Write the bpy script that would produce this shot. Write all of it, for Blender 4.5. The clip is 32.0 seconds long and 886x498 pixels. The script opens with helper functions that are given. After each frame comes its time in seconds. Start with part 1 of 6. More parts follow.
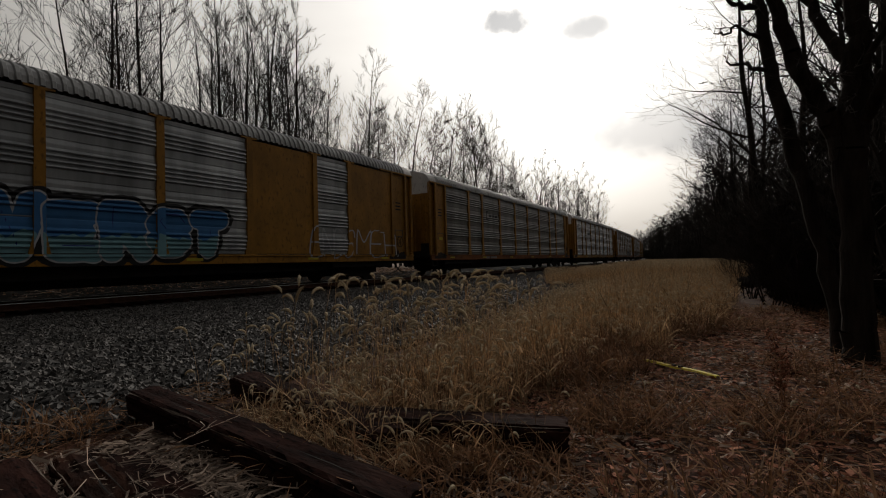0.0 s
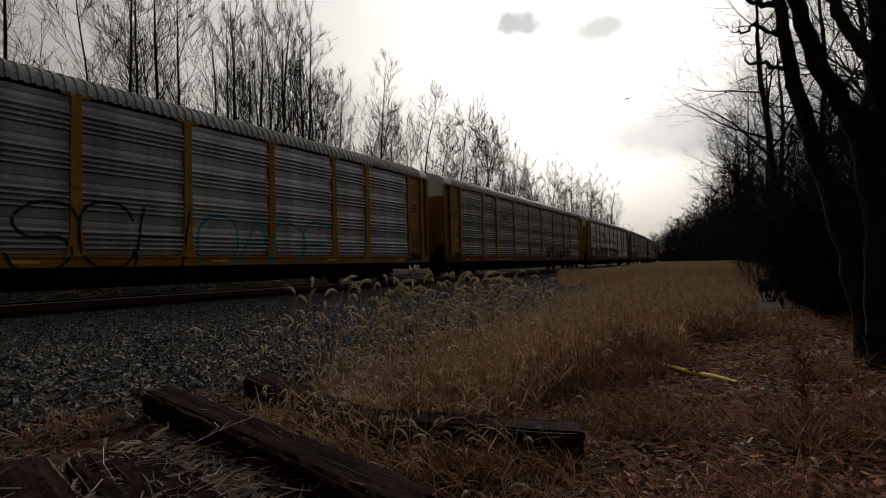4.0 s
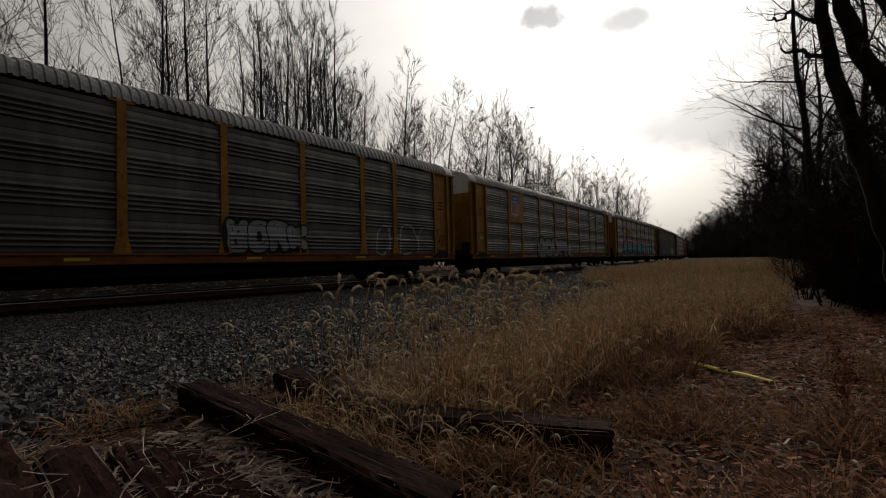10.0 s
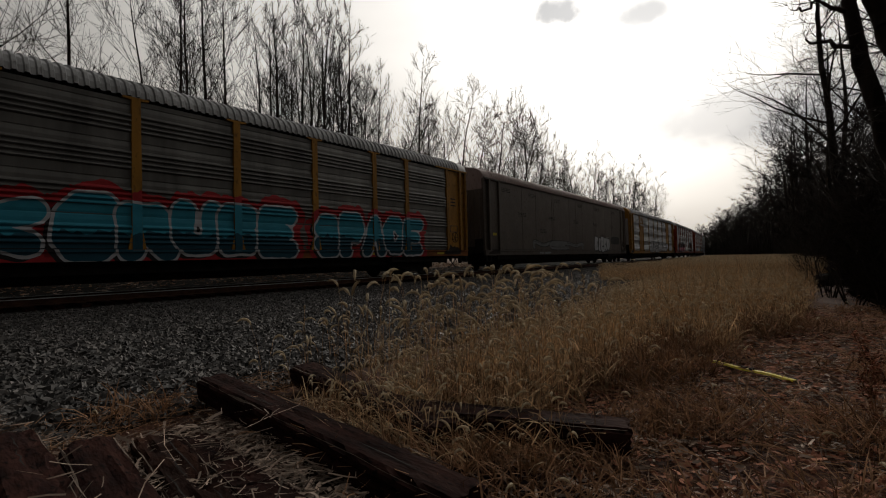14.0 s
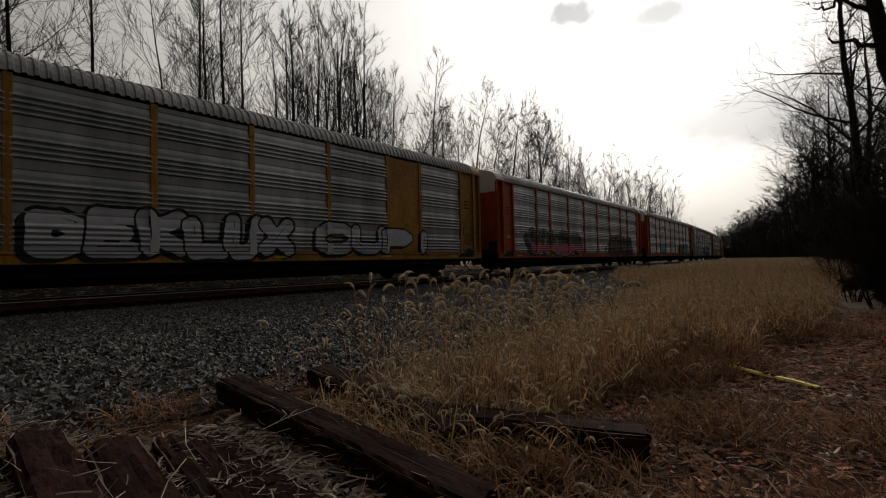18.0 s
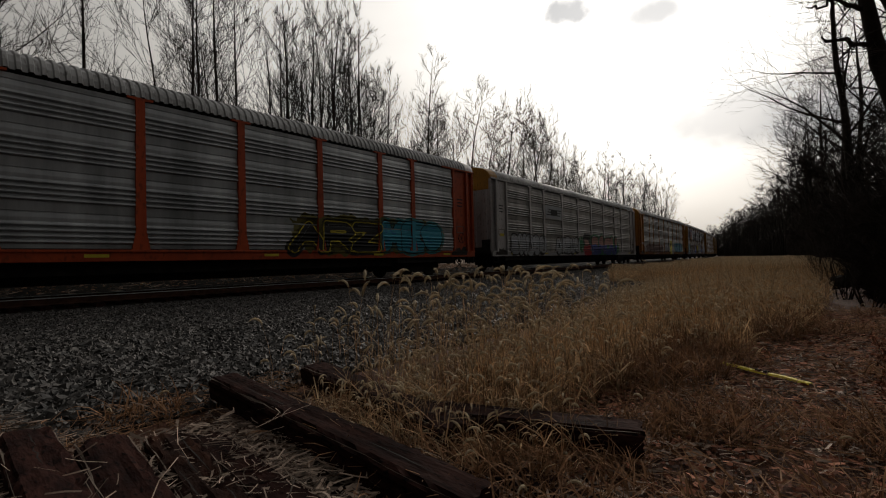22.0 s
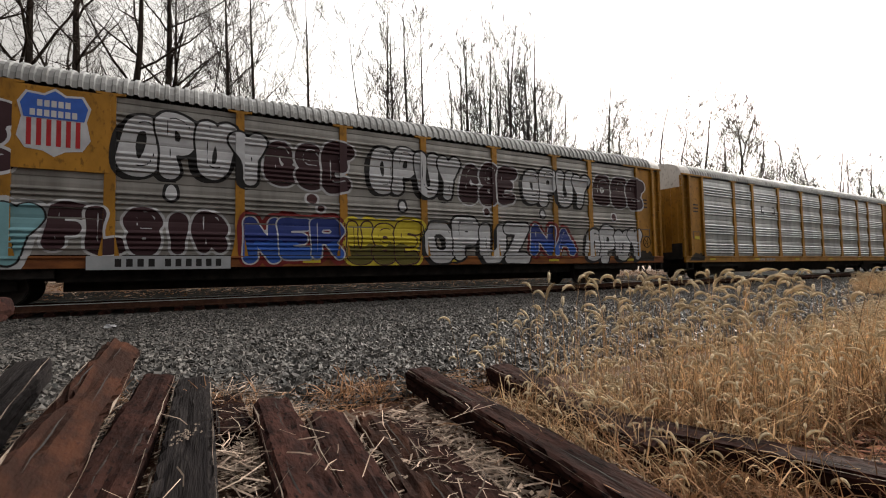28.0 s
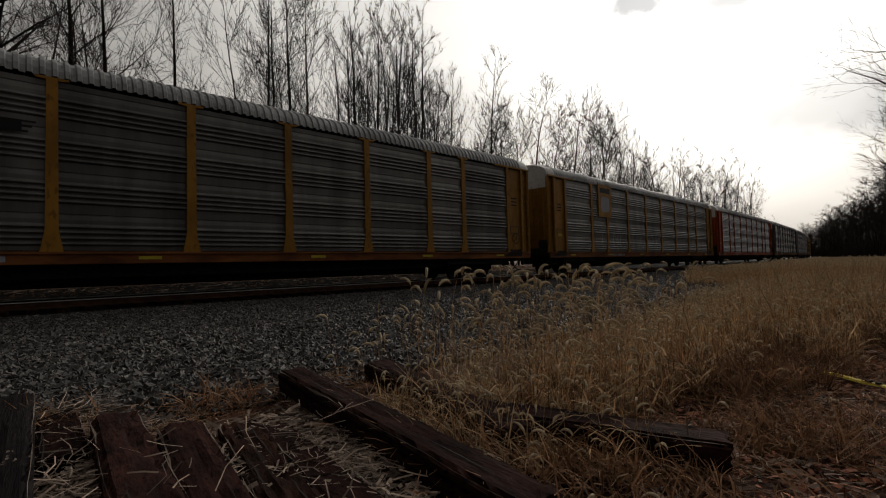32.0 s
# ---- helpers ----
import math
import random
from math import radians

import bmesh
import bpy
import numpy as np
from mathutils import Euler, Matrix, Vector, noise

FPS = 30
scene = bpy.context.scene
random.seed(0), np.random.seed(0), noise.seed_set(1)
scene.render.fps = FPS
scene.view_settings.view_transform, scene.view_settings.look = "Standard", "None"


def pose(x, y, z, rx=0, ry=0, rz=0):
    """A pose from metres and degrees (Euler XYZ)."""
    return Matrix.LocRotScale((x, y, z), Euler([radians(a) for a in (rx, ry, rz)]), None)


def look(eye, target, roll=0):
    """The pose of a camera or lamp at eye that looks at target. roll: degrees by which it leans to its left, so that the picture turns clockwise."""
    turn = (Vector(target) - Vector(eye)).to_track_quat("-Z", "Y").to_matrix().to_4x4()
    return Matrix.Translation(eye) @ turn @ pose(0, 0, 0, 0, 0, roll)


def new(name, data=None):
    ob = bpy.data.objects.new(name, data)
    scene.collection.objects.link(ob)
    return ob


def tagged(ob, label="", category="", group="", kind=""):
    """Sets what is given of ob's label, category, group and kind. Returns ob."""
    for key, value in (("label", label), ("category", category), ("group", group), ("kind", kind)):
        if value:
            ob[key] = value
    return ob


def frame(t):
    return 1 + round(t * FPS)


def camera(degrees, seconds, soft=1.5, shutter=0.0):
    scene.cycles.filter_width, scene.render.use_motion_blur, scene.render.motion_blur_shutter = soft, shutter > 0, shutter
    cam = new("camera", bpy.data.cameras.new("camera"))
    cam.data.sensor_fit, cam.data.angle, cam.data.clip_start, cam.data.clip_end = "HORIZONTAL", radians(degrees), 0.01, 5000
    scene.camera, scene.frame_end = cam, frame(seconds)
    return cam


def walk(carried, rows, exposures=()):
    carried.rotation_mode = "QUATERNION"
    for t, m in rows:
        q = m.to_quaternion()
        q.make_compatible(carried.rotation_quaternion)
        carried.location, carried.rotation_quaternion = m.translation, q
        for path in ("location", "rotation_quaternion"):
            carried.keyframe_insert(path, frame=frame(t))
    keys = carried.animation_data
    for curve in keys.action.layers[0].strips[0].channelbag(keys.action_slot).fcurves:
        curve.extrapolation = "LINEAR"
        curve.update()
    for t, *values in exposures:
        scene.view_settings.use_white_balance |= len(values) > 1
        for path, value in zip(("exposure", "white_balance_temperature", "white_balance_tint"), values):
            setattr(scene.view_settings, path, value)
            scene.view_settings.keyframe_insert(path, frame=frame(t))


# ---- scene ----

# ---------------------------------------------------------------- camera
EYE, TURN = 1.05, 33.7          # eye height; the near track runs along +y
RAIL = 0.398                    # rail top above the ground by the camera
cam = camera(87.2, 32.0, soft=1.1)
ROWS = [
    (0, 0.037, -0.026, 0, -1.36, 1.77, 1.66),
    (0.5, 0.031, -0.017, -0, -1.22, 1.8, 1.59),
    (1, 0.032, -0.014, -0.005, -1.13, 2.03, 1.59),
    (1.5, 0.032, -0.011, -0.003, -0.95, 2.05, 1.57),
    (2, 0.026, -0.01, 0.001, -0.69, 2.03, 1.53),
    (2.5, 0.026, -0.016, 0.003, -0.42, 1.99, 1.53),
    (3, 0.028, -0.008, 0.003, -0.26, 2.01, 1.56),
    (3.5, 0.032, -0.008, 0.003, -0.1, 2.02, 1.53),
    (5.5, 0.031, -0.01, -0.001, 1.13, 2.02, 1.61),
    (6, 0.026, -0.01, -0.001, 1.42, 2, 1.61),
    (6.5, 0.02, -0.009, -0.002, 1.53, 1.96, 1.61),
    (7, 0.026, -0.006, -0.002, 1.78, 1.95, 1.62),
    (7.5, 0.025, -0.01, -0.003, 1.98, 1.92, 1.66),
    (8, 0.021, -0.009, -0.001, 2.19, 1.86, 1.65),
    (8.5, 0.018, -0.008, -0.002, 2.33, 1.77, 1.63),
    (9, 0.023, -0.009, -0.003, 2.54, 1.75, 1.62),
    (9.5, 0.019, -0.008, -0.002, 2.73, 1.73, 1.62),
    (10, 0.017, -0.012, -0.001, 3.01, 1.74, 1.6),
    (10.5, 0.015, -0.01, -0.002, 3.32, 1.74, 1.6),
    (11, 0.015, -0.007, -0.002, 3.58, 1.74, 1.58),
    (11.5, 0.016, -0.006, -0, 3.96, 1.72, 1.58),
    (12, 0.01, -0.008, -0.001, 4.25, 1.71, 1.53),
    (12.5, 0.007, -0.009, -0.001, 4.62, 1.68, 1.52),
    (13, 0.004, -0.011, -0, 4.92, 1.59, 1.46),
    (13.5, 0.003, -0.006, -0.002, 4.87, 1.46, 1.51),
    (14, 0.007, -0.003, -0.004, 4.75, 1.38, 1.52),
    (14.5, 0.012, -0.006, -0.004, 4.92, 1.44, 1.53),
    (16.5, 0, -0.006, -0.001, 5.9, 1.56, 1.45),
    (17, -0.002, -0.007, -0.002, 5.99, 1.6, 1.42),
    (17.5, -0.002, -0.01, -0.002, 6.22, 1.68, 1.44),
    (18, -0.007, -0.011, -0.001, 6.44, 1.74, 1.41),
    (18.5, -0.007, -0.009, -0.004, 6.58, 1.78, 1.44),
    (19, -0.008, -0.007, -0, 6.67, 1.67, 1.4),
    (19.5, -0.01, -0.006, -0.001, 6.65, 1.58, 1.4),
    (20, -0.007, -0.002, -0.003, 6.66, 1.59, 1.39),
    (20.5, -0.007, -0.01, 0, 6.76, 1.58, 1.34),
    (21, -0.01, -0.011, -0.002, 6.75, 1.49, 1.37),
    (21.5, -0.009, -0.005, -0.005, 6.34, 1.39, 1.39),
    (22, -0.005, -0.001, -0.006, 5.82, 1.51, 1.41),
    (22.5, 0.01, -0.002, -0.003, 5.67, 1.97, 1.39),
    (23, 0.014, -0.014, -0.001, 6.19, 2.25, 1.37),
    (23.5, 0.009, -0.02, 0.004, 7.78, 2.44, 1.25),
    (24, -0.016, -0.034, 0.006, 11.17, 2.7, 1.11),
    (24.5, -0.067, -0.05, 0.007, 15.93, 2.75, 1.03),
    (25, -0.11, -0.064, 0.013, 20.4, 2.6, 0.63),
    (25.5, -0.129, -0.08, 0.024, 24.5, 2.39, 0.57),
    (27.5, -0.108, 0.039, -0.052, 30.71, 2.81, 0.95),
    (28, -0.074, 0.039, -0.045, 27.32, 2.81, 1.08),
    (28.5, -0.013, 0.053, -0.041, 23.57, 2.82, 1.18),
    (29, 0.004, 0.064, -0.039, 20.59, 2.68, 1.27),
    (29.5, 0.007, 0.068, -0.039, 18.37, 2.52, 1.32),
    (30, -0.001, 0.064, -0.043, 16.57, 2.42, 1.08),
    (30.5, -0.002, 0.07, -0.05, 15.33, 2.24, 1.22),
    (31, -0.008, 0.071, -0.051, 14.41, 2.13, 1.14),
    (31.5, -0.008, 0.072, -0.051, 13.9, 2.12, 1.14),
    (32, -0.001, 0.078, -0.047, 13.69, 1.98, 1.48),
]
EXPOSURE = [(0.0, -0.8), (9.0, -0.82), (13.0, -0.74), (22.5, -0.7), (23.5, -0.7), (24.5, -0.93), (25.3, -0.82), (26.2, 0.55), (27.0, 1.4), (28.2, 1.55), (28.8, 1.0),
            (29.5, 0.2), (30.3, -0.35), (31.0, -0.55), (32.0, -0.6)]
walk(cam, [(t, pose(0, 0, EYE, 0, 0, TURN) @ pose(x, y, z, 90 + pitch, roll, yaw)) for t, x, y, z, yaw, pitch, roll in ROWS], EXPOSURE)

# ---------------------------------------------------------------- sky and sun
SUN_YAW, SUN_EL = 17.5, 21.0    # degrees left of +y, degrees up
sun_way = Vector((-math.sin(radians(SUN_YAW)) * math.cos(radians(SUN_EL)), math.cos(radians(SUN_YAW)) * math.cos(radians(SUN_EL)), math.sin(radians(SUN_EL))))
world = bpy.data.worlds.new("world")
scene.world = world
world.use_nodes = True


def sky_nodes(nt):
    nt.nodes.clear()
    N = lambda kind: nt.nodes.new("ShaderNode" + kind)
    L = nt.links.new

    def math_node(op, a, b=None, c=None, clamp=False):
        n = N("Math")
        n.operation, n.use_clamp = op, clamp
        for i, v in enumerate((a, b, c)):
            if v is None:
                continue
            if isinstance(v, (int, float)):
                n.inputs[i].default_value = v
            else:
                L(v, n.inputs[i])
        return n.outputs[0]

    def tint(fac, a, b, blend="MIX"):
        n = N("MixRGB")
        n.blend_type = blend
        for i, v in enumerate((fac, a, b)):
            if isinstance(v, (int, float)):
                n.inputs[i].default_value = v
            elif isinstance(v, tuple):
                n.inputs[i].default_value = (*v, 1)
            else:
                L(v, n.inputs[i])
        return n.outputs[0]

    way = N("TexCoord").outputs["Generated"]
    sky = N("TexSky")
    sky.sky_type, sky.sun_disc = "NISHITA", False
    sky.sun_elevation, sky.sun_rotation = radians(SUN_EL), radians(-SUN_YAW)
    sky.dust_density = 4.0
    grey = N("HueSaturation")
    grey.inputs["Saturation"].default_value = 0.12
    grey.inputs["Value"].default_value = 0.012
    L(sky.outputs[0], grey.inputs["Color"])
    dot = N("VectorMath")
    dot.operation = "DOT_PRODUCT"
    L(way, dot.inputs[0])
    dot.inputs[1].default_value = sun_way
    d = math_node("MAXIMUM", dot.outputs["Value"], 0.0)
    parts = N("SeparateXYZ")
    L(way, parts.inputs[0])
    up = math_node("MAXIMUM", parts.outputs[2], 0.0)
    el = math_node("ARCSINE", parts.outputs[2])
    az = math_node("ARCTAN2", math_node("MULTIPLY", parts.outputs[0], -1.0), parts.outputs[1])
    # thin overcast veil, brightest round the hidden sun
    wide = math_node("POWER", d, 1.75)
    near = math_node("POWER", d, 18.0)
    level = math_node("ADD", math_node("ADD", math_node("MULTIPLY", wide, VEIL_WIDE), VEIL_BASE), math_node("MULTIPLY", near, VEIL_NEAR))
    low = math_node("POWER", math_node("SUBTRACT", 1.0, up), 4.0)
    level = math_node("MULTIPLY", level, math_node("MULTIPLY_ADD", low, -0.78, 1.0))
    warm = tint(low, (1.0, 0.962, 0.91), (1.0, 0.88, 0.72))
    veil = N("VectorMath")
    veil.operation = "SCALE"
    L(warm, veil.inputs[0])
    L(level, veil.inputs["Scale"])
    colour = tint(1.0, veil.outputs[0], grey.outputs[0], "ADD")
    # soft streaks in the veil
    fold = N("Mapping")
    fold.inputs["Scale"].default_value = (2.2, 2.2, 9.0)
    L(way, fold.inputs[0])
    streak = N("TexNoise")
    streak.inputs["Scale"].default_value, streak.inputs["Detail"].default_value = 1.6, 5.0
    L(fold.outputs[0], streak.inputs["Vector"])
    fleece = math_node("MULTIPLY_ADD", streak.outputs[0], 0.24, 0.88)
    mul = N("VectorMath")
    mul.operation = "SCALE"
    L(colour, mul.inputs[0])
    L(fleece, mul.inputs["Scale"])
    colour = mul.outputs[0]
    # small grey clouds and one long bank
    puff = N("TexNoise")
    puff.inputs["Scale"].default_value, puff.inputs["Detail"].default_value = 34.0, 7.0
    L(way, puff.inputs["Vector"])
    for a, e, wa, we, dark, rag in CLOUDS:
        qa = math_node("POWER", math_node("ABSOLUTE", math_node("DIVIDE", math_node("SUBTRACT", az, radians(a)), radians(wa))), 2.0)
        qe = math_node("POWER", math_node("ABSOLUTE", math_node("DIVIDE", math_node("SUBTRACT", el, radians(e)), radians(we))), 2.0)
        r = math_node("ADD", math_node("ADD", qa, qe), math_node("MULTIPLY", math_node("SUBTRACT", puff.outputs[0], 0.5), rag))
        mask = N("MapRange")
        mask.interpolation_type = "SMOOTHSTEP"
        L(r, mask.inputs[0])
        for i, v in enumerate((1.6, 0.25, 0.0, dark)):
            mask.inputs[1 + i].default_value = v
        colour = tint(mask.outputs[0], colour, (0.42, 0.45, 0.50))
    back = N("Background")
    L(colour, back.inputs[0])
    back.inputs[1].default_value = 1.0
    out = N("OutputWorld")
    L(back.outputs[0], out.inputs[0])


VEIL_BASE, VEIL_WIDE, VEIL_NEAR = 0.17, 1.6, 0.8
# bearing left of +y, height, half widths, strength, raggedness
CLOUDS = [(24.0, 27.3, 3.0, 1.3, 0.68, 2.6), (14.2, 25.6, 2.9, 1.3, 0.62, 1.0), (4.0, 14.0, 11.0, 3.0, 0.45, 1.2), (-4.0, 12.0, 9.0, 3.0, 0.35, 1.0)]
sky_nodes(world.node_tree)
lamp = bpy.data.lights.new("sun", "SUN")
lamp.energy, lamp.angle, lamp.color = 1.55, radians(14), (1.0, 0.93, 0.82)
sun = new("sun", lamp)
sun.matrix_world = look((0, 0, 50), Vector((0, 0, 50)) - sun_way)


# ---------------------------------------------------------------- materials
def mat(name, c1, c2, scale=3.0, rough=0.7, metal=0.0, bump=0.25, fine=60.0, stretch=(1, 1, 1), c3=None, jitter=0.0, island=0.0, spec=0.2, through_light=0.0, lo=0.34, hi=0.66):
    """A two-scale noise material: broad patches from c1 to c2, spots of c3, fine relief."""
    m = bpy.data.materials.new(name)
    m.use_nodes = True
    nt = m.node_tree
    nt.nodes.clear()
    N = lambda kind: nt.nodes.new("ShaderNode" + kind)
    L = nt.links.new
    co, info = N("TexCoord"), N("ObjectInfo")
    shift = N("VectorMath")
    shift.operation = "MULTIPLY_ADD"
    L(info.outputs["Random"], shift.inputs[0])
    shift.inputs[1].default_value = (37.0, 53.0, 71.0)
    L(co.outputs["Object"], shift.inputs[2])
    fold = N("Mapping")
    fold.inputs["Scale"].default_value = stretch
    L(shift.outputs[0], fold.inputs[0])
    broad, small = N("TexNoise"), N("TexNoise")
    broad.inputs["Scale"].default_value, broad.inputs["Detail"].default_value, broad.inputs["Roughness"].default_value = scale, 7.0, 0.62
    small.inputs["Scale"].default_value, small.inputs["Detail"].default_value = fine, 4.0
    L(fold.outputs[0], broad.inputs["Vector"])
    L(fold.outputs[0], small.inputs["Vector"])
    ramp = N("ValToRGB")
    ramp.color_ramp.elements[0].position, ramp.color_ramp.elements[1].position = lo, hi
    ramp.color_ramp.elements[0].color, ramp.color_ramp.elements[1].color = (*c1, 1), (*c2, 1)
    L(broad.outputs[0], ramp.inputs[0])
    colour = ramp.outputs[0]
    if c3:
        pick = N("ValToRGB")
        pick.color_ramp.elements[0].position, pick.color_ramp.elements[1].position = 0.56, 0.66
        L(small.outputs[0], pick.inputs[0])
        mix = N("MixRGB")
        L(pick.outputs[0], mix.inputs[0])
        L(colour, mix.inputs[1])
        mix.inputs[2].default_value = (*c3, 1)
        colour = mix.outputs[0]
    if jitter or island:
        value = N("HueSaturation")
        rnd = N("MapRange")
        if island:
            L(N("NewGeometry").outputs["Random Per Island"], rnd.inputs[0])
        else:
            L(info.outputs["Random"], rnd.inputs[0])
        w = jitter or island
        rnd.inputs[3].default_value, rnd.inputs[4].default_value = 1 - w, 1 + w
        L(rnd.outputs[0], value.inputs["Value"])
        L(colour, value.inputs["Color"])
        colour = value.outputs[0]
    b = N("BsdfPrincipled")
    L(colour, b.inputs["Base Color"])
    gloss = N("MapRange")
    L(small.outputs[0], gloss.inputs[0])
    gloss.inputs[3].default_value, gloss.inputs[4].default_value = max(0.05, rough - 0.15), min(1.0, rough + 0.15)
    L(gloss.outputs[0], b.inputs["Roughness"])
    b.inputs["Metallic"].default_value = metal
    b.inputs["Specular IOR Level"].default_value = spec
    if bump:
        bp = N("Bump")
        bp.inputs["Strength"].default_value, bp.inputs["Distance"].default_value = bump, 0.01
        L(small.outputs[0], bp.inputs["Height"])
        L(bp.outputs[0], b.inputs["Normal"])
    out = N("OutputMaterial")
    if through_light:
        tr, mx = N("BsdfTranslucent"), N("MixShader")
        L(colour, tr.inputs[0])
        mx.inputs[0].default_value = through_light
        L(b.outputs[0], mx.inputs[1])
        L(tr.outputs[0], mx.inputs[2])
        L(mx.outputs[0], out.inputs[0])
    else:
        L(b.outputs[0], out.inputs[0])
    return m


SOIL = mat("soil", (0.02, 0.008, 0.005), (0.10, 0.039, 0.021), 1.6, 0.95, fine=34, bump=1.0, c3=(0.11, 0.062, 0.042))
FAR_SOIL = mat("leaf_soil", (0.08, 0.045, 0.03), (0.23, 0.145, 0.095), 0.8, 0.95, fine=22, bump=0.8, c3=(0.22, 0.17, 0.13))
# Near-black ground; under the train this black stands in for shade.
BLACK_GROUND = mat("black_cinder", (0.004, 0.004, 0.0035), (0.014, 0.012, 0.010), 1.5, 0.95, fine=25, bump=0.8, spec=0.05)
# Darker than the loose stones: shade of the gaps is in this colour.
SHADED_GRAVEL = mat("gravel_bed", (0.007, 0.0065, 0.006), (0.026, 0.0245, 0.023), 1.5, 0.9, fine=38, bump=1.0)
STONE = mat("ballast_stone", (0.016, 0.0144, 0.0134), (0.08, 0.073, 0.0675), 4, 0.65, fine=90, island=0.97, spec=0.3)
SLEEPER = mat("creosote_wood", (0.008, 0.0036, 0.0034), (0.031, 0.0128, 0.0098), 7.0, 0.92, spec=0.04, fine=34, stretch=(0.5, 1.4, 1.4), bump=0.7, jitter=0.4, c3=(0.005, 0.003, 0.003))
ROTTEN = mat("rotten_wood", (0.017, 0.0085, 0.0065), (0.052, 0.0205, 0.0115), 4.5, 0.95, spec=0.04, fine=36, stretch=(0.6, 1.5, 1.5), bump=0.9, c3=(0.022, 0.010, 0.008), lo=0.46, hi=0.72)
TAR = mat("tarred_wood", (0.0055, 0.0045, 0.005), (0.016, 0.0135, 0.0135), 6.0, 0.92, spec=0.04, fine=45, stretch=(0.15, 2, 2), bump=0.7, c3=(0.02, 0.017, 0.016))
WOOD_GREY = mat("weathered_edge", (0.07, 0.05, 0.04), (0.22, 0.175, 0.14), 6, 0.95, fine=60, stretch=(0.3, 3, 3), bump=0.9)
STEEL = mat("rail_side_rust", (0.045, 0.021, 0.014), (0.095, 0.043, 0.027), 6, 0.85, fine=70)
# Worn steel, its glint put in as a pale, mostly diffuse colour.
SHINE = mat("rail_head", (0.42, 0.42, 0.43), (0.58, 0.58, 0.59), 8, 0.35, metal=0.35, bump=0.05, spec=0.6)
STRAW = mat("straw", (0.42, 0.28, 0.158), (0.59, 0.43, 0.262), 5, 0.85, bump=0.0, island=0.72, through_light=0.4)
HEAD = mat("seed_head", (0.44, 0.36, 0.24), (0.64, 0.54, 0.39), 8, 0.9, bump=0.0, island=0.25, through_light=0.35)
DEAD = mat("withered_grass", (0.15, 0.076, 0.038), (0.29, 0.16, 0.085), 5, 0.9, bump=0.0, island=0.6, through_light=0.25)
CHIP = mat("pale_chip", (0.14, 0.095, 0.07), (0.40, 0.31, 0.245), 5, 0.9, bump=0.3, island=0.75)
LEAF = mat("dead_leaf", (0.13, 0.047, 0.027), (0.36, 0.155, 0.092), 5, 0.9, bump=0.3, island=0.8)
BARK = mat("bark", (0.011, 0.009, 0.0075), (0.038, 0.030, 0.025), 3, 0.97, fine=24, stretch=(3, 3, 0.5), bump=1.0, spec=0.03)
TWIG = mat("twig", (0.018, 0.014, 0.011), (0.042, 0.033, 0.027), 1, 0.9, bump=0.0)
PALE_TWIG = mat("pale_twig", (0.04, 0.031, 0.023), (0.08, 0.062, 0.048), 1, 0.9, bump=0.0)
YELLOW_PLASTIC = mat("yellow_plastic", (0.62, 0.50, 0.03), (0.80, 0.66, 0.06), 5, 0.5, bump=0.15, c3=(0.35, 0.27, 0.05))
BLACK_IRON = mat("black_iron", (0.008, 0.007, 0.007), (0.025, 0.021, 0.019), 3, 0.85, fine=50)
WHEEL = mat("wheel_steel", (0.02, 0.017, 0.016), (0.05, 0.042, 0.038), 4, 0.7, metal=0.3)
HOSE = mat("rubber", (0.01, 0.01, 0.01), (0.025, 0.025, 0.025), 5, 0.7)


def paint(name, c, wear=0.75, rust=(0.10, 0.045, 0.02)):
    d = tuple(v * wear for v in c)
    return mat(name, d, c, 1.1, 0.6, fine=9.0, bump=0.08, stretch=(1.2, 1.2, 0.6), c3=tuple(0.72 * a + 0.16 * b for a, b in zip(d, rust)), jitter=0.12)


YELLOW = paint("rack_yellow", (0.30, 0.142, 0.016), 0.6)
ORANGE = paint("rack_orange", (0.33, 0.05, 0.012), 0.65)
PALE_GREY = paint("rack_pale_grey", (0.33, 0.315, 0.315))
BROWN_GREY = paint("rack_brown_grey", (0.09, 0.073, 0.062))
WHITE = paint("rack_white", (0.55, 0.53, 0.51), 0.8)
RUST_YELLOW = paint("rack_rusty_yellow", (0.30, 0.12, 0.022))
PINK_ROOF = paint("roof_pink_brown", (0.26, 0.19, 0.17), 0.8)
SILL_RUST = mat("sill_rust", (0.07, 0.022, 0.009), (0.21, 0.075, 0.02), 1.5, 0.8, fine=20, stretch=(0.6, 1, 2), bump=0.3)
ZINC = mat("galvanised", (0.17, 0.177, 0.184), (0.34, 0.35, 0.36), 0.9, 0.40, metal=0.55, fine=14, stretch=(1.5, 1.5, 0.25), bump=0.1, jitter=0.12, spec=0.5)
DULL_ZINC = mat("dull_galvanised", (0.068, 0.065, 0.061), (0.145, 0.14, 0.132), 0.9, 0.45, metal=0.55, fine=14, stretch=(1.5, 1.5, 0.25), bump=0.1, jitter=0.15, spec=0.5)
WARM_ZINC = mat("warm_galvanised", (0.12, 0.113, 0.106), (0.23, 0.22, 0.21), 0.9, 0.45, metal=0.4, fine=14, stretch=(1.5, 1.5, 0.25), bump=0.1, jitter=0.12, spec=0.5)
ROOF_ZINC = mat("roof_zinc", (0.17, 0.17, 0.17), (0.29, 0.29, 0.29), 0.5, 0.5, metal=0.2, fine=9, stretch=(1, 0.3, 0.3), bump=0.1, c3=(0.15, 0.146, 0.142))


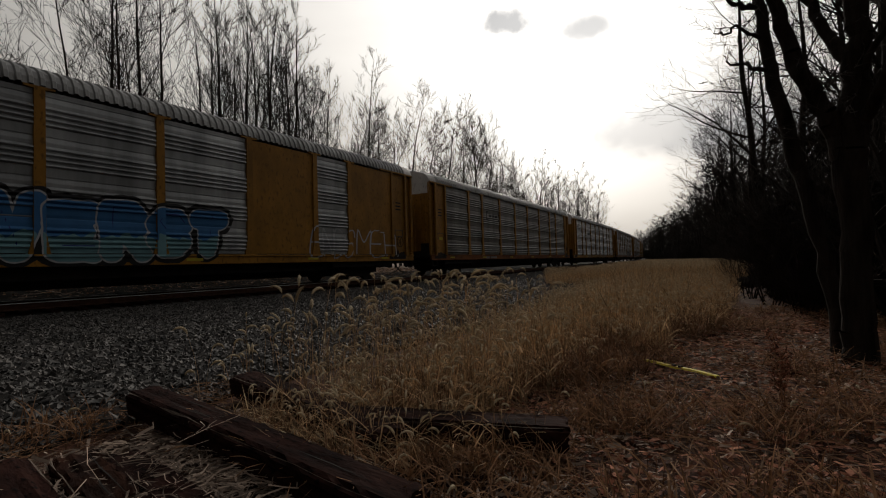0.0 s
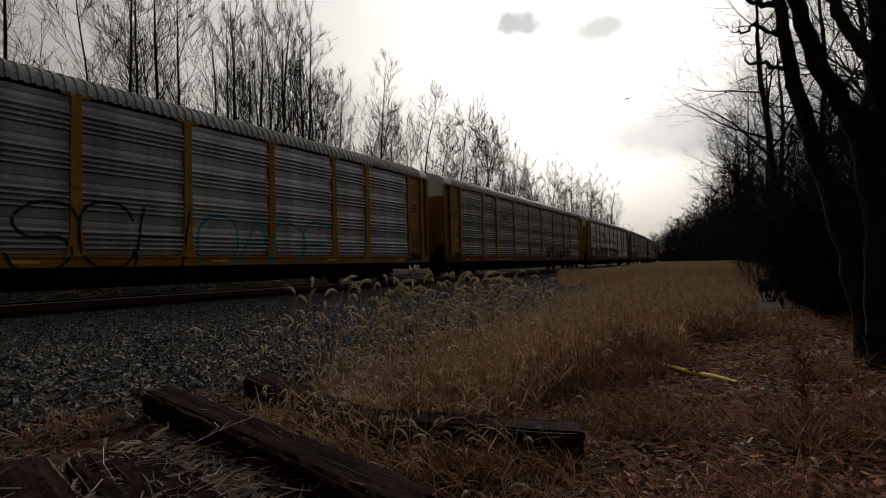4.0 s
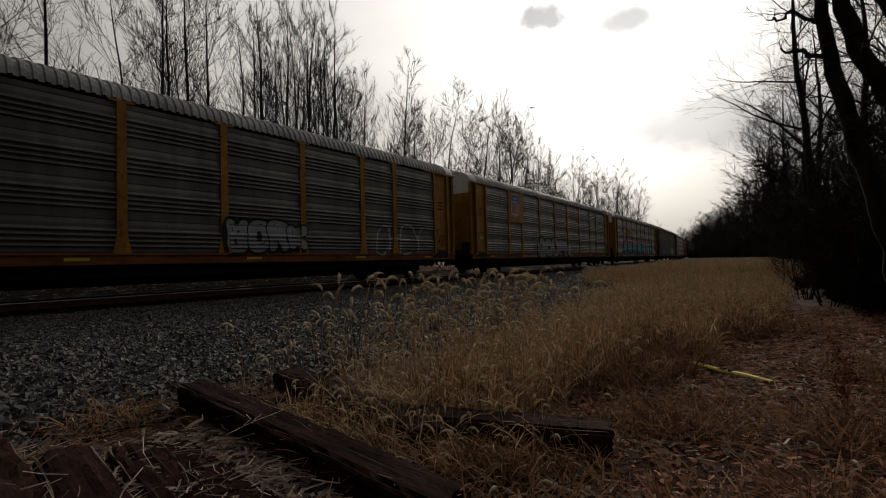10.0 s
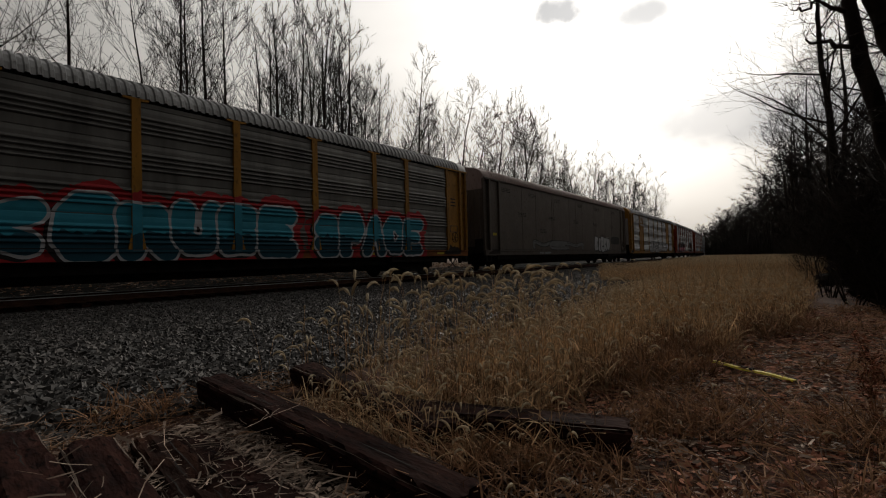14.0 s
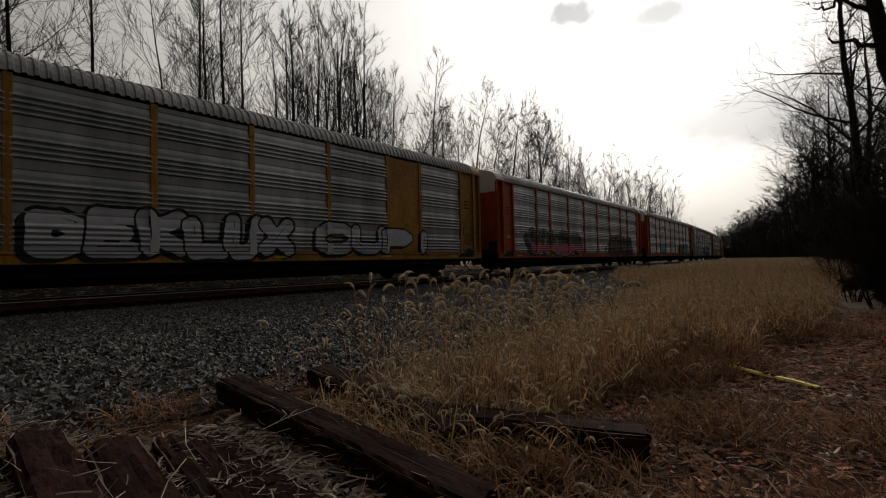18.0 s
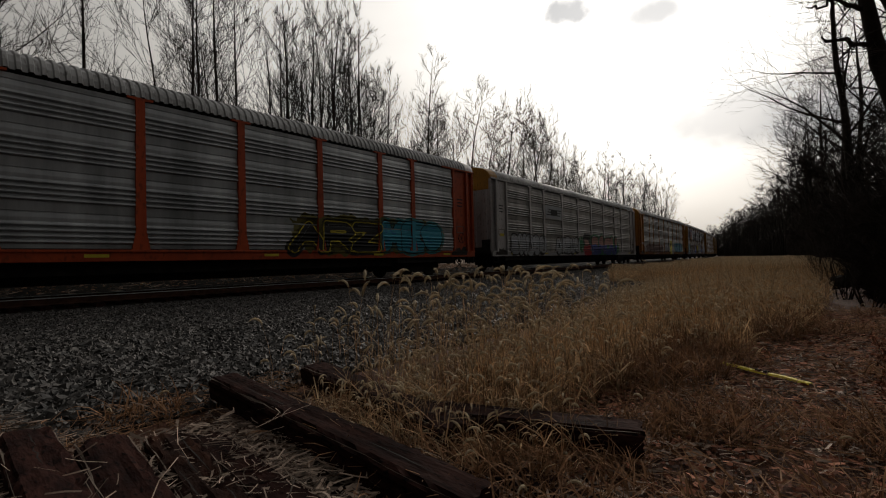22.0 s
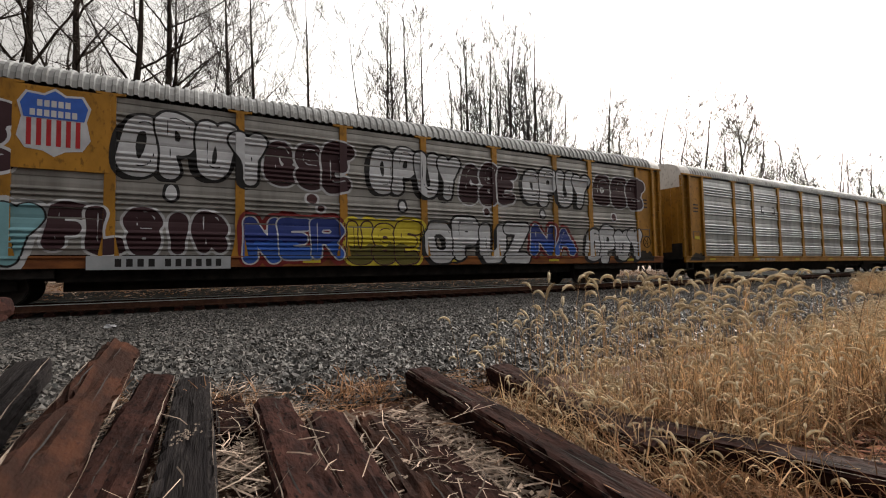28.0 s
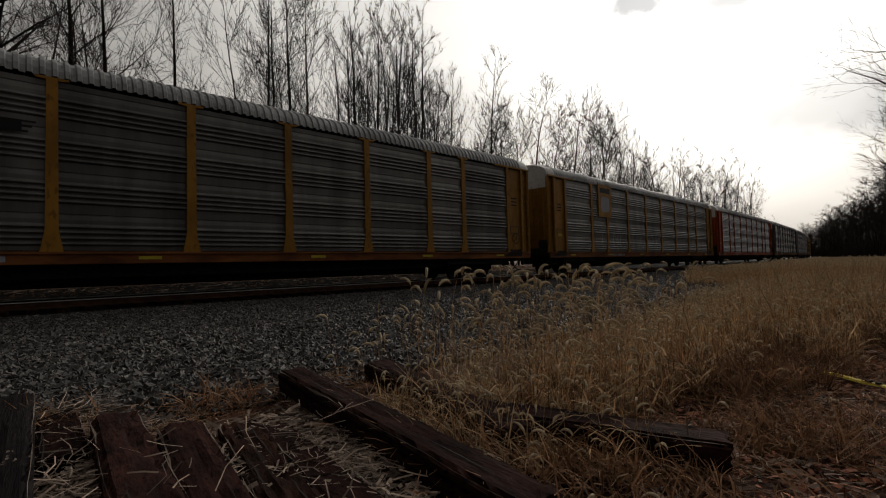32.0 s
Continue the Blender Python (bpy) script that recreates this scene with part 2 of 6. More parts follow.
def spray(name, c):
    return mat("spray_" + name, tuple(v * 0.78 for v in c), c, 2.5, 0.65, fine=25, bump=0.08)


SPRAY = {k: spray(k, c) for k, c in dict(white=(0.40, 0.405, 0.43), black=(0.012, 0.011, 0.012), soot=(0.016, 0.011, 0.008), rust=(0.085, 0.038, 0.032), blue=(0.03, 0.09, 0.36), azure=(0.035, 0.13, 0.30), sky=(0.03, 0.22, 0.30),
         cyan=(0.025, 0.21, 0.29), deep=(0.008, 0.055, 0.085), red=(0.30, 0.018, 0.022), blood=(0.12, 0.012, 0.012), green=(0.012, 0.12, 0.045), pink=(0.45, 0.10, 0.16), maroon=(0.05, 0.02, 0.022),
         gold=(0.45, 0.36, 0.03), navy=(0.02, 0.035, 0.16), silver=(0.27, 0.28, 0.30), ice=(0.15, 0.29, 0.33), olive=(0.10, 0.085, 0.02), plum=(0.036, 0.016, 0.02), teal=(0.03, 0.16, 0.17), grey=(0.13, 0.13, 0.135), lemon=(0.65, 0.55, 0.06), flesh=(0.26, 0.14, 0.115)).items()}


# ---------------------------------------------------------------- mesh tools
def from_arrays(name, verts, faces, material=None):
    me = bpy.data.meshes.new(name)
    me.from_pydata(np.asarray(verts).tolist() if not isinstance(verts, list) else verts, [], np.asarray(faces).tolist() if not isinstance(faces, list) else faces)
    me.update()
    if material:
        me.materials.append(material)
    return me


def from_bm(name, bm, material=None):
    bmesh.ops.recalc_face_normals(bm, faces=bm.faces)
    me = bpy.data.meshes.new(name)
    bm.to_mesh(me)
    bm.free()
    if material:
        me.materials.append(material)
    return me


def put(name, me, material=None, parent=None, m=None, label=""):
    """Links a mesh as one object; its material belongs to the object, so that alike parts share a mesh."""
    ob = new(name, me)
    if not me.materials:
        me.materials.append(None)
    if material:
        ob.material_slots[0].link = "OBJECT"
        ob.material_slots[0].material = material
    if parent:
        ob.parent = parent
    if m is not None:
        ob.matrix_basis = m
    if label:
        ob["label"] = label
    return ob


def box_bm(bm, x0, x1, y0, y1, z0, z1, bevel=0.0):
    r = bmesh.ops.create_cube(bm, size=1.0)
    bmesh.ops.scale(bm, verts=r["verts"], vec=(x1 - x0, y1 - y0, z1 - z0))
    bmesh.ops.translate(bm, verts=r["verts"], vec=((x0 + x1) / 2, (y0 + y1) / 2, (z0 + z1) / 2))
    if bevel:
        edges = list({e for v in r["verts"] for e in v.link_edges})
        bmesh.ops.bevel(bm, geom=edges, offset=bevel, segments=1, affect="EDGES")


def boxes(name, *dims, bevel=0.0):
    bm = bmesh.new()
    for d in dims:
        box_bm(bm, *d, bevel=bevel)
    return from_bm(name, bm)


def slab(name, outline, y0, y1):
    """An outline in x, z given depth from y0 to y1."""
    n = len(outline)
    v = [(x, y0, z) for x, z in outline] + [(x, y1, z) for x, z in outline]
    f = [list(range(n)), list(range(2 * n - 1, n - 1, -1))] + [[i, (i + 1) % n + n * 0, (i + 1) % n + n, i + n] for i in range(n)]
    bm = bmesh.new()
    vs = [bm.verts.new(p) for p in v]
    for q in f:
        bm.faces.new([vs[i] for i in q])
    return from_bm(name, bm)


def tubes(segs, sides=3):
    """Tapered tubes from rows of x0 y0 z0 x1 y1 z1 r0 r1, as arrays."""
    s = np.asarray(segs, float)
    p, q = s[:, 0:3], s[:, 3:6]
    a = q - p
    a /= np.maximum(np.linalg.norm(a, axis=1, keepdims=True), 1e-9)
    ref = np.where(np.abs(a[:, 2:3]) > 0.9, [[1.0, 0, 0]], [[0, 0, 1.0]])
    u = np.cross(a, ref)
    u /= np.linalg.norm(u, axis=1, keepdims=True)
    w = np.cross(a, u)
    rings = []
    for c, r in ((p, s[:, 6]), (q, s[:, 7])):
        for k in range(sides):
            th = 2 * math.pi * k / sides
            rings.append(c + (u * math.cos(th) + w * math.sin(th)) * r[:, None])
    v = np.stack(rings, 1).reshape(-1, 3)
    base = np.arange(len(s))[:, None, None] * 2 * sides
    quad = np.array([[k, (k + 1) % sides, sides + (k + 1) % sides, sides + k] for k in range(sides)])[None]
    return v, (base + quad).reshape(-1, 4)


# ---------------------------------------------------------------- the line of the track
BEND, OFF = 0.00093, 15.19      # curvature and distance of the centre line from the camera


def line(s, u=0.0):
    """A point of the track at s metres along it and u metres towards the camera's side."""
    a = BEND * s
    return (-OFF - (1 - math.cos(a)) / BEND + u * math.cos(a), math.sin(a) / BEND + u * math.sin(a))


def line_np(s, u):
    a = BEND * s
    return -OFF - (1 - np.cos(a)) / BEND + u * np.cos(a), np.sin(a) / BEND + u * np.sin(a)


def offset_of(x, y):
    """s and u of a point of the plan."""
    r = 1 / BEND
    cx, cy = -OFF - r, 0.0
    return np.arctan2(y - cy, x - cx) / BEND, np.hypot(x - cx, y - cy) - r


def height(x, y):
    """Ground height: the flat by the camera, the ballast bank, the rising leaf-covered ground beyond the track."""
    s, u = offset_of(np.asarray(x, float), np.asarray(y, float))
    z = np.interp(u, [-400, -60, -30, -9, -5, -3.4, -1.9, 1.9, 2.6, 5.0, 10.5, 12.0, 14.0, 18, 400], [6.0, 2.6, 1.15, 0.55, 0.10, 0.02, 0.17, 0.17, 0.15, 0.03, 0.01, -0.01, 0.0, 0.05, 2.0])
    far = np.clip((np.hypot(x, y) - 8) / 30, 0, 1)
    return z + far * 0.06 * np.sin(x * 0.31 + 1.3) * np.cos(y * 0.23) * np.where(np.abs(u) > 5, 1, 0)


# ---------------------------------------------------------------- ground and track
def grid_sheet(name, xs, ys, fn, material):
    X, Y = np.meshgrid(xs, ys)
    Z = fn(X, Y)
    v = np.stack([X, Y, Z], -1).reshape(-1, 3)
    nx, ny = len(xs), len(ys)
    i = np.arange(nx - 1)[None] + nx * np.arange(ny - 1)[:, None]
    f = np.stack([i, i + 1, i + nx + 1, i + nx], -1).reshape(-1, 4)
    return put(name, from_arrays(name, v, f, material))


def spread(edge, near, n):
    a = np.linspace(0, 1, n)
    return near * a + (edge - near) * a ** 4


fine_x = np.concatenate([-spread(1500, 45, 90)[:0:-1], spread(1500, 20, 50)])
fine_y = np.concatenate([-spread(1500, 30, 50)[:0:-1], spread(1500, 90, 110)])


def ground_height(X, Y):
    z = height(X, Y)
    bumps = 0.035 * np.sin(X * 2.1 + 0.7 * np.sin(Y * 1.3)) * np.sin(Y * 1.7 + 0.4)
    s, u = offset_of(X, Y)
    return z - 0.02 + bumps * np.where(u > 11.8, 0.5, 0.15) - np.where((u > -4.2) & (u < 11.2), 0.06, 0.0)


ground = tagged(grid_sheet("ground", fine_x, fine_y, ground_height, SOIL), "brown leaf-strewn soil with dead grass", "ground", kind="structure")


def strip_mesh(name, s_list, profile, material):
    """A cross-section (u, z) swept along the track."""
    v, f = [], []
    n = len(profile)
    for s in s_list:
        for u, z in profile:
            v.append((*line(s, u), z))
    for i in range(len(s_list) - 1):
        for k in range(n - 1):
            f.append((i * n + k, i * n + k + 1, (i + 1) * n + k + 1, (i + 1) * n + k))
    return from_arrays(name, v, f, material)


track_s = [-160 + 4 * i for i in range(130)]
bed = tagged(put("ballast", strip_mesh("ballast", track_s, [(-4.2, -0.08), (-3.3, 0.0), (-1.5, 0.13), (1.3, 0.13), (1.45, 0.09), (2.6, 0.055), (5.0, 0.02), (8.0, 0.01), (10.6, 0.0), (11.6, -0.03)], SHADED_GRAVEL)),
             "dark crushed stone ballast beside the track, gap shade in its colour", "ballast", kind="structure")
bank = tagged(put("far_bank", strip_mesh("far_bank", track_s, [(-60, 2.66), (-40, 1.62), (-30, 1.2), (-20, 0.9), (-12, 0.72), (-9, 0.63), (-7.2, 0.55), (-6.4, 0.50)], FAR_SOIL)),
              "leaf-covered bank of brown earth behind the track", "bank", kind="structure")

tagged(put("ditch_side", strip_mesh("ditch_side", track_s, [(-6.45, 0.51), (-5.8, 0.36), (-5, 0.12), (-4.1, -0.05)], BLACK_GROUND)), "near-black side of the ditch behind the track", "bank", kind="structure")
railway = tagged(new("railway_track"), "single railway track of rusty rails on wooden sleepers", "railway track", kind="structure")
for side in (-0.7535, 0.7535):
    prof = [(-0.07, 0), (-0.07, 0.015), (-0.012, 0.035), (-0.012, 0.125), (-0.036, 0.14), (-0.036, 0.168)]
    prof = prof + [(-u, z) for u, z in prof[::-1]]
    z0 = RAIL - 0.172
    put("rail", strip_mesh("rail", track_s, [(side + u, z0 + z) for u, z in prof], STEEL), None, railway)
    # The pale band reaches down the head's sides to draw the glint.
    head = [(-0.038, 0.154), (-0.036, 0.168), (-0.028, 0.1735), (0.028, 0.1735), (0.036, 0.168), (0.038, 0.154)]
    put("rail_head", strip_mesh("rail_head", track_s, [(side + u, z0 + z) for u, z in head], SHINE), None, railway, label="worn rail head with its glint put in as pale colour")


def timber(name, length, width, thick, seed, sections=15, across=3, decay=0.4):
    """A squared timber with chipped arrises, grooved faces and ragged ends, its length along x."""
    rng = np.random.default_rng(seed)
    side = np.linspace(-1, 1, across + 1)[:-1]
    ring = [(t, -1) for t in side] + [(1, t) for t in side] + [(-t, 1) for t in side] + [(-1, -t) for t in side]
    m = len(ring)
    groove = np.abs(rng.normal(0, 0.006, m)) * (rng.random(m) < 0.55) * (1 + decay)
    drift = rng.uniform(0, 6.28, (m, 2))
    xs = np.linspace(-1, 1, sections)
    gouge = [(rng.uniform(-1, 1), rng.integers(m), rng.uniform(0.03, 0.16), rng.uniform(0.006, 0.03) * decay) for _ in range(int(14 * decay))]
    v, f = [], []
    for i, u in enumerate(xs):
        bow = 0.006 * math.sin(2.2 * u + seed)
        for k, (a, b) in enumerate(ring):
            deep = groove[k] * (0.6 + 0.6 * math.sin(3.5 * u + drift[k, 0]) * math.sin(9 * u + drift[k, 1])) + abs(rng.normal(0, 0.0022))
            for gu, gk, gw, gd in gouge:
                turn = min(abs(k - gk), m - abs(k - gk))
                deep += gd * math.exp(-((u - gu) / gw) ** 2 - (turn / 1.3) ** 2)
            if k % across == 0:
                deep += abs(rng.normal(0, 0.010)) * (0.5 + decay) + 0.006
            if abs(u) == 1:
                deep += 0.006
            s_ = 1 - deep / max(0.03, min(width, thick) / 2)
            x = u * length / 2
            if abs(u) == 1:
                x -= u * abs(rng.normal(0, 0.018)) * (0.4 + decay)
            v.append((x, a * width / 2 * s_ + bow, b * thick / 2 * s_))
    for i in range(sections - 1):
        for k in range(m):
            f.append((i * m + k, i * m + (k + 1) % m, (i + 1) * m + (k + 1) % m, (i + 1) * m + k))
    # end grain: a fan round a sunken heart
    for i, sg in ((0, 1), (sections - 1, -1)):
        v.append((v[i * m][0] + sg * 0.008, 0, 0))
        f += [(len(v) - 1, i * m + (k + 1) % m, i * m + k) if sg > 0 else (len(v) - 1, i * m + k, i * m + (k + 1) % m) for k in range(m)]
    bm = bmesh.new()
    vs = [bm.verts.new(p) for p in v]
    for q in f:
        bm.faces.new([vs[j] for j in q])
    return from_bm(name, bm)


sleeper_me = [timber("sleeper", 2.6, 0.23, 0.17, 50 + i) for i in range(4)]
for i in range(150):
    s = -22 + 0.52 * i
    x, y = line(s, 0)
    ob = put("sleeper", sleeper_me[i % 4], SLEEPER, railway, pose(x, y, RAIL - 0.172 - 0.085 + 0.004, 0, 0, math.degrees(BEND * s) + (i * 37 % 5 - 2) * 0.4))
plate_me = boxes("tie_plate", (-0.17, 0.17, -0.09, 0.09, 0.0, 0.012))
for i in range(110):
    s = -22 + 0.52 * i
    x, y = line(s, 0.7535)
    put("tie_plate", plate_me, STEEL, railway, pose(x, y, RAIL - 0.172 - 0.004, 0, 0, math.degrees(BEND * s)))


# ---------------------------------------------------------------- crushed stone
def stone_patch(name, size, count, seed, r0=0.016, r1=0.036):
    rng = np.random.default_rng(seed)
    base = np.array([(x, y, z) for x in (-0.72, 0.72) for y in (-0.72, 0.72) for z in (-0.72, 0.72)])
    tri = np.array([(0, 1, 3), (0, 3, 2), (4, 6, 7), (4, 7, 5), (0, 4, 5), (0, 5, 1), (2, 3, 7), (2, 7, 6), (0, 2, 6), (0, 6, 4), (1, 5, 7), (1, 7, 3)])
    r = rng.uniform(r0, r1, count) * np.where(rng.random(count) < 0.1, 1.35, 1)
    sc = rng.uniform(0.55, 1.25, (count, 1, 3)) * r[:, None, None]
    v = base[None] * (1 + rng.normal(0, 0.26, (count, 8, 3))) * sc
    q = rng.normal(size=(count, 4))
    q /= np.linalg.norm(q, axis=1, keepdims=True)
    w, x, y, z = q.T
    R = np.stack([1 - 2 * (y * y + z * z), 2 * (x * y - z * w), 2 * (x * z + y * w), 2 * (x * y + z * w), 1 - 2 * (x * x + z * z), 2 * (y * z - x * w),
                  2 * (x * z - y * w), 2 * (y * z + x * w), 1 - 2 * (x * x + y * y)], -1).reshape(-1, 3, 3)
    v = np.einsum("nij,nkj->nki", R, v)
    c = np.stack([rng.uniform(-size / 2, size / 2, count), rng.uniform(-size / 2, size / 2, count), rng.uniform(-0.004, 0.02, count)], 1)
    v = (v + c[:, None]).reshape(-1, 3)
    f = (tri[None] + 8 * np.arange(count)[:, None, None]).reshape(-1, 3)
    return from_arrays(name, v, f, STONE)


patch_me = [stone_patch("ballast_stones", 2.0, 2700, 10 + i, 0.017, 0.038) for i in range(4)]
bed_u = np.array([-4.2, -3.3, -1.5, 1.3, 1.45, 2.6, 5.0, 8.0, 10.6, 11.6])
bed_z = np.array([-0.08, 0.0, 0.13, 0.13, 0.09, 0.055, 0.02, 0.01, 0.0, -0.03])
# Dark sheet below the wagons; its colour carries the shade there.
shaded_bed = tagged(put("oily_ballast", strip_mesh("oily_ballast", track_s, [(-4.2, -0.07), (-3.3, 0.01), (-1.5, 0.142), (0.7, 0.145), (1.1, 0.14)], BLACK_GROUND)), "ballast between the rails, shade under the train put in as black", "ballast", kind="structure")
stones = random.Random(5)
for i in range(-8, 34):
    for j, u in enumerate((2.4, 4.3, 6.2, 8.1, 10.0, 10.6)):
        s = 2.0 * i
        if u > 4 and s > 40 or u < 0 and s > 30:
            continue
        z = float(np.interp(u, bed_u, bed_z))
        tilt = math.degrees(math.atan2(float(np.interp(u + 0.9, bed_u, bed_z) - np.interp(u - 0.9, bed_u, bed_z)), 1.8))
        low = -0.02 if abs(u) < 1.5 else 0.0
        tilt = 0.0 if abs(u) < 1.5 else tilt
        ob = put("ballast_stones", patch_me[stones.randrange(4)], None, None, pose(*line(s, u), z + low, 0, -tilt, math.degrees(BEND * s)) @ pose(0, 0, 0, 0, 0, 180 * stones.randrange(2)))
        tagged(ob, "loose grey crushed stones of the track ballast", "gravel", kind="stuff")


# ---------------------------------------------------------------- old sleepers heaped by the camera
def old_tie(a, b, z, seed, roll=0.0, dip=0.0, length=2.6, width=0.235, thick=0.18, rotten=0, label="dark creosoted old railway sleeper lying on the ground"):
    """A used sleeper whose top runs from plan point a towards b, z its top."""
    a, b = Vector(a), Vector(b)
    d = (b - a).normalized()
    mid = a + d * length / 2
    m = pose(mid.x, mid.y, z - thick / 2, 0, 0, math.degrees(math.atan2(d.y, d.x))) @ pose(0, 0, 0, roll, dip, 0)
    ob = tagged(put("railway_sleeper", timber("railway_sleeper", length, width, thick, seed, 44 if seed < 20 else 20, 7 if seed < 20 else 4, (0.55, 1.1, 0.35)[rotten]), (SLEEPER, ROTTEN, TAR)[rotten], None, m), label, "railway sleeper", "heap of old sleepers")
    rng = np.random.default_rng(seed + 500)
    # long drying cracks along the top
    for k in range(4):
        x0, ln, y0 = rng.uniform(-length * 0.45, length * 0.2), rng.uniform(0.25, 0.7), rng.uniform(-0.08, 0.08)
        vs = []
        for t in range(6):
            w = 0.0035 * math.sin(math.pi * (t + 0.3) / 5.6)
            x = x0 + ln * t / 5
            dy = rng.normal(0, 0.004)
            vs += [(x, y0 + dy - w, thick / 2 - 0.002), (x, y0 + dy + w, thick / 2 - 0.002)]
        if k < 2 and seed < 20:
            # splintered pale arris
            e, ww = [], 1 if k else -1
            for t in range(15):
                x = -length * 0.48 + length * 0.96 * t / 14
                for q in (0.0, 1.0):
                    dd = abs(rng.normal(0, 0.005)) * (rng.random() < 0.6) + 0.001
                    e.append((x, ww * (width / 2 - 0.006 - q * dd + 0.004 * math.sin(7 * x + seed)), thick / 2 - 0.006 - (1 - q) * dd + 0.003 * math.sin(11 * x)))
            put("worn_edge", from_arrays("worn_edge", e, [(2 * t, 2 * t + 2, 2 * t + 3, 2 * t + 1) for t in range(14)], WOOD_GREY), None, ob, label="pale splintered edge")
        put("crack", from_arrays("crack", vs, [(2 * t, 2 * t + 2, 2 * t + 3, 2 * t + 1) for t in range(5)], BLACK_IRON), None, ob)
    return ob


old_tie((-3.62, 1.69), (-1.12, 1.45), 0.20, 1, dip=1.0, label="dark creosoted old sleeper pointing at the track")
old_tie((-3.46, 2.38), (-2.0, 2.04), 0.20, 2, label="dark old sleeper half hidden in dry grass", length=2.0)
old_tie((-2.06, 1.99), (-0.72, 2.45), 0.20, 3, thick=0.14, label="short dark old sleeper end beside the dry grass", length=1.40)
old_tie((-3.42, 0.49), (-1.75, 0.41), 0.20, 4, label="split red-brown old sleeper lying on straw")
old_tie((-3.08, 0.76), (-1.79, 0.62), 0.155, 5)
old_tie((-3.05, 1.08), (-1.70, 0.86), 0.085, 6, rotten=1, length=1.5, label="rotten orange-brown old sleeper sunk in chips")
black_tie = old_tie((-4.25, 0.06), (-1.92, -0.02), 0.235, 7, rotten=2, label="black tarred old sleeper with a pale scuff")
old_tie((-4.45, -0.19), (-1.98, -0.31), 0.25, 8, roll=-8)
old_tie((-4.2, -0.42), (-1.8, -0.46), 0.47, 9, roll=-33, dip=4, rotten=1, label="tilted old sleeper with a rotten orange face")
old_tie((-4.75, -1.02), (-2.2, -0.80), 0.36, 10, roll=6, dip=2, rotten=2, label="black tarred old sleeper leaning on the stack")
old_tie((-4.4, -0.66), (-2.0, -0.62), 0.21, 11, roll=-12)
old_tie((-3.95, 0.27), (-2.9, 0.23), 0.12, 12, length=0.9, label="short stub of an old sleeper")
old_tie((-2.9, 1.22), (-1.0, 1.02), 0.07, 13, label="half-buried old sleeper among wood chips")
old_tie((-2.3, 1.75), (-0.2, 1.95), 0.06, 14, label="half-buried old sleeper under dead grass")
scuff_rng = random.Random(4)
for k in range(46):
    x, y = scuff_rng.gauss(0.22, 0.07), scuff_rng.gauss(-0.01, 0.034)
    w, d = scuff_rng.uniform(0.006, 0.02), scuff_rng.uniform(0.002, 0.005)
    put("scuff", from_arrays("scuff", [(x - w, y - d, 0.0915), (x + w, y - d * 1.3, 0.0915), (x + w * 0.7, y + d * 1.5, 0.0915), (x - w * 0.8, y + d, 0.0915)], [(0, 1, 2, 3)], WOOD_GREY), None, black_tie, label="pale scuff in the tar")
seed = 20
for layer in range(6):
    for row in range(3):
        seed += 1
        y = -1.13 - 0.26 * row - 0.02 * ((layer * 7 + row * 3) % 4) - (0.14 if layer < 4 else 0.0)
        x = -4.2 + 0.07 * ((layer * 5 + row * 2) % 5) - (0.12 if layer == 4 else 0)
        old_tie((x, y), (x + 2, y + (0.05 if layer % 2 else -0.03)), 0.178 + 0.18 * layer + 0.003, seed, rotten=0,
                label="old sleeper in a tall weathered stack", length=2.55)


# ---------------------------------------------------------------- straw, chips and dead leaves
def scatter_strips(name, n, region, length, width, material, seed, lift=0.03, zfun=None, patchy=False):
    """Small flat strips lying every way, with a slight curl."""
    rng = np.random.default_rng(seed)
    x0, x1, y0, y1 = region
    c = np.stack([rng.uniform(x0, x1, n), rng.uniform(y0, y1, n)], 1)
    if patchy:
        drift = np.sin(c[:, 0] * 4.1 + 2 * np.sin(c[:, 1] * 1.9)) * np.sin(c[:, 1] * 3.3 + 1.5 * np.sin(c[:, 0] * 2.3)) + rng.normal(0, 0.35, n)
        c = c[drift > 0.05]
        n = len(c)
    z = (zfun(c[:, 0], c[:, 1]) if zfun else 0) + rng.uniform(0.0, lift, n)
    th, ln, w = rng.uniform(0, 2 * math.pi, n), rng.uniform(*length, n), rng.uniform(*width, n)
    tilt, curl = rng.normal(0, 0.22, n), rng.normal(0, 0.15, n)
    rollv = rng.normal(0, 0.6, n)
    v = np.zeros((n, 6, 3))
    for k, a in enumerate((-0.5, 0.0, 0.5)):
        px = c[:, 0] + np.cos(th) * ln * a - np.sin(th) * curl * ln * (a * a * 2)
        py = c[:, 1] + np.sin(th) * ln * a + np.cos(th) * curl * ln * (a * a * 2)
        pz = z + np.abs(np.sin(tilt)) * ln * (a + 0.5) * 0.6
        for e, sg in enumerate((-1, 1)):
            v[:, k * 2 + e, 0] = px - np.sin(th) * w * sg * 0.5
            v[:, k * 2 + e, 1] = py + np.cos(th) * w * sg * 0.5
            v[:, k * 2 + e, 2] = pz + sg * w * 0.5 * np.sin(rollv) + 0.004
    f = np.array([(0, 1, 3, 2), (2, 3, 5, 4)])[None] + 6 * np.arange(n)[:, None, None]
    return put(name, from_arrays(name, v.reshape(-1, 3), f.reshape(-1, 4), material))


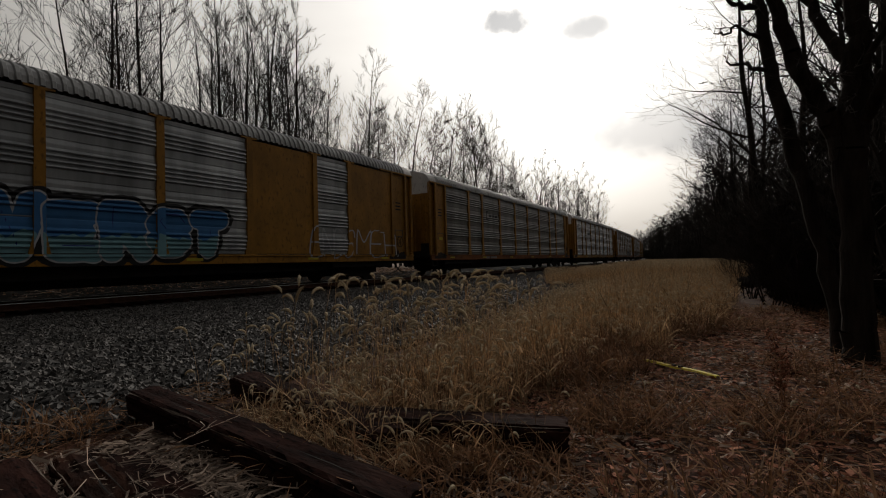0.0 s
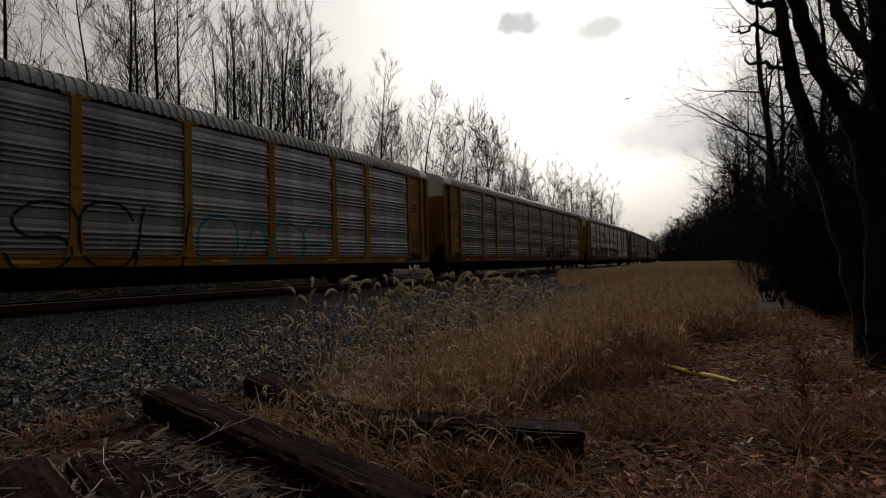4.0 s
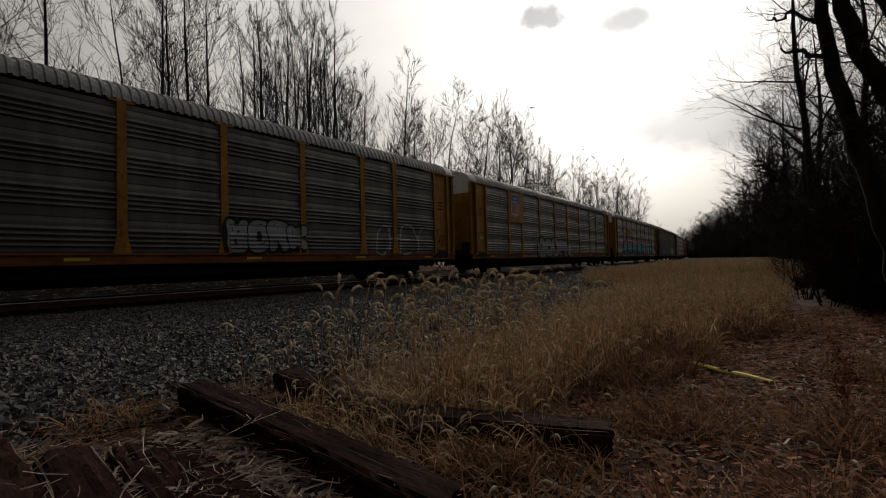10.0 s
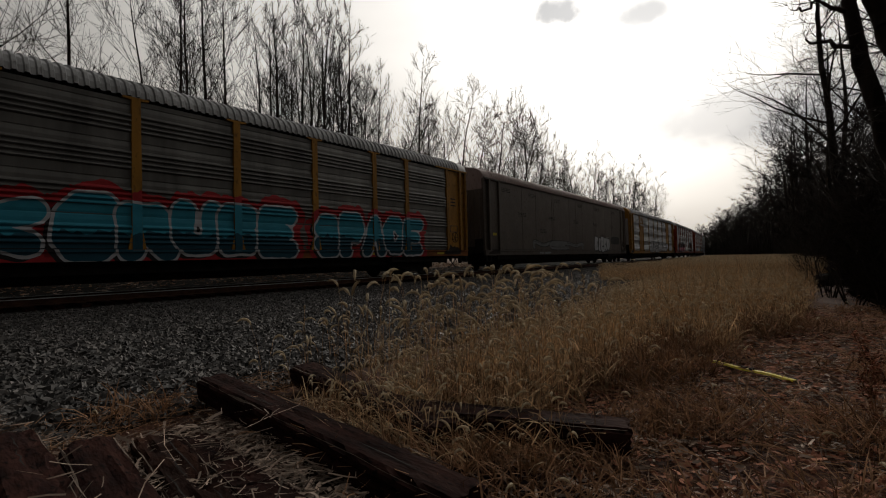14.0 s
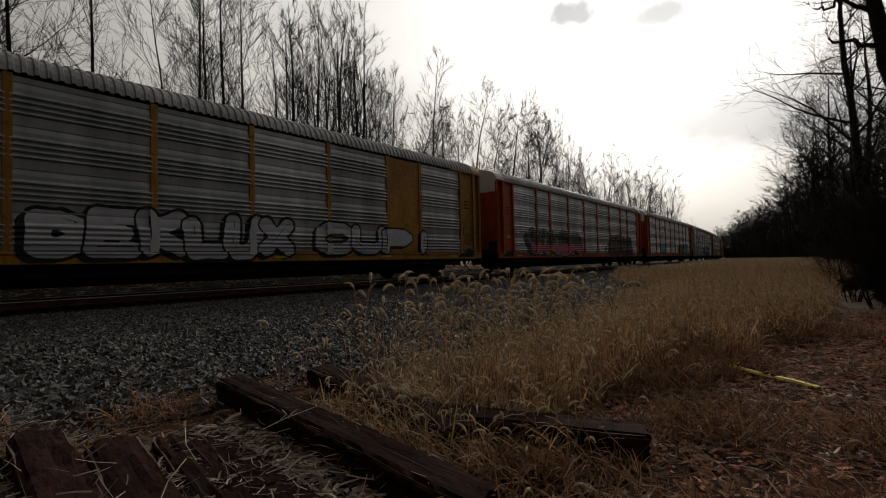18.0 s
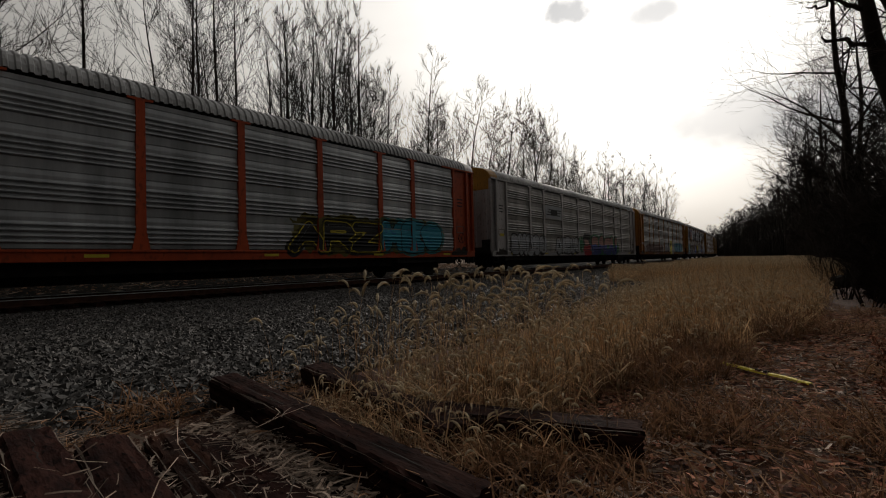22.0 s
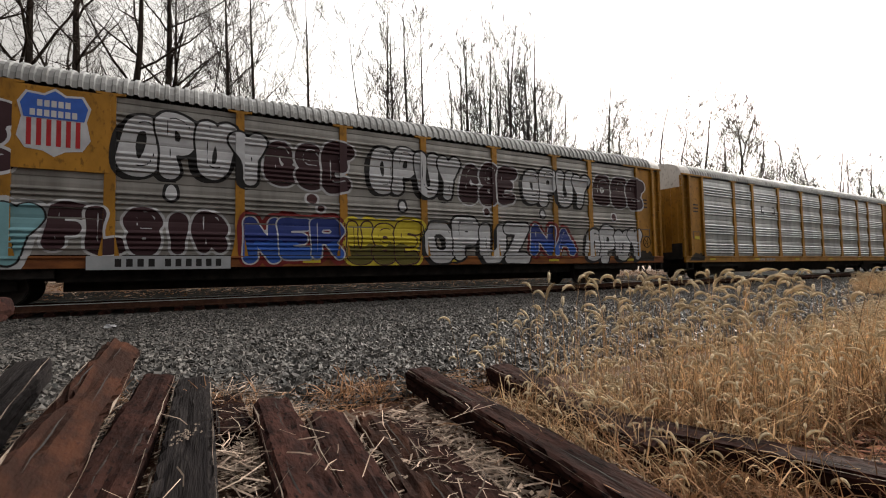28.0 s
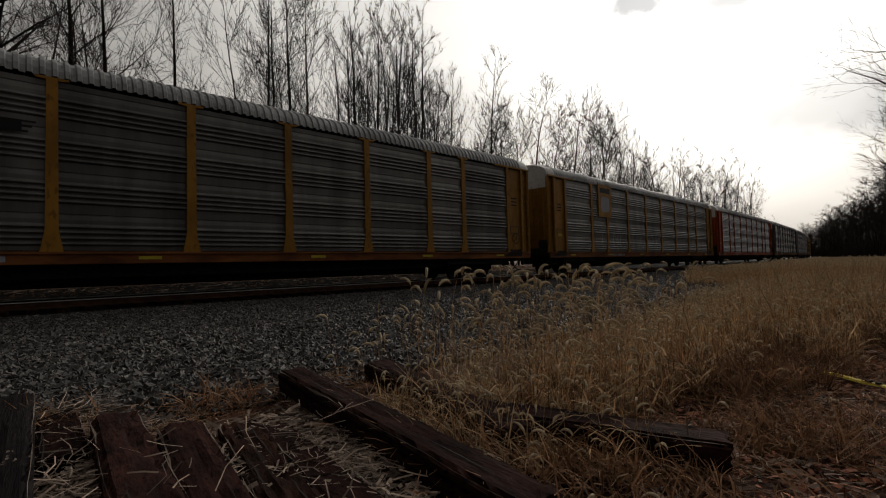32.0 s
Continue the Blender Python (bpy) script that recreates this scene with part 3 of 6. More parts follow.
zg = lambda x, y: height(x, y) + 0.0
tagged(scatter_strips("wood_chips", 4600, (-3.3, -0.5, 0.2, 2.1), (0.02, 0.12), (0.004, 0.018), CHIP, 1, 0.06, zg), "pale splintered wood chips and straw between old sleepers", "wood chips", kind="stuff")
for k, (x, y, w, n) in enumerate([(-2.55, 1.35, 0.8, 330), (-2.15, 1.42, 0.7, 280), (-2.72, 0.26, 0.42, 300), (-1.85, 1.2, 0.6, 180), (-3.35, 0.75, 0.4, 120), (-2.35, 1.12, 0.6, 200), (-2.9, 1.15, 0.4, 110)]):
    tagged(scatter_strips("straw_heap", n, (x - w / 2, x + w / 2, y - w / 2.4, y + w / 2.4), (0.04, 0.19), (0.0025, 0.007), CHIP, 40 + k, 0.085, zg), "heap of pale splinters and straw between old sleepers", "straw", kind="stuff")
tagged(scatter_strips("loose_straw", 40, (-3.5, -1.9, -0.55, 1.5), (0.12, 0.4), (0.003, 0.005), CHIP, 47, 0.05, lambda x, y: 0.2 + 0 * x), "long pale straws lying across old sleepers", "straw", kind="stuff")
tagged(scatter_strips("straw_litter", 2300, (-4.3, -1.2, -1.25, 0.6), (0.08, 0.34), (0.003, 0.007), CHIP, 2, 0.15, zg), "pale dry straw caught between the sleepers", "straw", kind="stuff")
tagged(scatter_strips("leaf_litter", 30000, (-1.6, 3.6, 1.4, 10.0), (0.02, 0.075), (0.008, 0.024), LEAF, 3, 0.05, zg), "brown dead leaves covering the bare ground", "leaves", kind="stuff")
tagged(scatter_strips("pale_litter", 17000, (-1.3, 2.6, 1.4, 7.0), (0.02, 0.075), (0.005, 0.017), CHIP, 4, 0.055, zg, patchy=True), "pale bits of dead leaf and bark on the ground", "litter", kind="stuff")
tagged(scatter_strips("dead_grass", 9000, (-1.6, 2.8, 1.2, 10.5), (0.10, 0.34), (0.003, 0.006), DEAD, 5, 0.09, zg), "matted dead grass stalks lying on the soil", "dead grass", kind="stuff")
tagged(scatter_strips("edge_straw", 1500, (-4.0, -3.2, -0.3, 2.6), (0.05, 0.18), (0.002, 0.005), DEAD, 6, 0.07, zg), "thin dry grass along the edge of the gravel", "dead grass", kind="stuff")

tagged(scatter_strips("leaf_litter", 9000, (-1.7, 5.0, -4.0, 1.4), (0.02, 0.075), (0.008, 0.024), LEAF, 7, 0.05, zg), "brown dead leaves covering the bare ground", "leaves", kind="stuff")


def bank_height(x, y):
    s, u = offset_of(x, y)
    return np.interp(u, [-60, -40, -30, -20, -12, -9, -7.2, -6.4, -5.8, -5.0, -4.1], [2.66, 1.62, 1.2, 0.9, 0.72, 0.63, 0.55, 0.50, 0.36, 0.12, -0.05])


tagged(scatter_strips("leaf_litter", 14000, (-28.0, -20.6, -12.0, 34.0), (0.04, 0.12), (0.015, 0.045), DEAD, 8, 0.08, bank_height), "brown dead leaves on the bank behind the track", "leaves", kind="stuff")
tagged(scatter_strips("dead_grass", 9000, (-27.0, -20.0, -12.0, 34.0), (0.15, 0.5), (0.008, 0.018), CHIP, 9, 0.2, bank_height, patchy=True), "pale dead grass on the bank behind the track", "dead grass", kind="stuff")
# the yellow strip on the ground
strip = tagged(new("yellow_strip"), "bent yellow plastic strip lying on dead leaves", "plastic strip")
strip.matrix_world = pose(-0.44, 4.575, 0.055, 0, 0, -33.5)
v = []
for k in range(13):
    x = -0.375 + 0.75 * k / 12
    zz = 0.004 * math.sin(k * 0.9) + 0.015
    for yy, dz in ((-0.026, 0.0), (-0.018, 0.014), (0.018, 0.014), (0.026, 0.0)):
        v.append((x, yy + 0.002 * math.sin(k * 0.5), zz + dz))
put("strip_body", from_arrays("strip_body", v, [(4 * k + j, 4 * k + j + 1, 4 * k + j + 5, 4 * k + j + 4) for k in range(12) for j in range(3)], YELLOW_PLASTIC), None, strip)
for x in (-0.05, 0.02):
    put("tear", boxes("tear", (x, x + 0.025, -0.02, 0.012, 0.026, 0.042)), BLACK_IRON, strip)
# pale rag or bag lying on the stones
rag_bm = bmesh.new()
bmesh.ops.create_icosphere(rag_bm, subdivisions=2, radius=0.12)
for q in rag_bm.verts:
    q.co *= 0.7 + 0.5 * noise.noise(q.co * 13)
    q.co.z *= 0.55
rag = tagged(put("plastic_bag", from_bm("plastic_bag", rag_bm), SPRAY["white"], None, pose(-10.93, -1.26, 0.09)), "crumpled white plastic bag on the ballast", "plastic bag")


# ---------------------------------------------------------------- foxtail grass
def foxtail_patch(name, size, n, seed, tall=(0.62, 0.98), heads=0.75, sides=3, rare=0.0, stalk_mat=None, big=1.0, bristle=0, blades=(1, 4), thick=1.0):
    """Bent stalks with drooping bristly heads and curled dry blades."""
    rng = np.random.default_rng(seed)
    stalk, head, blade_v, blade_f = [], [], [], []
    for k in range(n):
        x, y = rng.uniform(-size / 2, size / 2, 2)
        h = rng.uniform(*tall) if rng.random() >= rare else rng.uniform(0.75, 1.0)
        th = rng.uniform(0, 2 * math.pi)
        lean = rng.uniform(0.04, 0.22) * h
        d = np.array([math.cos(th), math.sin(th)])
        p = np.array([x, y, 0.0])
        pts = [p]
        for t in (0.35, 0.7, 1.0):
            pts.append(np.array([x + d[0] * lean * t * t, y + d[1] * lean * t * t, h * t * (1 - 0.03 * t)]))
        for a, b, r0, r1 in zip(pts[:-1], pts[1:], (0.0022 * thick, 0.0019 * thick, 0.0015 * thick), (0.0019 * thick, 0.0015 * thick, 0.001 * thick)):
            stalk.append((*a, *b, r0, r1))
        if rng.random() < heads:
            ln, a0 = rng.uniform(0.06, 0.11) * big, rng.uniform(0.7, 1.4)
            q, ang = pts[-1], a0
            rad = [0.002 * big, 0.0065 * big, 0.0075 * big, 0.0065 * big, 0.0045 * big, 0.0015 * big]
            turn = rng.uniform(0.25, 0.55)
            for j in range(5):
                nq = q + ln / 5 * np.array([d[0] * math.cos(ang), d[1] * math.cos(ang), math.sin(ang)])
                head.append((*q, *nq, rad[j], rad[j + 1]))
                for _ in range(bristle):
                    e = rng.normal(0, 1, 3)
                    e /= np.linalg.norm(e)
                    c0 = q + (nq - q) * rng.random()
                    head.append((*c0, *(c0 + e * 0.011 * big + (nq - q) * 0.35), 0.0006, 0.0003))
                q, ang = nq, ang - turn
        for j in range(rng.integers(*blades)):
            z0 = h * rng.uniform(0.08, 0.6)
            th2 = rng.uniform(0, 2 * math.pi)
            e = np.array([math.cos(th2), math.sin(th2)])
            ln, w = rng.uniform(0.14, 0.38), rng.uniform(0.003, 0.006) * thick
            drop = rng.uniform(0.0, 0.9)
            b0 = len(blade_v)
            for t in (0, 0.35, 0.7, 1.0):
                ww = w * (1 - t) + 0.0006
                cx, cy = x + d[0] * lean * (z0 / h) ** 2 + e[0] * ln * t * 0.7, y + d[1] * lean * (z0 / h) ** 2 + e[1] * ln * t * 0.7
                cz = max(0.01, z0 + ln * (t * 0.7 - drop * t * t))
                blade_v += [(cx - e[1] * ww, cy + e[0] * ww, cz), (cx + e[1] * ww, cy - e[0] * ww, cz + 0.002)]
            blade_f += [(b0 + 2 * t, b0 + 2 * t + 1, b0 + 2 * t + 3, b0 + 2 * t + 2) for t in range(3)]
    v1, f1 = tubes(stalk, sides)
    v3 = np.array(blade_v).reshape(-1, 3)
    f3 = np.array(blade_f, int).reshape(-1, 4) + len(v1)
    me = bpy.data.meshes.new(name)
    v, f, split = np.concatenate([v1, v3]), np.concatenate([f1, f3]), len(f1) + len(f3)
    if head:
        v2, f2 = tubes(head, 5)
        f = np.concatenate([f, f2 + len(v)])
        v = np.concatenate([v, v2])
    me.from_pydata(v.tolist(), [], f.tolist())
    me.materials.append(stalk_mat or STRAW)
    me.materials.append(HEAD)
    me.polygons.foreach_set("material_index", np.r_[np.zeros(split, int), np.ones(len(f) - split, int)])
    me.update()
    return me


thick_me = [foxtail_patch("foxtail_grass", 0.8, 190, 60 + i, (0.20, 0.52), 0.32, rare=0.008, thick=1.35, big=1.05) for i in range(4)]
thin_me = [foxtail_patch("foxtail_grass", 0.8, 9, 70 + i, (0.2, 0.6), 1.0, big=1.5, bristle=3, blades=(0, 1)) for i in range(3)]
mid_me = [foxtail_patch("foxtail_grass", 0.8, 70, 65 + i, (0.08, 0.34), 0.5, big=1.15, blades=(0, 3)) for i in range(3)]
tall_me = [foxtail_patch("foxtail_grass", 0.9, 20, 75 + i, (0.45, 0.98), 1.0, big=1.8, bristle=8, blades=(0, 2)) for i in range(3)]
tie_me = [foxtail_patch("dry_grass_tuft", 0.36, 30, 95 + i, (0.10, 0.36), 0.35, big=0.9, thick=0.75) for i in range(3)]
edge_me = [foxtail_patch("dry_weeds", 0.7, 150, 85 + i, (0.14, 0.42), 0.05, stalk_mat=DEAD, blades=(2, 5)) for i in range(3)]
low_me = [foxtail_patch("dry_grass_tuft", 0.5, 60, 80 + i, (0.06, 0.22), 0.015, stalk_mat=DEAD) for i in range(3)]
far_me = [foxtail_patch("foxtail_grass", 2.4, 1000, 90 + i, (0.4, 0.72), 0.6) for i in range(2)]


def grass(me, x, y, label, rnd):
    ob = put(me.name.split(".")[0], me, None, None, pose(x, y, float(height(x, y)) - 0.01, 0, 0, rnd.uniform(0, 360)))
    return tagged(ob, label, "grass", kind="stuff")


rnd = random.Random(8)
for i in range(16):
    for j in range(30):
        x, y = -6.6 + 0.55 * i, 1.9 + 0.62 * j
        x, y = x + rnd.uniform(-0.15, 0.15), y + rnd.uniform(-0.15, 0.15)
        left = float(np.interp(y, [1.9, 2.6, 4, 8, 20], [-2.45, -2.35, -2.25, -2.5, -4.2]))
        right = float(np.interp(y, [1.9, 2.6, 3.3, 5, 7, 11, 20], [-2.3, -1.7, -1.35, -1.15, -0.6, -0.35, -0.6]))
        if right - 0.15 < x < right + 0.25 and y > 2.6 and y < 12 and not (3.6 < y < 5.2 and x > -1.0):
            grass(rnd.choice(edge_me), x, y, "reddish withered weeds along the edge of the grass", rnd)
        if left + 0.3 < x < right:
            grass(rnd.choice(thick_me), x, y, "dense dry golden foxtail grass with drooping heads", rnd)
        elif left - 0.9 < x <= left + 0.3 and y > (2.85 if x < -2.3 else 2.3):
            grass(rnd.choice(mid_me), x, y, "low dry grass thinning out towards the ballast", rnd)
        elif left - 1.6 < x <= left - 0.9 and y > 2.6 and y < 14 and rnd.random() < 0.7:
            grass(rnd.choice(thin_me), x, y, "thin dry foxtails at the edge of the ballast", rnd)
for i in range(70):
    y = 20 + 1.9 * (i // 5)
    u = 9.2 + 1.9 * (i % 5) + rnd.uniform(-0.4, 0.4)
    s = float(offset_of(-10, y)[0])
    x, yy = line(s, u)
    if y > 60 and i % 2:
        continue
    grass(rnd.choice(far_me), x, yy, "field of dry golden grass along the track", rnd)
for i in range(60):
    y = 48 + 2.2 * (i // 5)
    x, yy = line(y, 7.5 + 2.1 * (i % 5) + rnd.uniform(-0.4, 0.4))
    grass(rnd.choice(far_me), x, yy, "field of dry golden grass along the track", rnd)
for x, y in [(-2.9, 2.9), (-2.7, 3.3), (-2.5, 2.8), (-2.3, 3.4), (-2.0, 3.4), (-2.6, 3.9), (-2.0, 4.0), (-2.6, 4.6), (-3.0, 5.2), (-3.1, 4.1), (-2.9, 6.2)]:
    grass(rnd.choice(tall_me), x, y, "tall pale foxtails with arching bristly heads", rnd)
for x, y in [(-3.7, 2.6), (-3.9, 3.3), (-4.1, 4.0), (-4.4, 4.9), (-4.8, 6.0), (-4.1, 3.0)]:
    grass(rnd.choice(thin_me), x, y, "thin dry foxtails at the edge of the ballast", rnd)
for i in range(75):
    x, y = rnd.uniform(-1.5, 2.4), 1.5 + 8.5 * rnd.random() ** 1.4
    if math.hypot(x + 0.3, y - 4.3) < 0.75 or x < float(np.interp(y, [1.9, 3.3, 5, 11], [-1.2, -1.0, -0.8, -0.2])) and rnd.random() < 0.3:
        continue
    grass(rnd.choice(low_me), x, y, "low tuft of withered grass on the bare soil", rnd)
for x, y in [(-2.35, 1.92), (-2.1, 1.86), (-2.45, 2.12), (-2.2, 2.2), (-1.75, 1.84), (-1.1, 2.12), (-2.3, 2.3), (-1.95, 1.8), (-1.9, 2.05), (-1.6, 1.95), (-1.45, 1.85), (-2.6, 1.95), (-2.0, 2.2), (-1.7, 2.3), (-1.4, 2.4), (-2.2, 2.45)]:
    grass(rnd.choice(tie_me), x, y, "dry golden grass growing round old sleepers", rnd)
for x, y in [(-3.7, 1.2), (-3.85, 0.2), (-4.4, -0.4), (-2.6, 1.85), (-2.2, 1.8), (-1.9, 2.3), (-1.5, 2.0), (-2.4, 2.1), (-2.0, 1.75), (-1.6, 1.8), (-1.2, 2.0), (-0.9, 2.0), (-1.3, 1.7)]:
    grass(rnd.choice(low_me), x, y, "low tuft of dry grass beside an old sleeper", rnd)


def dead_weed(x, y, tall, seed):
    """A dry upright weed: a bent stem with side shoots hung with small seed husks."""
    rng = np.random.default_rng(seed)
    stem, husk = [], []
    p = np.zeros(3)
    for k in range(9):
        q = p + np.array([rng.normal(0, 0.012), rng.normal(0, 0.012), tall / 9])
        stem.append((*p, *q, 0.005 * (1 - k / 10), 0.005 * (1 - (k + 1) / 10)))
        for _ in range(4 if k > 2 else 1):
            a = rng.uniform(0, 6.28)
            e = q + np.array([math.cos(a) * 0.05, math.sin(a) * 0.05, rng.uniform(0.04, 0.1)])
            stem.append((*q, *e, 0.002, 0.001))
            for _ in range(7):
                c = q + (e - q) * rng.uniform(0.2, 1.1) + rng.normal(0, 0.008, 3)
                husk.append((*c, *(c + rng.normal(0, 0.008, 3)), 0.005, 0.003))
        p = q
    ob = tagged(new("dead_weed"), "dry brown dock stalk hung with seed husks", "weed")
    ob.matrix_world = pose(x, y, float(height(x, y)) - 0.02)
    tagged(put("stem", from_arrays("stem", *tubes(stem, 5), DEAD), None, ob), kind="stuff")
    tagged(put("seed_head", from_arrays("seed_head", *tubes(husk, 4), LEAF), None, ob), kind="stuff")


dead_weed(0.21, 3.54, 0.52, 3)
dead_weed(0.26, 3.66, 0.4, 4)


# ---------------------------------------------------------------- bare trees
def grow(seed, tall, trunk_r, stems=1, angle=40, first=0.2, limbs=24, reach=0.2, subs=7, twigs=5, sprigs=2, lean=0.0, wiggle=0.05, rise=0.05, fine=0.007, stout=0.4, splay=(3, 12), peak=0.35, fork=42):
    """Segments of a leafless tree: (thick wood, thin wood). Limbs are longest at the height peak and curve upwards."""
    rng = np.random.default_rng(seed)
    thick, thin = [], []

    def unit(v):
        return v / max(math.sqrt(float(v @ v)), 1e-9)

    def shoot(p, d, length, r, steps, bend, up):
        pts = []
        for i in range(steps):
            d = unit(d + rng.normal(0, bend, 3) + np.array([0, 0, up]))
            q = p + d * (length / steps)
            r0, r1 = [max(r * (1 - k / steps) ** 0.8, fine * 0.45) for k in (i, i + 1)]
            (thick if r0 > 0.028 else thin).append((*p, *q, r0, r1))
            p = q
            pts.append((p, d, r1))
        return pts

    def off(e, deg, turn):
        u = unit(np.cross(e, [0.31, 0.17, 1.0]) + 1e-6)
        w = np.cross(e, u)
        a = radians(deg)
        return unit(e * math.cos(a) + (u * math.cos(turn) + w * math.sin(turn)) * math.sin(a))

    def along(pts, t, length):
        k = min(len(pts) - 1, int(t * len(pts)))
        p, d, r = pts[k]
        return p - d * (length / len(pts)) * (1 - (t * len(pts) - k)), d, r

    for st in range(stems):
        turn = rng.uniform(0, 6.28)
        side = np.array([math.cos(turn), math.sin(turn), 0])
        tip = radians(rng.uniform(*splay)) if stems > 1 else lean
        hgt = tall * (1 if st == 0 else rng.uniform(0.7, 1.0))
        r = trunk_r * (1 if st == 0 else rng.uniform(0.55, 0.9))
        trunk = shoot(side * (0.0 if stems == 1 else rng.uniform(0.05, 0.4)) - np.array([0, 0, 0.15]), unit(side * math.tan(tip) + np.array([0, 0, 1.0])), hgt, r, 14, wiggle * 0.55, 0.02)
        for k in range(limbs):
            t = first + (0.99 - first) * (k + rng.random()) / limbs
            p, d, rr = along(trunk, t, hgt)
            v = (t - first) / (1 - first)
            swell = (v / peak) ** 0.6 if v < peak else ((1 - v) / (1 - peak)) ** 0.8
            ln = tall * reach * (0.22 + 0.78 * swell) * rng.uniform(0.6, 1.15)
            az = k * 2.4 + rng.normal(0, 0.5)
            d1 = off(d, angle * rng.uniform(0.65, 1.25), az)
            limb = shoot(p, d1, ln, min(max(rr * stout, 0.014), 0.02 * ln + 0.012), 6, wiggle * 1.5, rise)
            for j in range(subs):
                t2 = 0.15 + 0.85 * (j + rng.random()) / subs
                p2, e2, r2 = along(limb, t2, ln)
                l2 = ln * rng.uniform(0.32, 0.62) * (1.15 - 0.55 * t2)
                sub = shoot(p2, off(e2, rng.uniform(0.45, 1.0) * fork, j * 2.4 + rng.normal(0, 0.6)), l2, max(r2 * 0.6, fine), 4, wiggle * 1.5, rise * 1.5)
                for q in range(twigs):
                    t3 = 0.15 + 0.85 * (q + rng.random()) / twigs
                    p3, e3, r3 = along(sub, t3, l2)
                    l3 = max(0.4, l2 * rng.uniform(0.4, 0.8))
                    twig = shoot(p3, off(e3, rng.uniform(0.35, 0.85) * fork, rng.uniform(0, 6.28)), l3, fine * 0.8, 2, wiggle * 1.3, rise * 2)
                    for _ in range(sprigs):
                        p4, e4, r4 = along(twig, rng.uniform(0.2, 1.0), l3)
                        shoot(p4, off(e4, rng.uniform(0.35, 0.8) * fork, rng.uniform(0, 6.28)), l3 * rng.uniform(0.4, 0.7), fine * 0.6, 1, 0.05, 0.0)
    return thick, thin


def tree_kind(seed, label, bark=BARK, twig=TWIG, **shape):
    thick, thin = grow(seed, **shape)
    v, f = tubes(thick, 7)
    trunk = from_arrays("trunk", v, f, bark)
    for p in trunk.polygons:
        p.use_smooth = True
    v, f = tubes(thin, 3)
    return trunk, from_arrays("crown", v, f, twig), label, float(np.sort(v[:, 2])[-len(v) // 300])


def tree(kind, x, y, z=None, turn=0.0, size=1.0, group="bare trees behind the track"):
    trunk, crown, label, _ = kind
    z = float(height(x, y)) if z is None else z
    word = "shrub" if "brush" in label else "tree"
    ob = tagged(new(word), label, word, group)
    ob.matrix_world = pose(x, y, z, 0, 0, turn)
    ob.scale = (size, size, size)
    stems = put("trunk" if word == "tree" else "stem", trunk, None, ob)
    if word == "shrub":
        tagged(stems, kind="stuff")
    tagged(put("crown", crown, None, ob), kind="stuff")
    return ob


TALL = [tree_kind(100 + i, "tall slender leafless tree with ascending twigs", tall=17.5, trunk_r=0.13, stems=1 + i % 2, splay=(1, 5), angle=42, first=0.14, limbs=22, reach=0.25, subs=6, twigs=4, sprigs=1, wiggle=0.05, rise=0.05, fine=0.0135, fork=38) for i in range(4)]
FAN = [tree_kind(110 + i, "leafless many-stemmed tree with fine upright twigs", tall=15.5, trunk_r=0.125, stems=3, splay=(1, 6), angle=36, first=0.12, limbs=18, reach=0.21, subs=5, twigs=4, sprigs=1, wiggle=0.05, rise=0.06, fine=0.0125, peak=0.4, fork=36) for i in range(4)]
BRUSH = [tree_kind(130 + i, "tangled leafless brush at the wood's edge", tall=4.4, trunk_r=0.045, stems=7, splay=(5, 28), angle=44, first=0.1, limbs=7, reach=0.26, subs=3, twigs=3, sprigs=1, wiggle=0.11, fine=0.006) for i in range(3)]
BIG = [tree_kind(140 + i, "large bare hardwood tree at the edge of the wood", tall=16.5, trunk_r=0.22, angle=54, first=0.15, limbs=20, reach=0.36, subs=7, twigs=4, wiggle=0.08, lean=0.06, rise=0.035, fine=0.008, stout=0.45, fork=50) for i in range(3)]

rnd = random.Random(21)


def by_bearing(yaw, reach):
    """A point reach metres beyond the track's centre line, at a bearing in degrees left of +y from the camera."""
    a = radians(yaw)
    d = OFF
    for _ in range(200):
        x, y = -math.sin(a) * d, math.cos(a) * d
        s, u = offset_of(x, y)
        if -u >= reach or d > 420:
            break
        d += max(0.3, (reach + u) * 0.5)
    return x, y, d


FAR_FAN = [tree_kind(210 + i, "leafless many-stemmed tree with fine upright twigs", tall=15.5, trunk_r=0.13, stems=4, splay=(1, 10), angle=42, first=0.08, limbs=15, reach=0.27, subs=5, twigs=4, sprigs=1, wiggle=0.06, rise=0.05, fine=0.0165, peak=0.35, fork=42) for i in range(3)]
FAR_WIDE = [tree_kind(220 + i, "bare spreading tree with crooked pale branches", tall=12.5, trunk_r=0.115, stems=1 + i % 2, splay=(2, 8), angle=46, first=0.18, limbs=20, reach=0.32, subs=6, twigs=4, sprigs=1, wiggle=0.09, rise=0.065, fine=0.0152, peak=0.35, fork=46, twig=PALE_TWIG) for i in range(4)]
FAR_BIG = [tree_kind(230 + i, "large bare hardwood tree at the edge of the wood", tall=17, trunk_r=0.24, angle=52, first=0.12, limbs=24, reach=0.36, subs=7, twigs=4, sprigs=1, wiggle=0.08, lean=0.06, fine=0.024, fork=50) for i in range(2)]
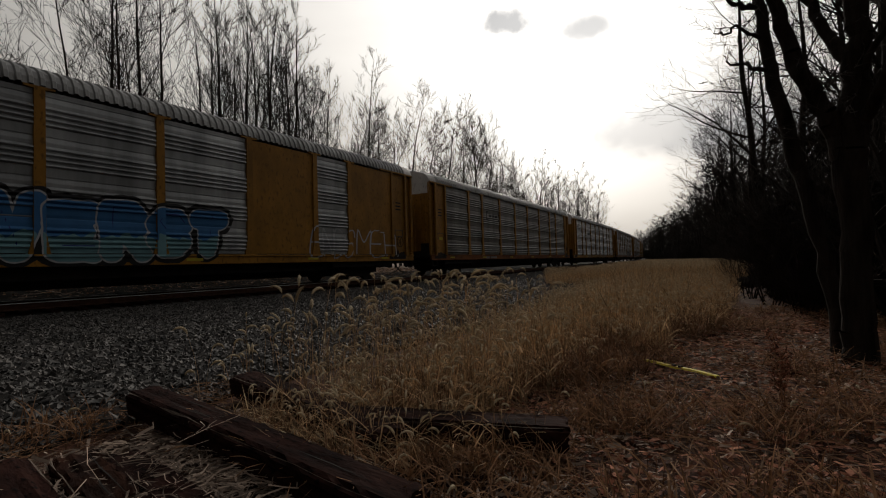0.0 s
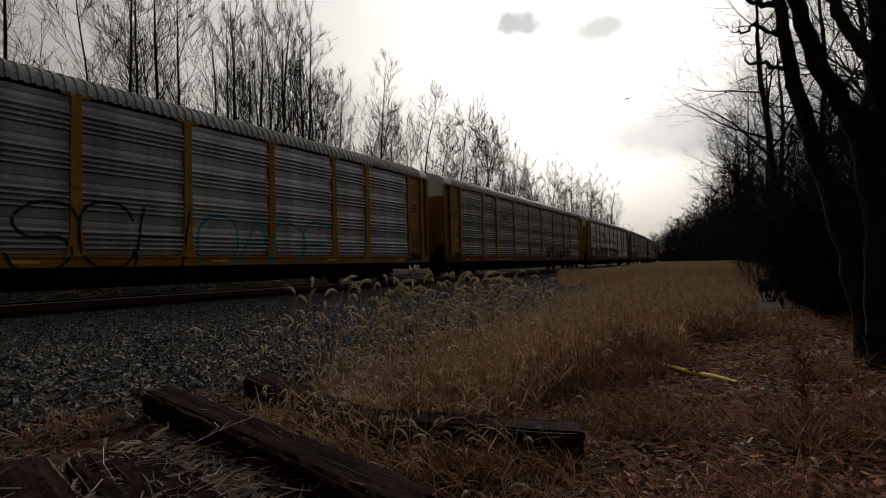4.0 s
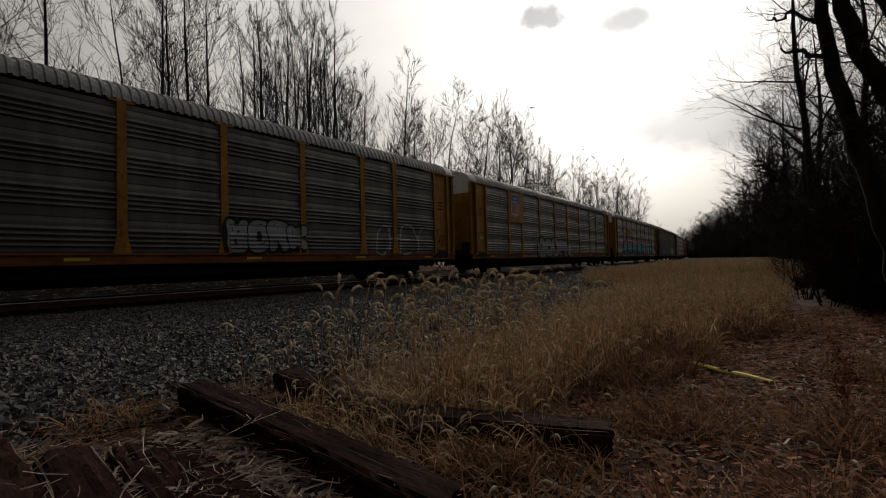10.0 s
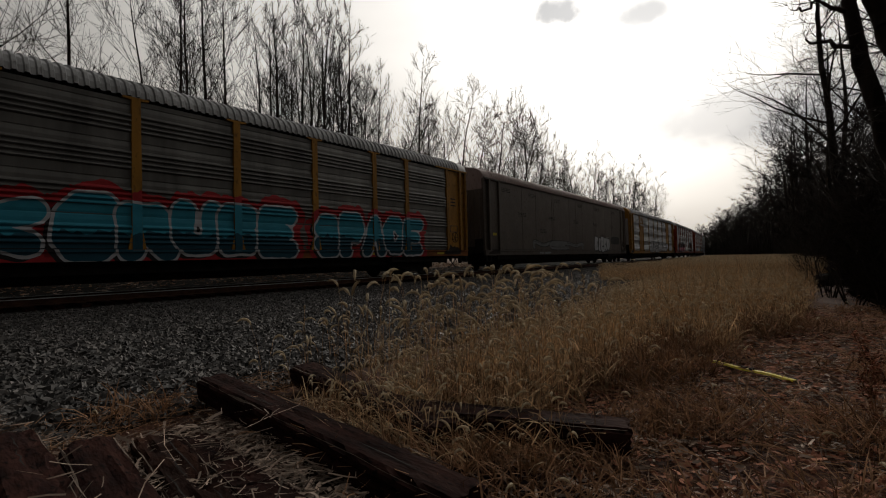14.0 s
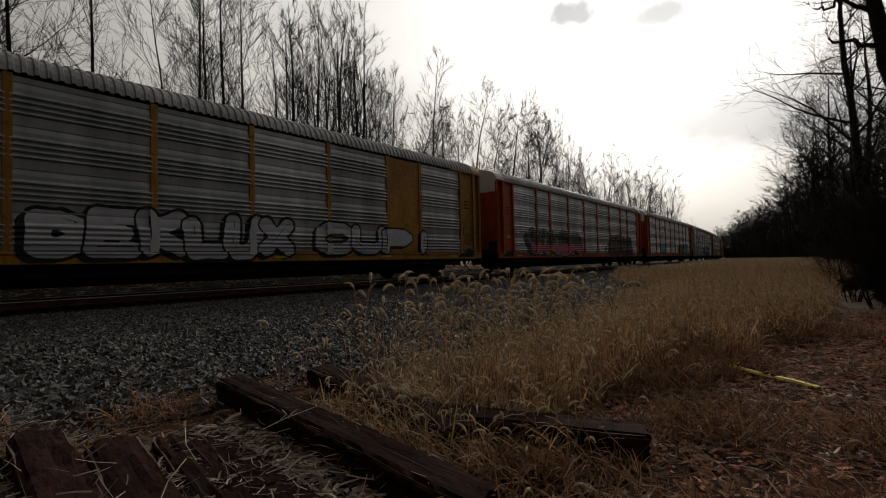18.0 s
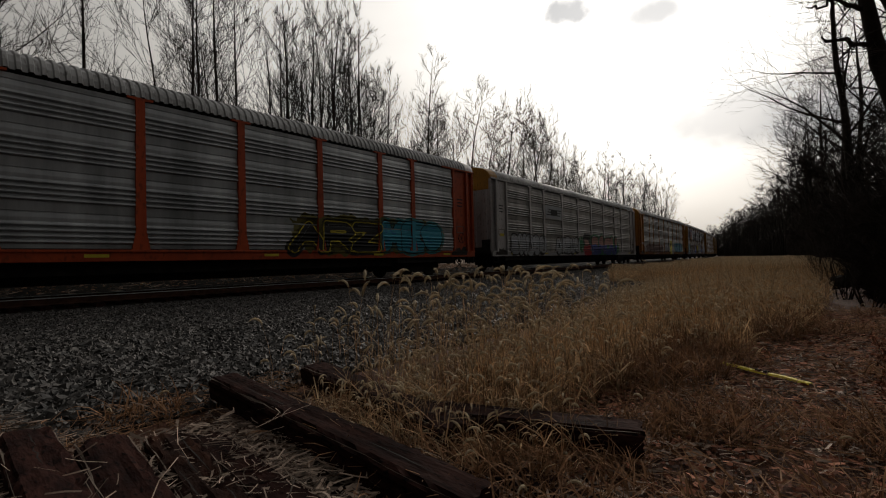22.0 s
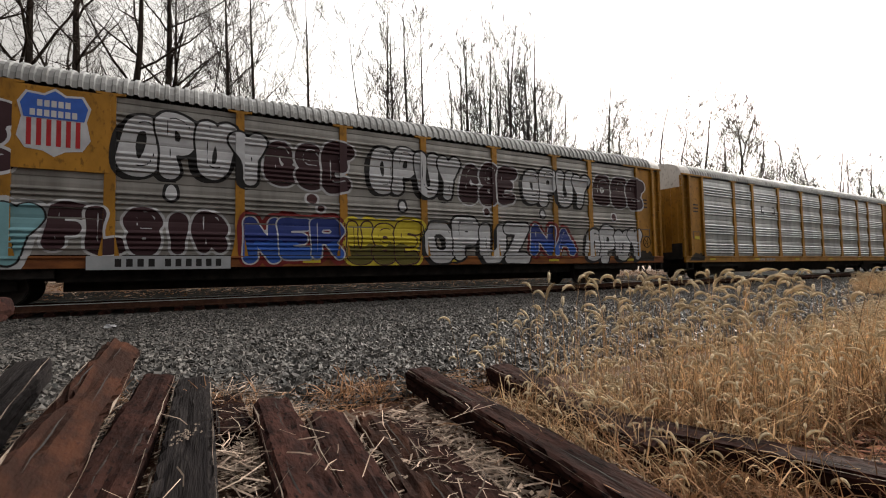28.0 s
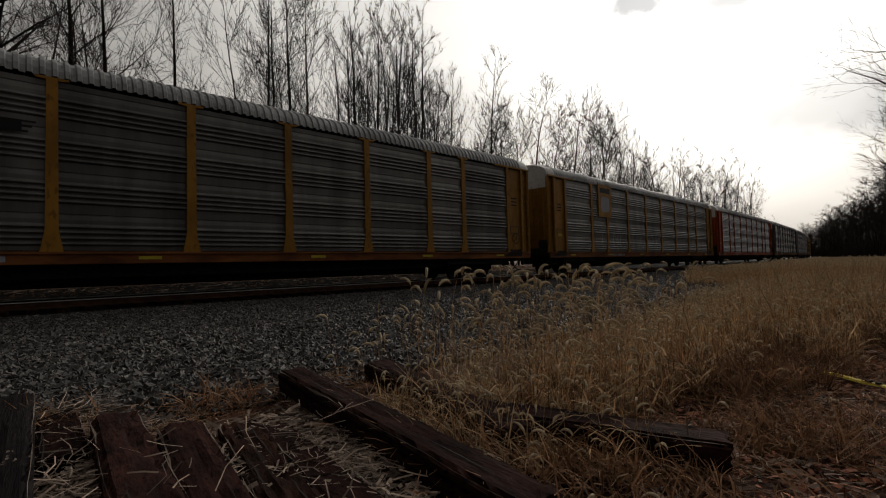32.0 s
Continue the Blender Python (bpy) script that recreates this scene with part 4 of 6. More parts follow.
# bearing left of the near track, how far behind it, kind, top above the horizon in degrees
ROW = [(107, 12, "B", 38), (103, 10, "B", 38), (99.5, 13, "B", 37), (96, 10, "B", 37), (92.5, 12, "B", 36), (89, 14, "T", 35), (86, 11, "B", 34), (82.5, 12, "T", 35), (76.5, 11, "T", 34), (69.5, 13, "T", 33),
       (67.2, 12, "T", 31), (64.2, 12, "T", 33.5), (62.4, 11, "T", 32), (58.6, 12, "F", 29), (57.2, 11, "F", 30.5), (55.8, 12, "F", 31), (54.2, 13, "F", 30.5), (52.8, 11, "F", 30.5), (51.2, 12, "F", 30), (49.6, 12, "F", 29), (48, 13, "F", 26), (46.4, 13, "F", 23),
       (41.9, 12, "T", 26), (44.4, 13, "W", 21.5), (40, 15, "W", 20), (38.2, 13, "W", 22), (36.4, 12, "W", 22), (34.6, 14, "W", 20.5), (32.8, 12, "W", 21), (31, 14, "W", 19.5), (29.4, 12, "W", 19.5), (27.8, 12, "W", 18.5), (26.2, 13, "W", 17.5), (25, 12, "F", 16), (23.6, 13, "F", 15.4), (22.2, 12, "F", 14.6), (21, 13, "F", 13.6), (19.6, 13, "F", 13), (18.2, 13, "F", 12.4),
       (16.8, 13, "F", 11.8), (15.4, 13, "F", 11), (14, 14, "F", 9.8), (12.9, 14, "F", 8.4), (12, 16, "F", 7)]
KINDS = {"T": TALL, "F": FAN, "W": FAR_WIDE, "B": BIG}
for i, (yaw, reach, k, top) in enumerate(ROW):
    x, y, d = by_bearing(yaw, reach)
    z = float(height(x, y))
    kinds = FAR_FAN if k == "F" and yaw < 27 else KINDS[k]
    kind = kinds[i % len(kinds)]
    size = (EYE + d * math.tan(radians(top * (0.94 if yaw < 45 else 1.0))) - z) / kind[3]
    tree(kind, x, y, z - 0.1, rnd.uniform(0, 360), min(2.0, max(0.5, size)))
# the thinner growth behind
for i in range(26):
    yaw = 12 + 92 * (i + rnd.random()) / 26
    x, y, d = by_bearing(yaw, rnd.uniform(17, 30))
    z = float(height(x, y))
    limit = float(np.interp(yaw, [12, 20, 30, 38, 45, 50, 62, 104], [6, 10, 13, 15, 16, 20, 21, 26]))
    kind = (FAN + TALL)[i % 8] if yaw > 45 else (FAR_FAN + FAR_WIDE)[i % 7]
    size = (EYE + d * math.tan(radians(limit * rnd.uniform(0.65, 1.0))) - z) / kind[3]
    tree(kind, x, y, z - 0.1, rnd.uniform(0, 360), min(1.4, max(0.35, size)))
for i in range(70):
    yaw = 11 + 94 * (i + rnd.random()) / 70
    x, y, d = by_bearing(yaw, rnd.uniform(8, 22))
    tree(BRUSH[i % 3], x, y, None, rnd.uniform(0, 360), rnd.uniform(0.6, 1.3), "brush behind the track")

# the wood on the camera's side, along the field and up the line
for i in range(150):
    s = 9 + 330 * (i / 150) ** 1.5
    edge = float(np.interp(s, [8, 20, 50, 88, 130, 205, 340], [17.2, 15.8, 15.2, 14.6, 11.0, 7.0, 6.0]))
    x, y = line(s, edge + rnd.uniform(0.2, 3.0) + (i % 3) * rnd.uniform(2, 6))
    if s < 60 and i % 5 > 2:
        continue
    tree((BIG[i % 3], BIG[(i + 1) % 3], FAN[i % 4])[i % 3] if s < 60 else (FAR_BIG + FAR_FAN)[i % 5], x, y, None, rnd.uniform(0, 360), rnd.uniform(0.8, 1.12) * (0.85 if s < 25 else 1.0), "wood beside the field")
for x, y, k in [(5.5, 1.5, 2), (8.5, 3.5, 0), (6, -5, 1), (3.5, -8, 2), (-2, -10, 0), (9, -3, 2), (11, 9, 1), (-7, -14, 2)]:
    tree(BIG[k], x, y, None, rnd.uniform(0, 360), 0.95, "wood beside the field")
for x, y in [(0.9, 9.6), (1.6, 10.4), (0.6, 11.5), (1.2, 12.6), (0.3, 13.4), (2.4, 9.0), (0.2, 15.2), (0.9, 16.4), (-0.1, 17.6), (0.5, 19), (-0.2, 20.5), (3.2, 10.5)]:
    tree(BRUSH[int(y) % 3], x, y, None, rnd.uniform(0, 360), rnd.uniform(0.28, 0.5), "brush beside the field")


def thicket_mesh(**shape):
    thick, thin = grow(**shape)
    v, f = tubes(thick + thin, 3)
    return from_arrays("thicket", v, f, BARK)


THICKET = [thicket_mesh(seed=150 + i, tall=6.0, trunk_r=0.05, stems=9, splay=(4, 28), angle=46, first=0.05, limbs=12, reach=0.3, subs=5, twigs=4, sprigs=1, wiggle=0.12, fine=0.02) for i in range(2)]
for i in range(170):
    s = 9 + 300 * rnd.random() ** 1.6
    edge = float(np.interp(s, [8, 20, 50, 88, 130, 205, 340], [17.2, 15.8, 15.2, 14.6, 11.0, 7.0, 6.0]))
    x, y = line(s, edge + rnd.uniform(3, 11))
    ob = tagged(put("thicket", THICKET[i % 2], None, None, pose(x, y, float(height(x, y)), 0, 0, rnd.uniform(0, 360))), "dense dark leafless brush inside the wood", "brush", kind="stuff")
    ob.scale = [rnd.uniform(0.6, 1.1)] * 3
for i in range(60):
    y = rnd.uniform(8.6, 24.0)
    x = rnd.uniform(1.2 - 0.035 * y, 1.5 + 0.2 * y)
    ob = tagged(put("thicket", THICKET[i % 2], None, None, pose(x, y, float(height(x, y)), 0, 0, rnd.uniform(0, 360))), "dense dark leafless brush inside the wood", "brush", kind="stuff")
    ob.scale = [rnd.uniform(0.24, 0.46)] * 3
for i in range(60):
    y = rnd.uniform(8.8, 17.0)
    x = rnd.uniform(1.3 - 0.045 * y, 0.8 + 0.2 * y)
    ob = tagged(put("thicket", THICKET[i % 2], None, None, pose(x, y, float(height(x, y)) - 0.03, 0, 0, rnd.uniform(0, 360))), "low dark bramble on the wood's floor", "brush", kind="stuff")
    ob.scale = [rnd.uniform(0.11, 0.2)] * 3
for i in range(210):
    s = 8 + 240 * rnd.random() ** 1.5
    edge = float(np.interp(s, [8, 20, 50, 88, 130, 205, 340], [17.0, 15.8, 15.2, 14.6, 11.0, 7.0, 6.0]))
    x, y = line(s, edge + 7 * rnd.random() ** 1.5 + 0.2)
    tree(BRUSH[i % 3], x, y, None, rnd.uniform(0, 360), rnd.uniform(0.5, 1.2), "brush beside the field")


# ---------------------------------------------------------------- the great tree by the camera
def great_tree():
    """A thick leaning trunk that forks low, with heavy limbs over the clearing."""
    rng = np.random.default_rng(77)
    thick, thin = [], []

    def limb(points, radii, twigs, reach):
        pts = [np.array(p, float) for p in points]
        fine_pts, fine_r = [], []
        for i in range(len(pts) - 1):
            for t in np.linspace(0, 1, 4)[:-1]:
                fine_pts.append(pts[i] * (1 - t) + pts[i + 1] * t + rng.normal(0, 0.012, 3))
                fine_r.append(radii[i] * (1 - t) + radii[i + 1] * t)
        fine_pts.append(pts[-1])
        fine_r.append(radii[-1])
        for a, b, r0, r1 in zip(fine_pts[:-1], fine_pts[1:], fine_r[:-1], fine_r[1:]):
            e = (b - a) * 0.04
            thick.append((*(a - e), *(b + e), r0 * rng.uniform(0.94, 1.06), r1 * rng.uniform(0.94, 1.06)))
        for k in range(twigs):
            i = rng.integers(len(fine_pts) // 3, len(fine_pts))
            p, d = fine_pts[i], np.array([rng.normal(), rng.normal(), rng.uniform(-0.1, 0.9)])
            d /= np.linalg.norm(d)
            ln, r = reach * rng.uniform(0.5, 1.2), min(0.0055, fine_r[i] * 0.3)
            for j in range(6):
                d = d + rng.normal(0, 0.24, 3) + np.array([0, 0, 0.03])
                d /= np.linalg.norm(d)
                q = p + d * ln / 6
                thin.append((*p, *q, r * (1 - j / 6.5), r * (1 - (j + 1) / 6.5)))
                p = q
                for jj in range(2):
                    e = d + rng.normal(0, 0.55, 3)
                    e /= np.linalg.norm(e)
                    m1 = p + e * ln * 0.16
                    thin.append((*p, *m1, r * 0.35 + 0.0012, 0.0018))
                    e2 = e + rng.normal(0, 0.4, 3)
                    thin.append((*m1, *(m1 + e2 / np.linalg.norm(e2) * ln * 0.14), 0.0018, 0.001))

    ob = tagged(new("tree"), "thick dark forked tree with bare heavy limbs", "tree", "wood beside the field")
    for k, (pts, rad) in enumerate([(GREAT["trunk"], GREAT["trunk_r"])] + GREAT["limbs"]):
        thick.clear()
        rad = [1.18 * r for r in rad]
        limb(pts, rad, 15 if len(pts) > 5 else 6, 0.75 if len(pts) > 5 else 0.4)
        v, f = tubes(thick, 10)
        me = from_arrays("limb" if k else "trunk", v, f, BARK)
        for p in me.polygons:
            p.use_smooth = True
        put("limb" if k else "trunk", me, None, ob)
    v, f = tubes(thin, 4)
    put("crown", from_arrays("crown", v, f, TWIG), None, ob)
    return ob


GREAT = dict(
    trunk=[(0.93, 5.48, -0.1), (0.94, 5.48, 0.07), (0.94, 5.48, 0.47), (0.94, 5.48, 1.03), (0.94, 5.48, 1.63), (0.95, 5.47, 2.14), (0.99, 5.47, 2.54), (1.02, 5.46, 2.94), (1.03, 5.46, 3.3), (1.05, 5.46, 3.96), (1.07, 5.45, 4.83), (1.0, 5.5, 7.5)],
    trunk_r=[0.17, 0.115, 0.102, 0.098, 0.102, 0.105, 0.084, 0.075, 0.07, 0.062, 0.055, 0.02],
    limbs=[([(0.87, 5.82, -0.1), (0.84, 5.87, 0.32), (0.79, 5.89, 0.86), (0.71, 5.92, 1.43), (0.62, 5.95, 1.9), (0.52, 5.98, 2.39), (0.46, 6.0, 2.83), (0.39, 6.03, 3.29), (0.35, 6.05, 3.8), (0.33, 6.07, 4.57), (0.3, 6.09, 5.5)], [0.10, 0.07, 0.064, 0.062, 0.063, 0.062, 0.06, 0.051, 0.046, 0.036, 0.019]),
           ([(0.94, 5.48, 1.6), (0.91, 5.48, 1.79), (0.84, 5.44, 2.1), (0.74, 5.4, 2.4), (0.62, 5.37, 2.7), (0.52, 5.33, 3.03), (0.42, 5.29, 3.42), (0.32, 5.24, 3.92), (0.25, 5.19, 4.63)], [0.08, 0.076, 0.069, 0.066, 0.059, 0.055, 0.047, 0.039, 0.019]),
           ([(0.98, 5.47, 2.75), (0.84, 5.58, 3.09), (0.77, 5.68, 3.32), (0.7, 5.77, 3.67), (0.59, 5.87, 4.29)], [0.06, 0.042, 0.04, 0.032, 0.018]),
           ([(0.45, 6.0, 2.97), (0.36, 5.99, 2.99), (0.2, 5.8, 3.02), (0.03, 5.6, 3.05)], [0.022, 0.019, 0.016, 0.007]),
           ([(0.38, 6.04, 3.36), (0.26, 5.93, 3.43), (0.13, 5.82, 3.47), (0.01, 5.71, 3.38), (-0.07, 5.6, 3.37)], [0.021, 0.016, 0.012, 0.009, 0.005]),
           ([(0.36, 6.04, 3.72), (0.22, 5.9, 3.69), (0.08, 5.75, 3.72), (-0.06, 5.6, 3.8)], [0.032, 0.023, 0.014, 0.006]),
           ([(0.96, 5.45, 2.05), (1.02, 5.41, 2.17), (1.12, 5.22, 2.44), (1.23, 5.03, 2.71), (1.32, 4.83, 3.03)], [0.06, 0.047, 0.033, 0.024, 0.012]),
           ([(1.0, 5.45, 2.6), (1.11, 5.29, 2.8), (1.24, 5.16, 3.04), (1.32, 5.04, 3.27)], [0.034, 0.022, 0.014, 0.007])])
great_tree()

# fallen dark log and low stump at the wood's edge
log_v, log_f = tubes([(0.1, 15.6, 0.25, 1.0, 15.0, 0.42, 0.17, 0.16), (1.0, 15.0, 0.42, 2.2, 14.3, 0.35, 0.16, 0.13)], 9)
tagged(put("fallen_log", from_arrays("fallen_log", log_v, log_f, BARK)), "dark fallen log among brush at the wood's edge", "log")


# ---------------------------------------------------------------- the house behind the trees
def house():
    ob = tagged(new("house"), "small grey gabled house far behind the trees", "house")
    x, y, _ = by_bearing(84, 34)
    ob.matrix_world = pose(x, y, float(height(x, y)) - 0.1, 0, 0, 10)
    siding = mat("siding", (0.30, 0.29, 0.32), (0.42, 0.41, 0.44), 1, 0.8, fine=8, stretch=(0.2, 0.2, 6))
    shingle = mat("shingle", (0.12, 0.11, 0.115), (0.2, 0.19, 0.2), 2, 0.9, fine=20)
    gable = [(-3.2, 0), (3.2, 0), (3.2, 3.0), (0, 5.6), (-3.2, 3.0)]
    put("wall", slab("wall", [(a, b) for a, b in gable], -4, 4), siding, ob, pose(0, 0, 0, 0, 0, 90))
    for sg in (-1, 1):
        put("roof", slab("roof", [(0, 5.62), (sg * 3.6, 2.72), (sg * 3.6, 2.9), (0, 5.82)], -4.4, 4.4), shingle, ob, pose(0, 0, 0, 0, 0, 90))
    for yy in (-1.4, 1.4):
        w = put("window", boxes("window", (4.0, 4.06, yy - 0.5, yy + 0.5, 1.0, 2.3)), WHITE, ob)
        put("pane", boxes("pane", (4.03, 4.07, yy - 0.42, yy + 0.42, 1.08, 2.22)), HOSE, w)


house()


# ---------------------------------------------------------------- the distant aeroplane
def aeroplane():
    ob = tagged(new("aeroplane"), "distant airliner crossing the bright sky", "aeroplane")
    grey_metal = mat("airliner_grey", (0.3, 0.32, 0.35), (0.42, 0.44, 0.47), 0.2, 0.5)
    v, f = tubes([(-20, 0, 0, -14, 0, 0.2, 0.5, 1.9), (-14, 0, 0.2, 12, 0, 0.2, 1.9, 1.9), (12, 0, 0.2, 18, 0, 0, 1.9, 0.3)], 10)
    put("fuselage", from_arrays("fuselage", v, f, grey_metal), None, ob)
    for sg in (-1, 1):
        put("wing", from_arrays("wing", [(5, sg * 1.5, -0.6), (-2, sg * 1.5, -0.6), (-7, sg * 17, 0.6), (-4.5, sg * 17, 0.6), (5, sg * 1.5, -0.2), (-2, sg * 1.5, -0.2), (-7, sg * 17, 0.75), (-4.5, sg * 17, 0.75)],
            [(0, 1, 2, 3), (7, 6, 5, 4), (0, 3, 7, 4), (1, 5, 6, 2), (2, 6, 7, 3)], grey_metal), None, ob)
        put("tailplane", boxes("tailplane", (-19.5, -16.5, min(sg * 0.5, sg * 6), max(sg * 0.5, sg * 6), 0.5, 0.7)), grey_metal, ob)
        put("engine", boxes("engine", (-0.5, 3.0, sg * 5.5 - 0.9, sg * 5.5 + 0.9, -2.4, -0.8), bevel=0.5), grey_metal, ob)
    put("fin", slab("fin", [(-15, 1.8), (-19.5, 1.8), (-20.5, 7), (-18, 7)], -0.2, 0.2), grey_metal, ob)
    return ob


plane = aeroplane()


# ---------------------------------------------------------------- the autorack train
HALF, FACE = 13.5, 1.56         # half length of a body, half width at the panels
POSTS = (-8.97, -7.07, -4.2, -1.35, 1.35, 4.2, 7.07, 8.97)
BAYS = [(-11.77, -8.97), (-8.97, -7.07), (-7.07, -4.2), (-4.2, -1.35), (-1.35, 1.35), (1.35, 4.2), (4.2, 7.07), (7.07, 8.97), (8.97, 11.77)]


def rib_profile(z0=1.16, z1=5.0):
    """Height and proudness of a corrugated panel: four bands of ribs between flat bands."""
    pts = [(z0, 0.0)]
    span = (z1 - z0) / 4
    for g in range(4):
        a = z0 + span * g + 0.10
        for r in range(4):
            c = a + 0.065 + 0.13 * r
            pts += [(c - 0.062, 0.0), (c - 0.045, 0.036), (c - 0.022, 0.054), (c + 0.004, 0.049), (c + 0.03, 0.022), (c + 0.052, 0.0)]
        pts += [(a + 0.60, 0.002), (a + 0.70, -0.010), (a + 0.71, -0.022), (a + 0.73, -0.022), (a + 0.74, -0.008)]
    pts.append((z1, 0.0))
    return pts


def ribbed_panel(width):
    prof = rib_profile()
    n = len(prof)
    w = width / 2 - 0.03
    v = [(-w, -p, z) for z, p in prof] + [(w, -p, z) for z, p in prof] + [(-w, 0.04, 1.16), (-w, 0.04, 5.0), (w, 0.04, 1.16), (w, 0.04, 5.0)]
    f = [(i, i + n, i + n + 1, i + 1) for i in range(n - 1)]
    b = 2 * n
    f += [(b, b + 1, b + 3, b + 2), (0, b, b + 2, n), (n - 1, 2 * n - 1, b + 3, b + 1)]
    return from_arrays("side_panel", v, f)


def flat_panel(width):
    w = width / 2 - 0.008
    return boxes("side_panel", (-w, w, -0.012, 0.03, 1.16, 5.0), bevel=0.006)


PANEL = {}
FLAT = {}
for x0, x1 in BAYS:
    wd = round(x1 - x0, 2)
    if wd not in PANEL:
        PANEL[wd], FLAT[wd] = ribbed_panel(wd), flat_panel(wd)
post_me = slab("post", [(-0.21, 1.13), (0.21, 1.13), (0.12, 1.62), (0.105, 5.0), (0.30, 5.02), (0.30, 5.07), (-0.30, 5.07), (-0.30, 5.02), (-0.105, 5.0), (-0.12, 1.62)], -0.065, 0.03)
thin_post_me = boxes("post", (-0.085, 0.085, -0.05, 0.03, 1.13, 5.04), bevel=0.008)
corner_post_me = boxes("corner_post", (-0.075, 0.075, -0.075, 0.03, 1.1, 5.02), bevel=0.01)
corner_panel_me = boxes("corner_panel", (-0.46, 0.46, -0.0, 0.04, 1.2, 5.0), bevel=0.01)
bay_back_me = boxes("ladder_bay", (-0.30, 0.30, 0.10, 0.14, 1.12, 5.0), bevel=0.0)
sill_me = boxes("side_sill", (-13.45, 13.45, -0.05, 0.05, 0.84, 1.13), (-13.45, 13.45, -0.085, -0.05, 1.07, 1.13), bevel=0.008)
header_me = boxes("header_strip", (-1.25, 1.25, -0.07, 0.02, 5.02, 5.10), bevel=0.006)


def ladder_mesh():
    bm = bmesh.new()
    for i in range(10):
        box_bm(bm, -0.26, 0.26, -0.03, -0.005, 1.22 + 0.385 * i, 1.245 + 0.385 * i)
    box_bm(bm, -0.28, -0.255, -0.035, 0.1, 1.15, 4.9)
    box_bm(bm, 0.255, 0.28, -0.035, 0.1, 1.15, 4.9)
    return from_bm("ladder", bm)


ladder_me = ladder_mesh()
ARCH = [(1.60, 5.07), (1.56, 5.25), (1.44, 5.44), (1.22, 5.58), (0.85, 5.70), (0.42, 5.77), (0.0, 5.79)]
ARCH = ARCH + [(-y, z) for y, z in ARCH[-2::-1]]


def roof_mesh():
    v, f = [], []
    n, pitch = len(ARCH), 0.22
    xs = []
    x = -12.85
    while x < 12.8:
        xs += [(x, 0.0), (x + 0.06, 0.0), (x + 0.085, 0.045), (x + 0.16, 0.045), (x + 0.185, 0.0)]
        x += pitch
    for x, h in xs:
        for y, z in ARCH:
            ln = math.hypot(y * 0.6, z - 4.4)
            v.append((x, y + h * y * 0.6 / ln, z + h * (z - 4.4) / ln))
    for i in range(len(xs) - 1):
        for k in range(n - 1):
            f.append((i * n + k, i * n + k + 1, (i + 1) * n + k + 1, (i + 1) * n + k))
    return from_arrays("roof", v, f)


roof_me = roof_mesh()


def cap_mesh():
    """The smooth hood that closes the roof over the end doors."""
    v, f = [], []
    n = len(ARCH)
    for x, g in ((12.80, 1.012), (12.86, 1.016), (13.35, 1.0), (13.5, 0.985)):
        for y, z in ARCH:
            v.append((x, y * g, 4.4 + (z - 4.4) * g))
    for i in range(3):
        for k in range(n - 1):
            f.append((i * n + k, (i + 1) * n + k, (i + 1) * n + k + 1, i * n + k + 1))
    b = len(v)
    v += [(13.5, 1.58, 4.45), (13.5, -1.58, 4.45)]
    f.append([b] + [3 * n + k for k in range(n)] + [b + 1])
    f.append([n - 1 - k for k in range(n)])
    bm = bmesh.new()
    vs = [bm.verts.new(p) for p in v]
    for q in f:
        bm.faces.new([vs[i] for i in q])
    return from_bm("roof_cap", bm)


cap_me = cap_mesh()


def door_mesh(sg):
    """One folding leaf of the end doors, with upright pleats."""
    v, f = [], []
    cols = [(0.01, 13.50), (0.30, 13.50), (0.34, 13.55), (0.62, 13.55), (0.66, 13.50), (1.0, 13.50), (1.04, 13.55), (1.32, 13.55), (1.36, 13.50), (1.52, 13.47)]
    for y, x in cols:
        for z in (1.12, 4.45):
            v.append((x, sg * y, z))
    for i in range(len(cols) - 1):
        f.append((2 * i, 2 * i + 2, 2 * i + 3, 2 * i + 1))
    b = len(v)
    v += [(13.40, sg * 0.01, 1.12), (13.40, sg * 0.01, 4.45), (13.40, sg * 1.52, 1.12), (13.40, sg * 1.52, 4.45)]
    f += [(b, b + 1, b + 3, b + 2), (0, 1, b + 1, b), (18, b + 2, b + 3, 19)]
    return from_arrays("end_door", v, f)


slot_me = boxes("door_slot", (13.46, 13.575, -0.86, -0.70, 1.2, 4.9))
end_soot_me = boxes("soot_stain", (13.46, 13.565, -1.50, 1.50, 1.0, 1.34), (13.46, 13.56, -1.52, -1.1, 1.34, 1.6), (13.46, 13.56, 1.0, 1.5, 1.34, 1.75))
door_me = [door_mesh(-1), door_mesh(1)]
under_me = boxes("underframe", (-13.4, 13.4, -1.45, 1.45, 0.98, 1.10), (-13.3, 13.3, -0.35, 0.35, 0.55, 0.98), (-8.1, 8.1, -0.45, 0.45, 0.28, 0.62), (-8.1, 8.1, -1.2, -1.1, 0.52, 0.98), (-8.1, 8.1, 1.1, 1.2, 0.52, 0.98), (-11.9, -8.1, -1.46, -1.38, 0.62, 0.98), (8.1, 11.9, -1.46, -1.38, 0.62, 0.98),
                 (-3.0, -1.4, -1.0, -0.35, 0.55, 0.92), (1.0, 1.9, -0.95, -0.35, 0.6, 0.92), *[(x - 0.06, x + 0.06, -1.4, 1.4, 0.8, 0.98) for x in (-12.6, -7.1, -4.2, -1.35, 1.35, 4.2, 7.1, 12.6)])
floor_me = boxes("deck", (-13.3, 13.3, -1.45, 1.45, 1.11, 1.17), (-13.2, 13.2, -1.45, 1.45, 3.0, 3.06))
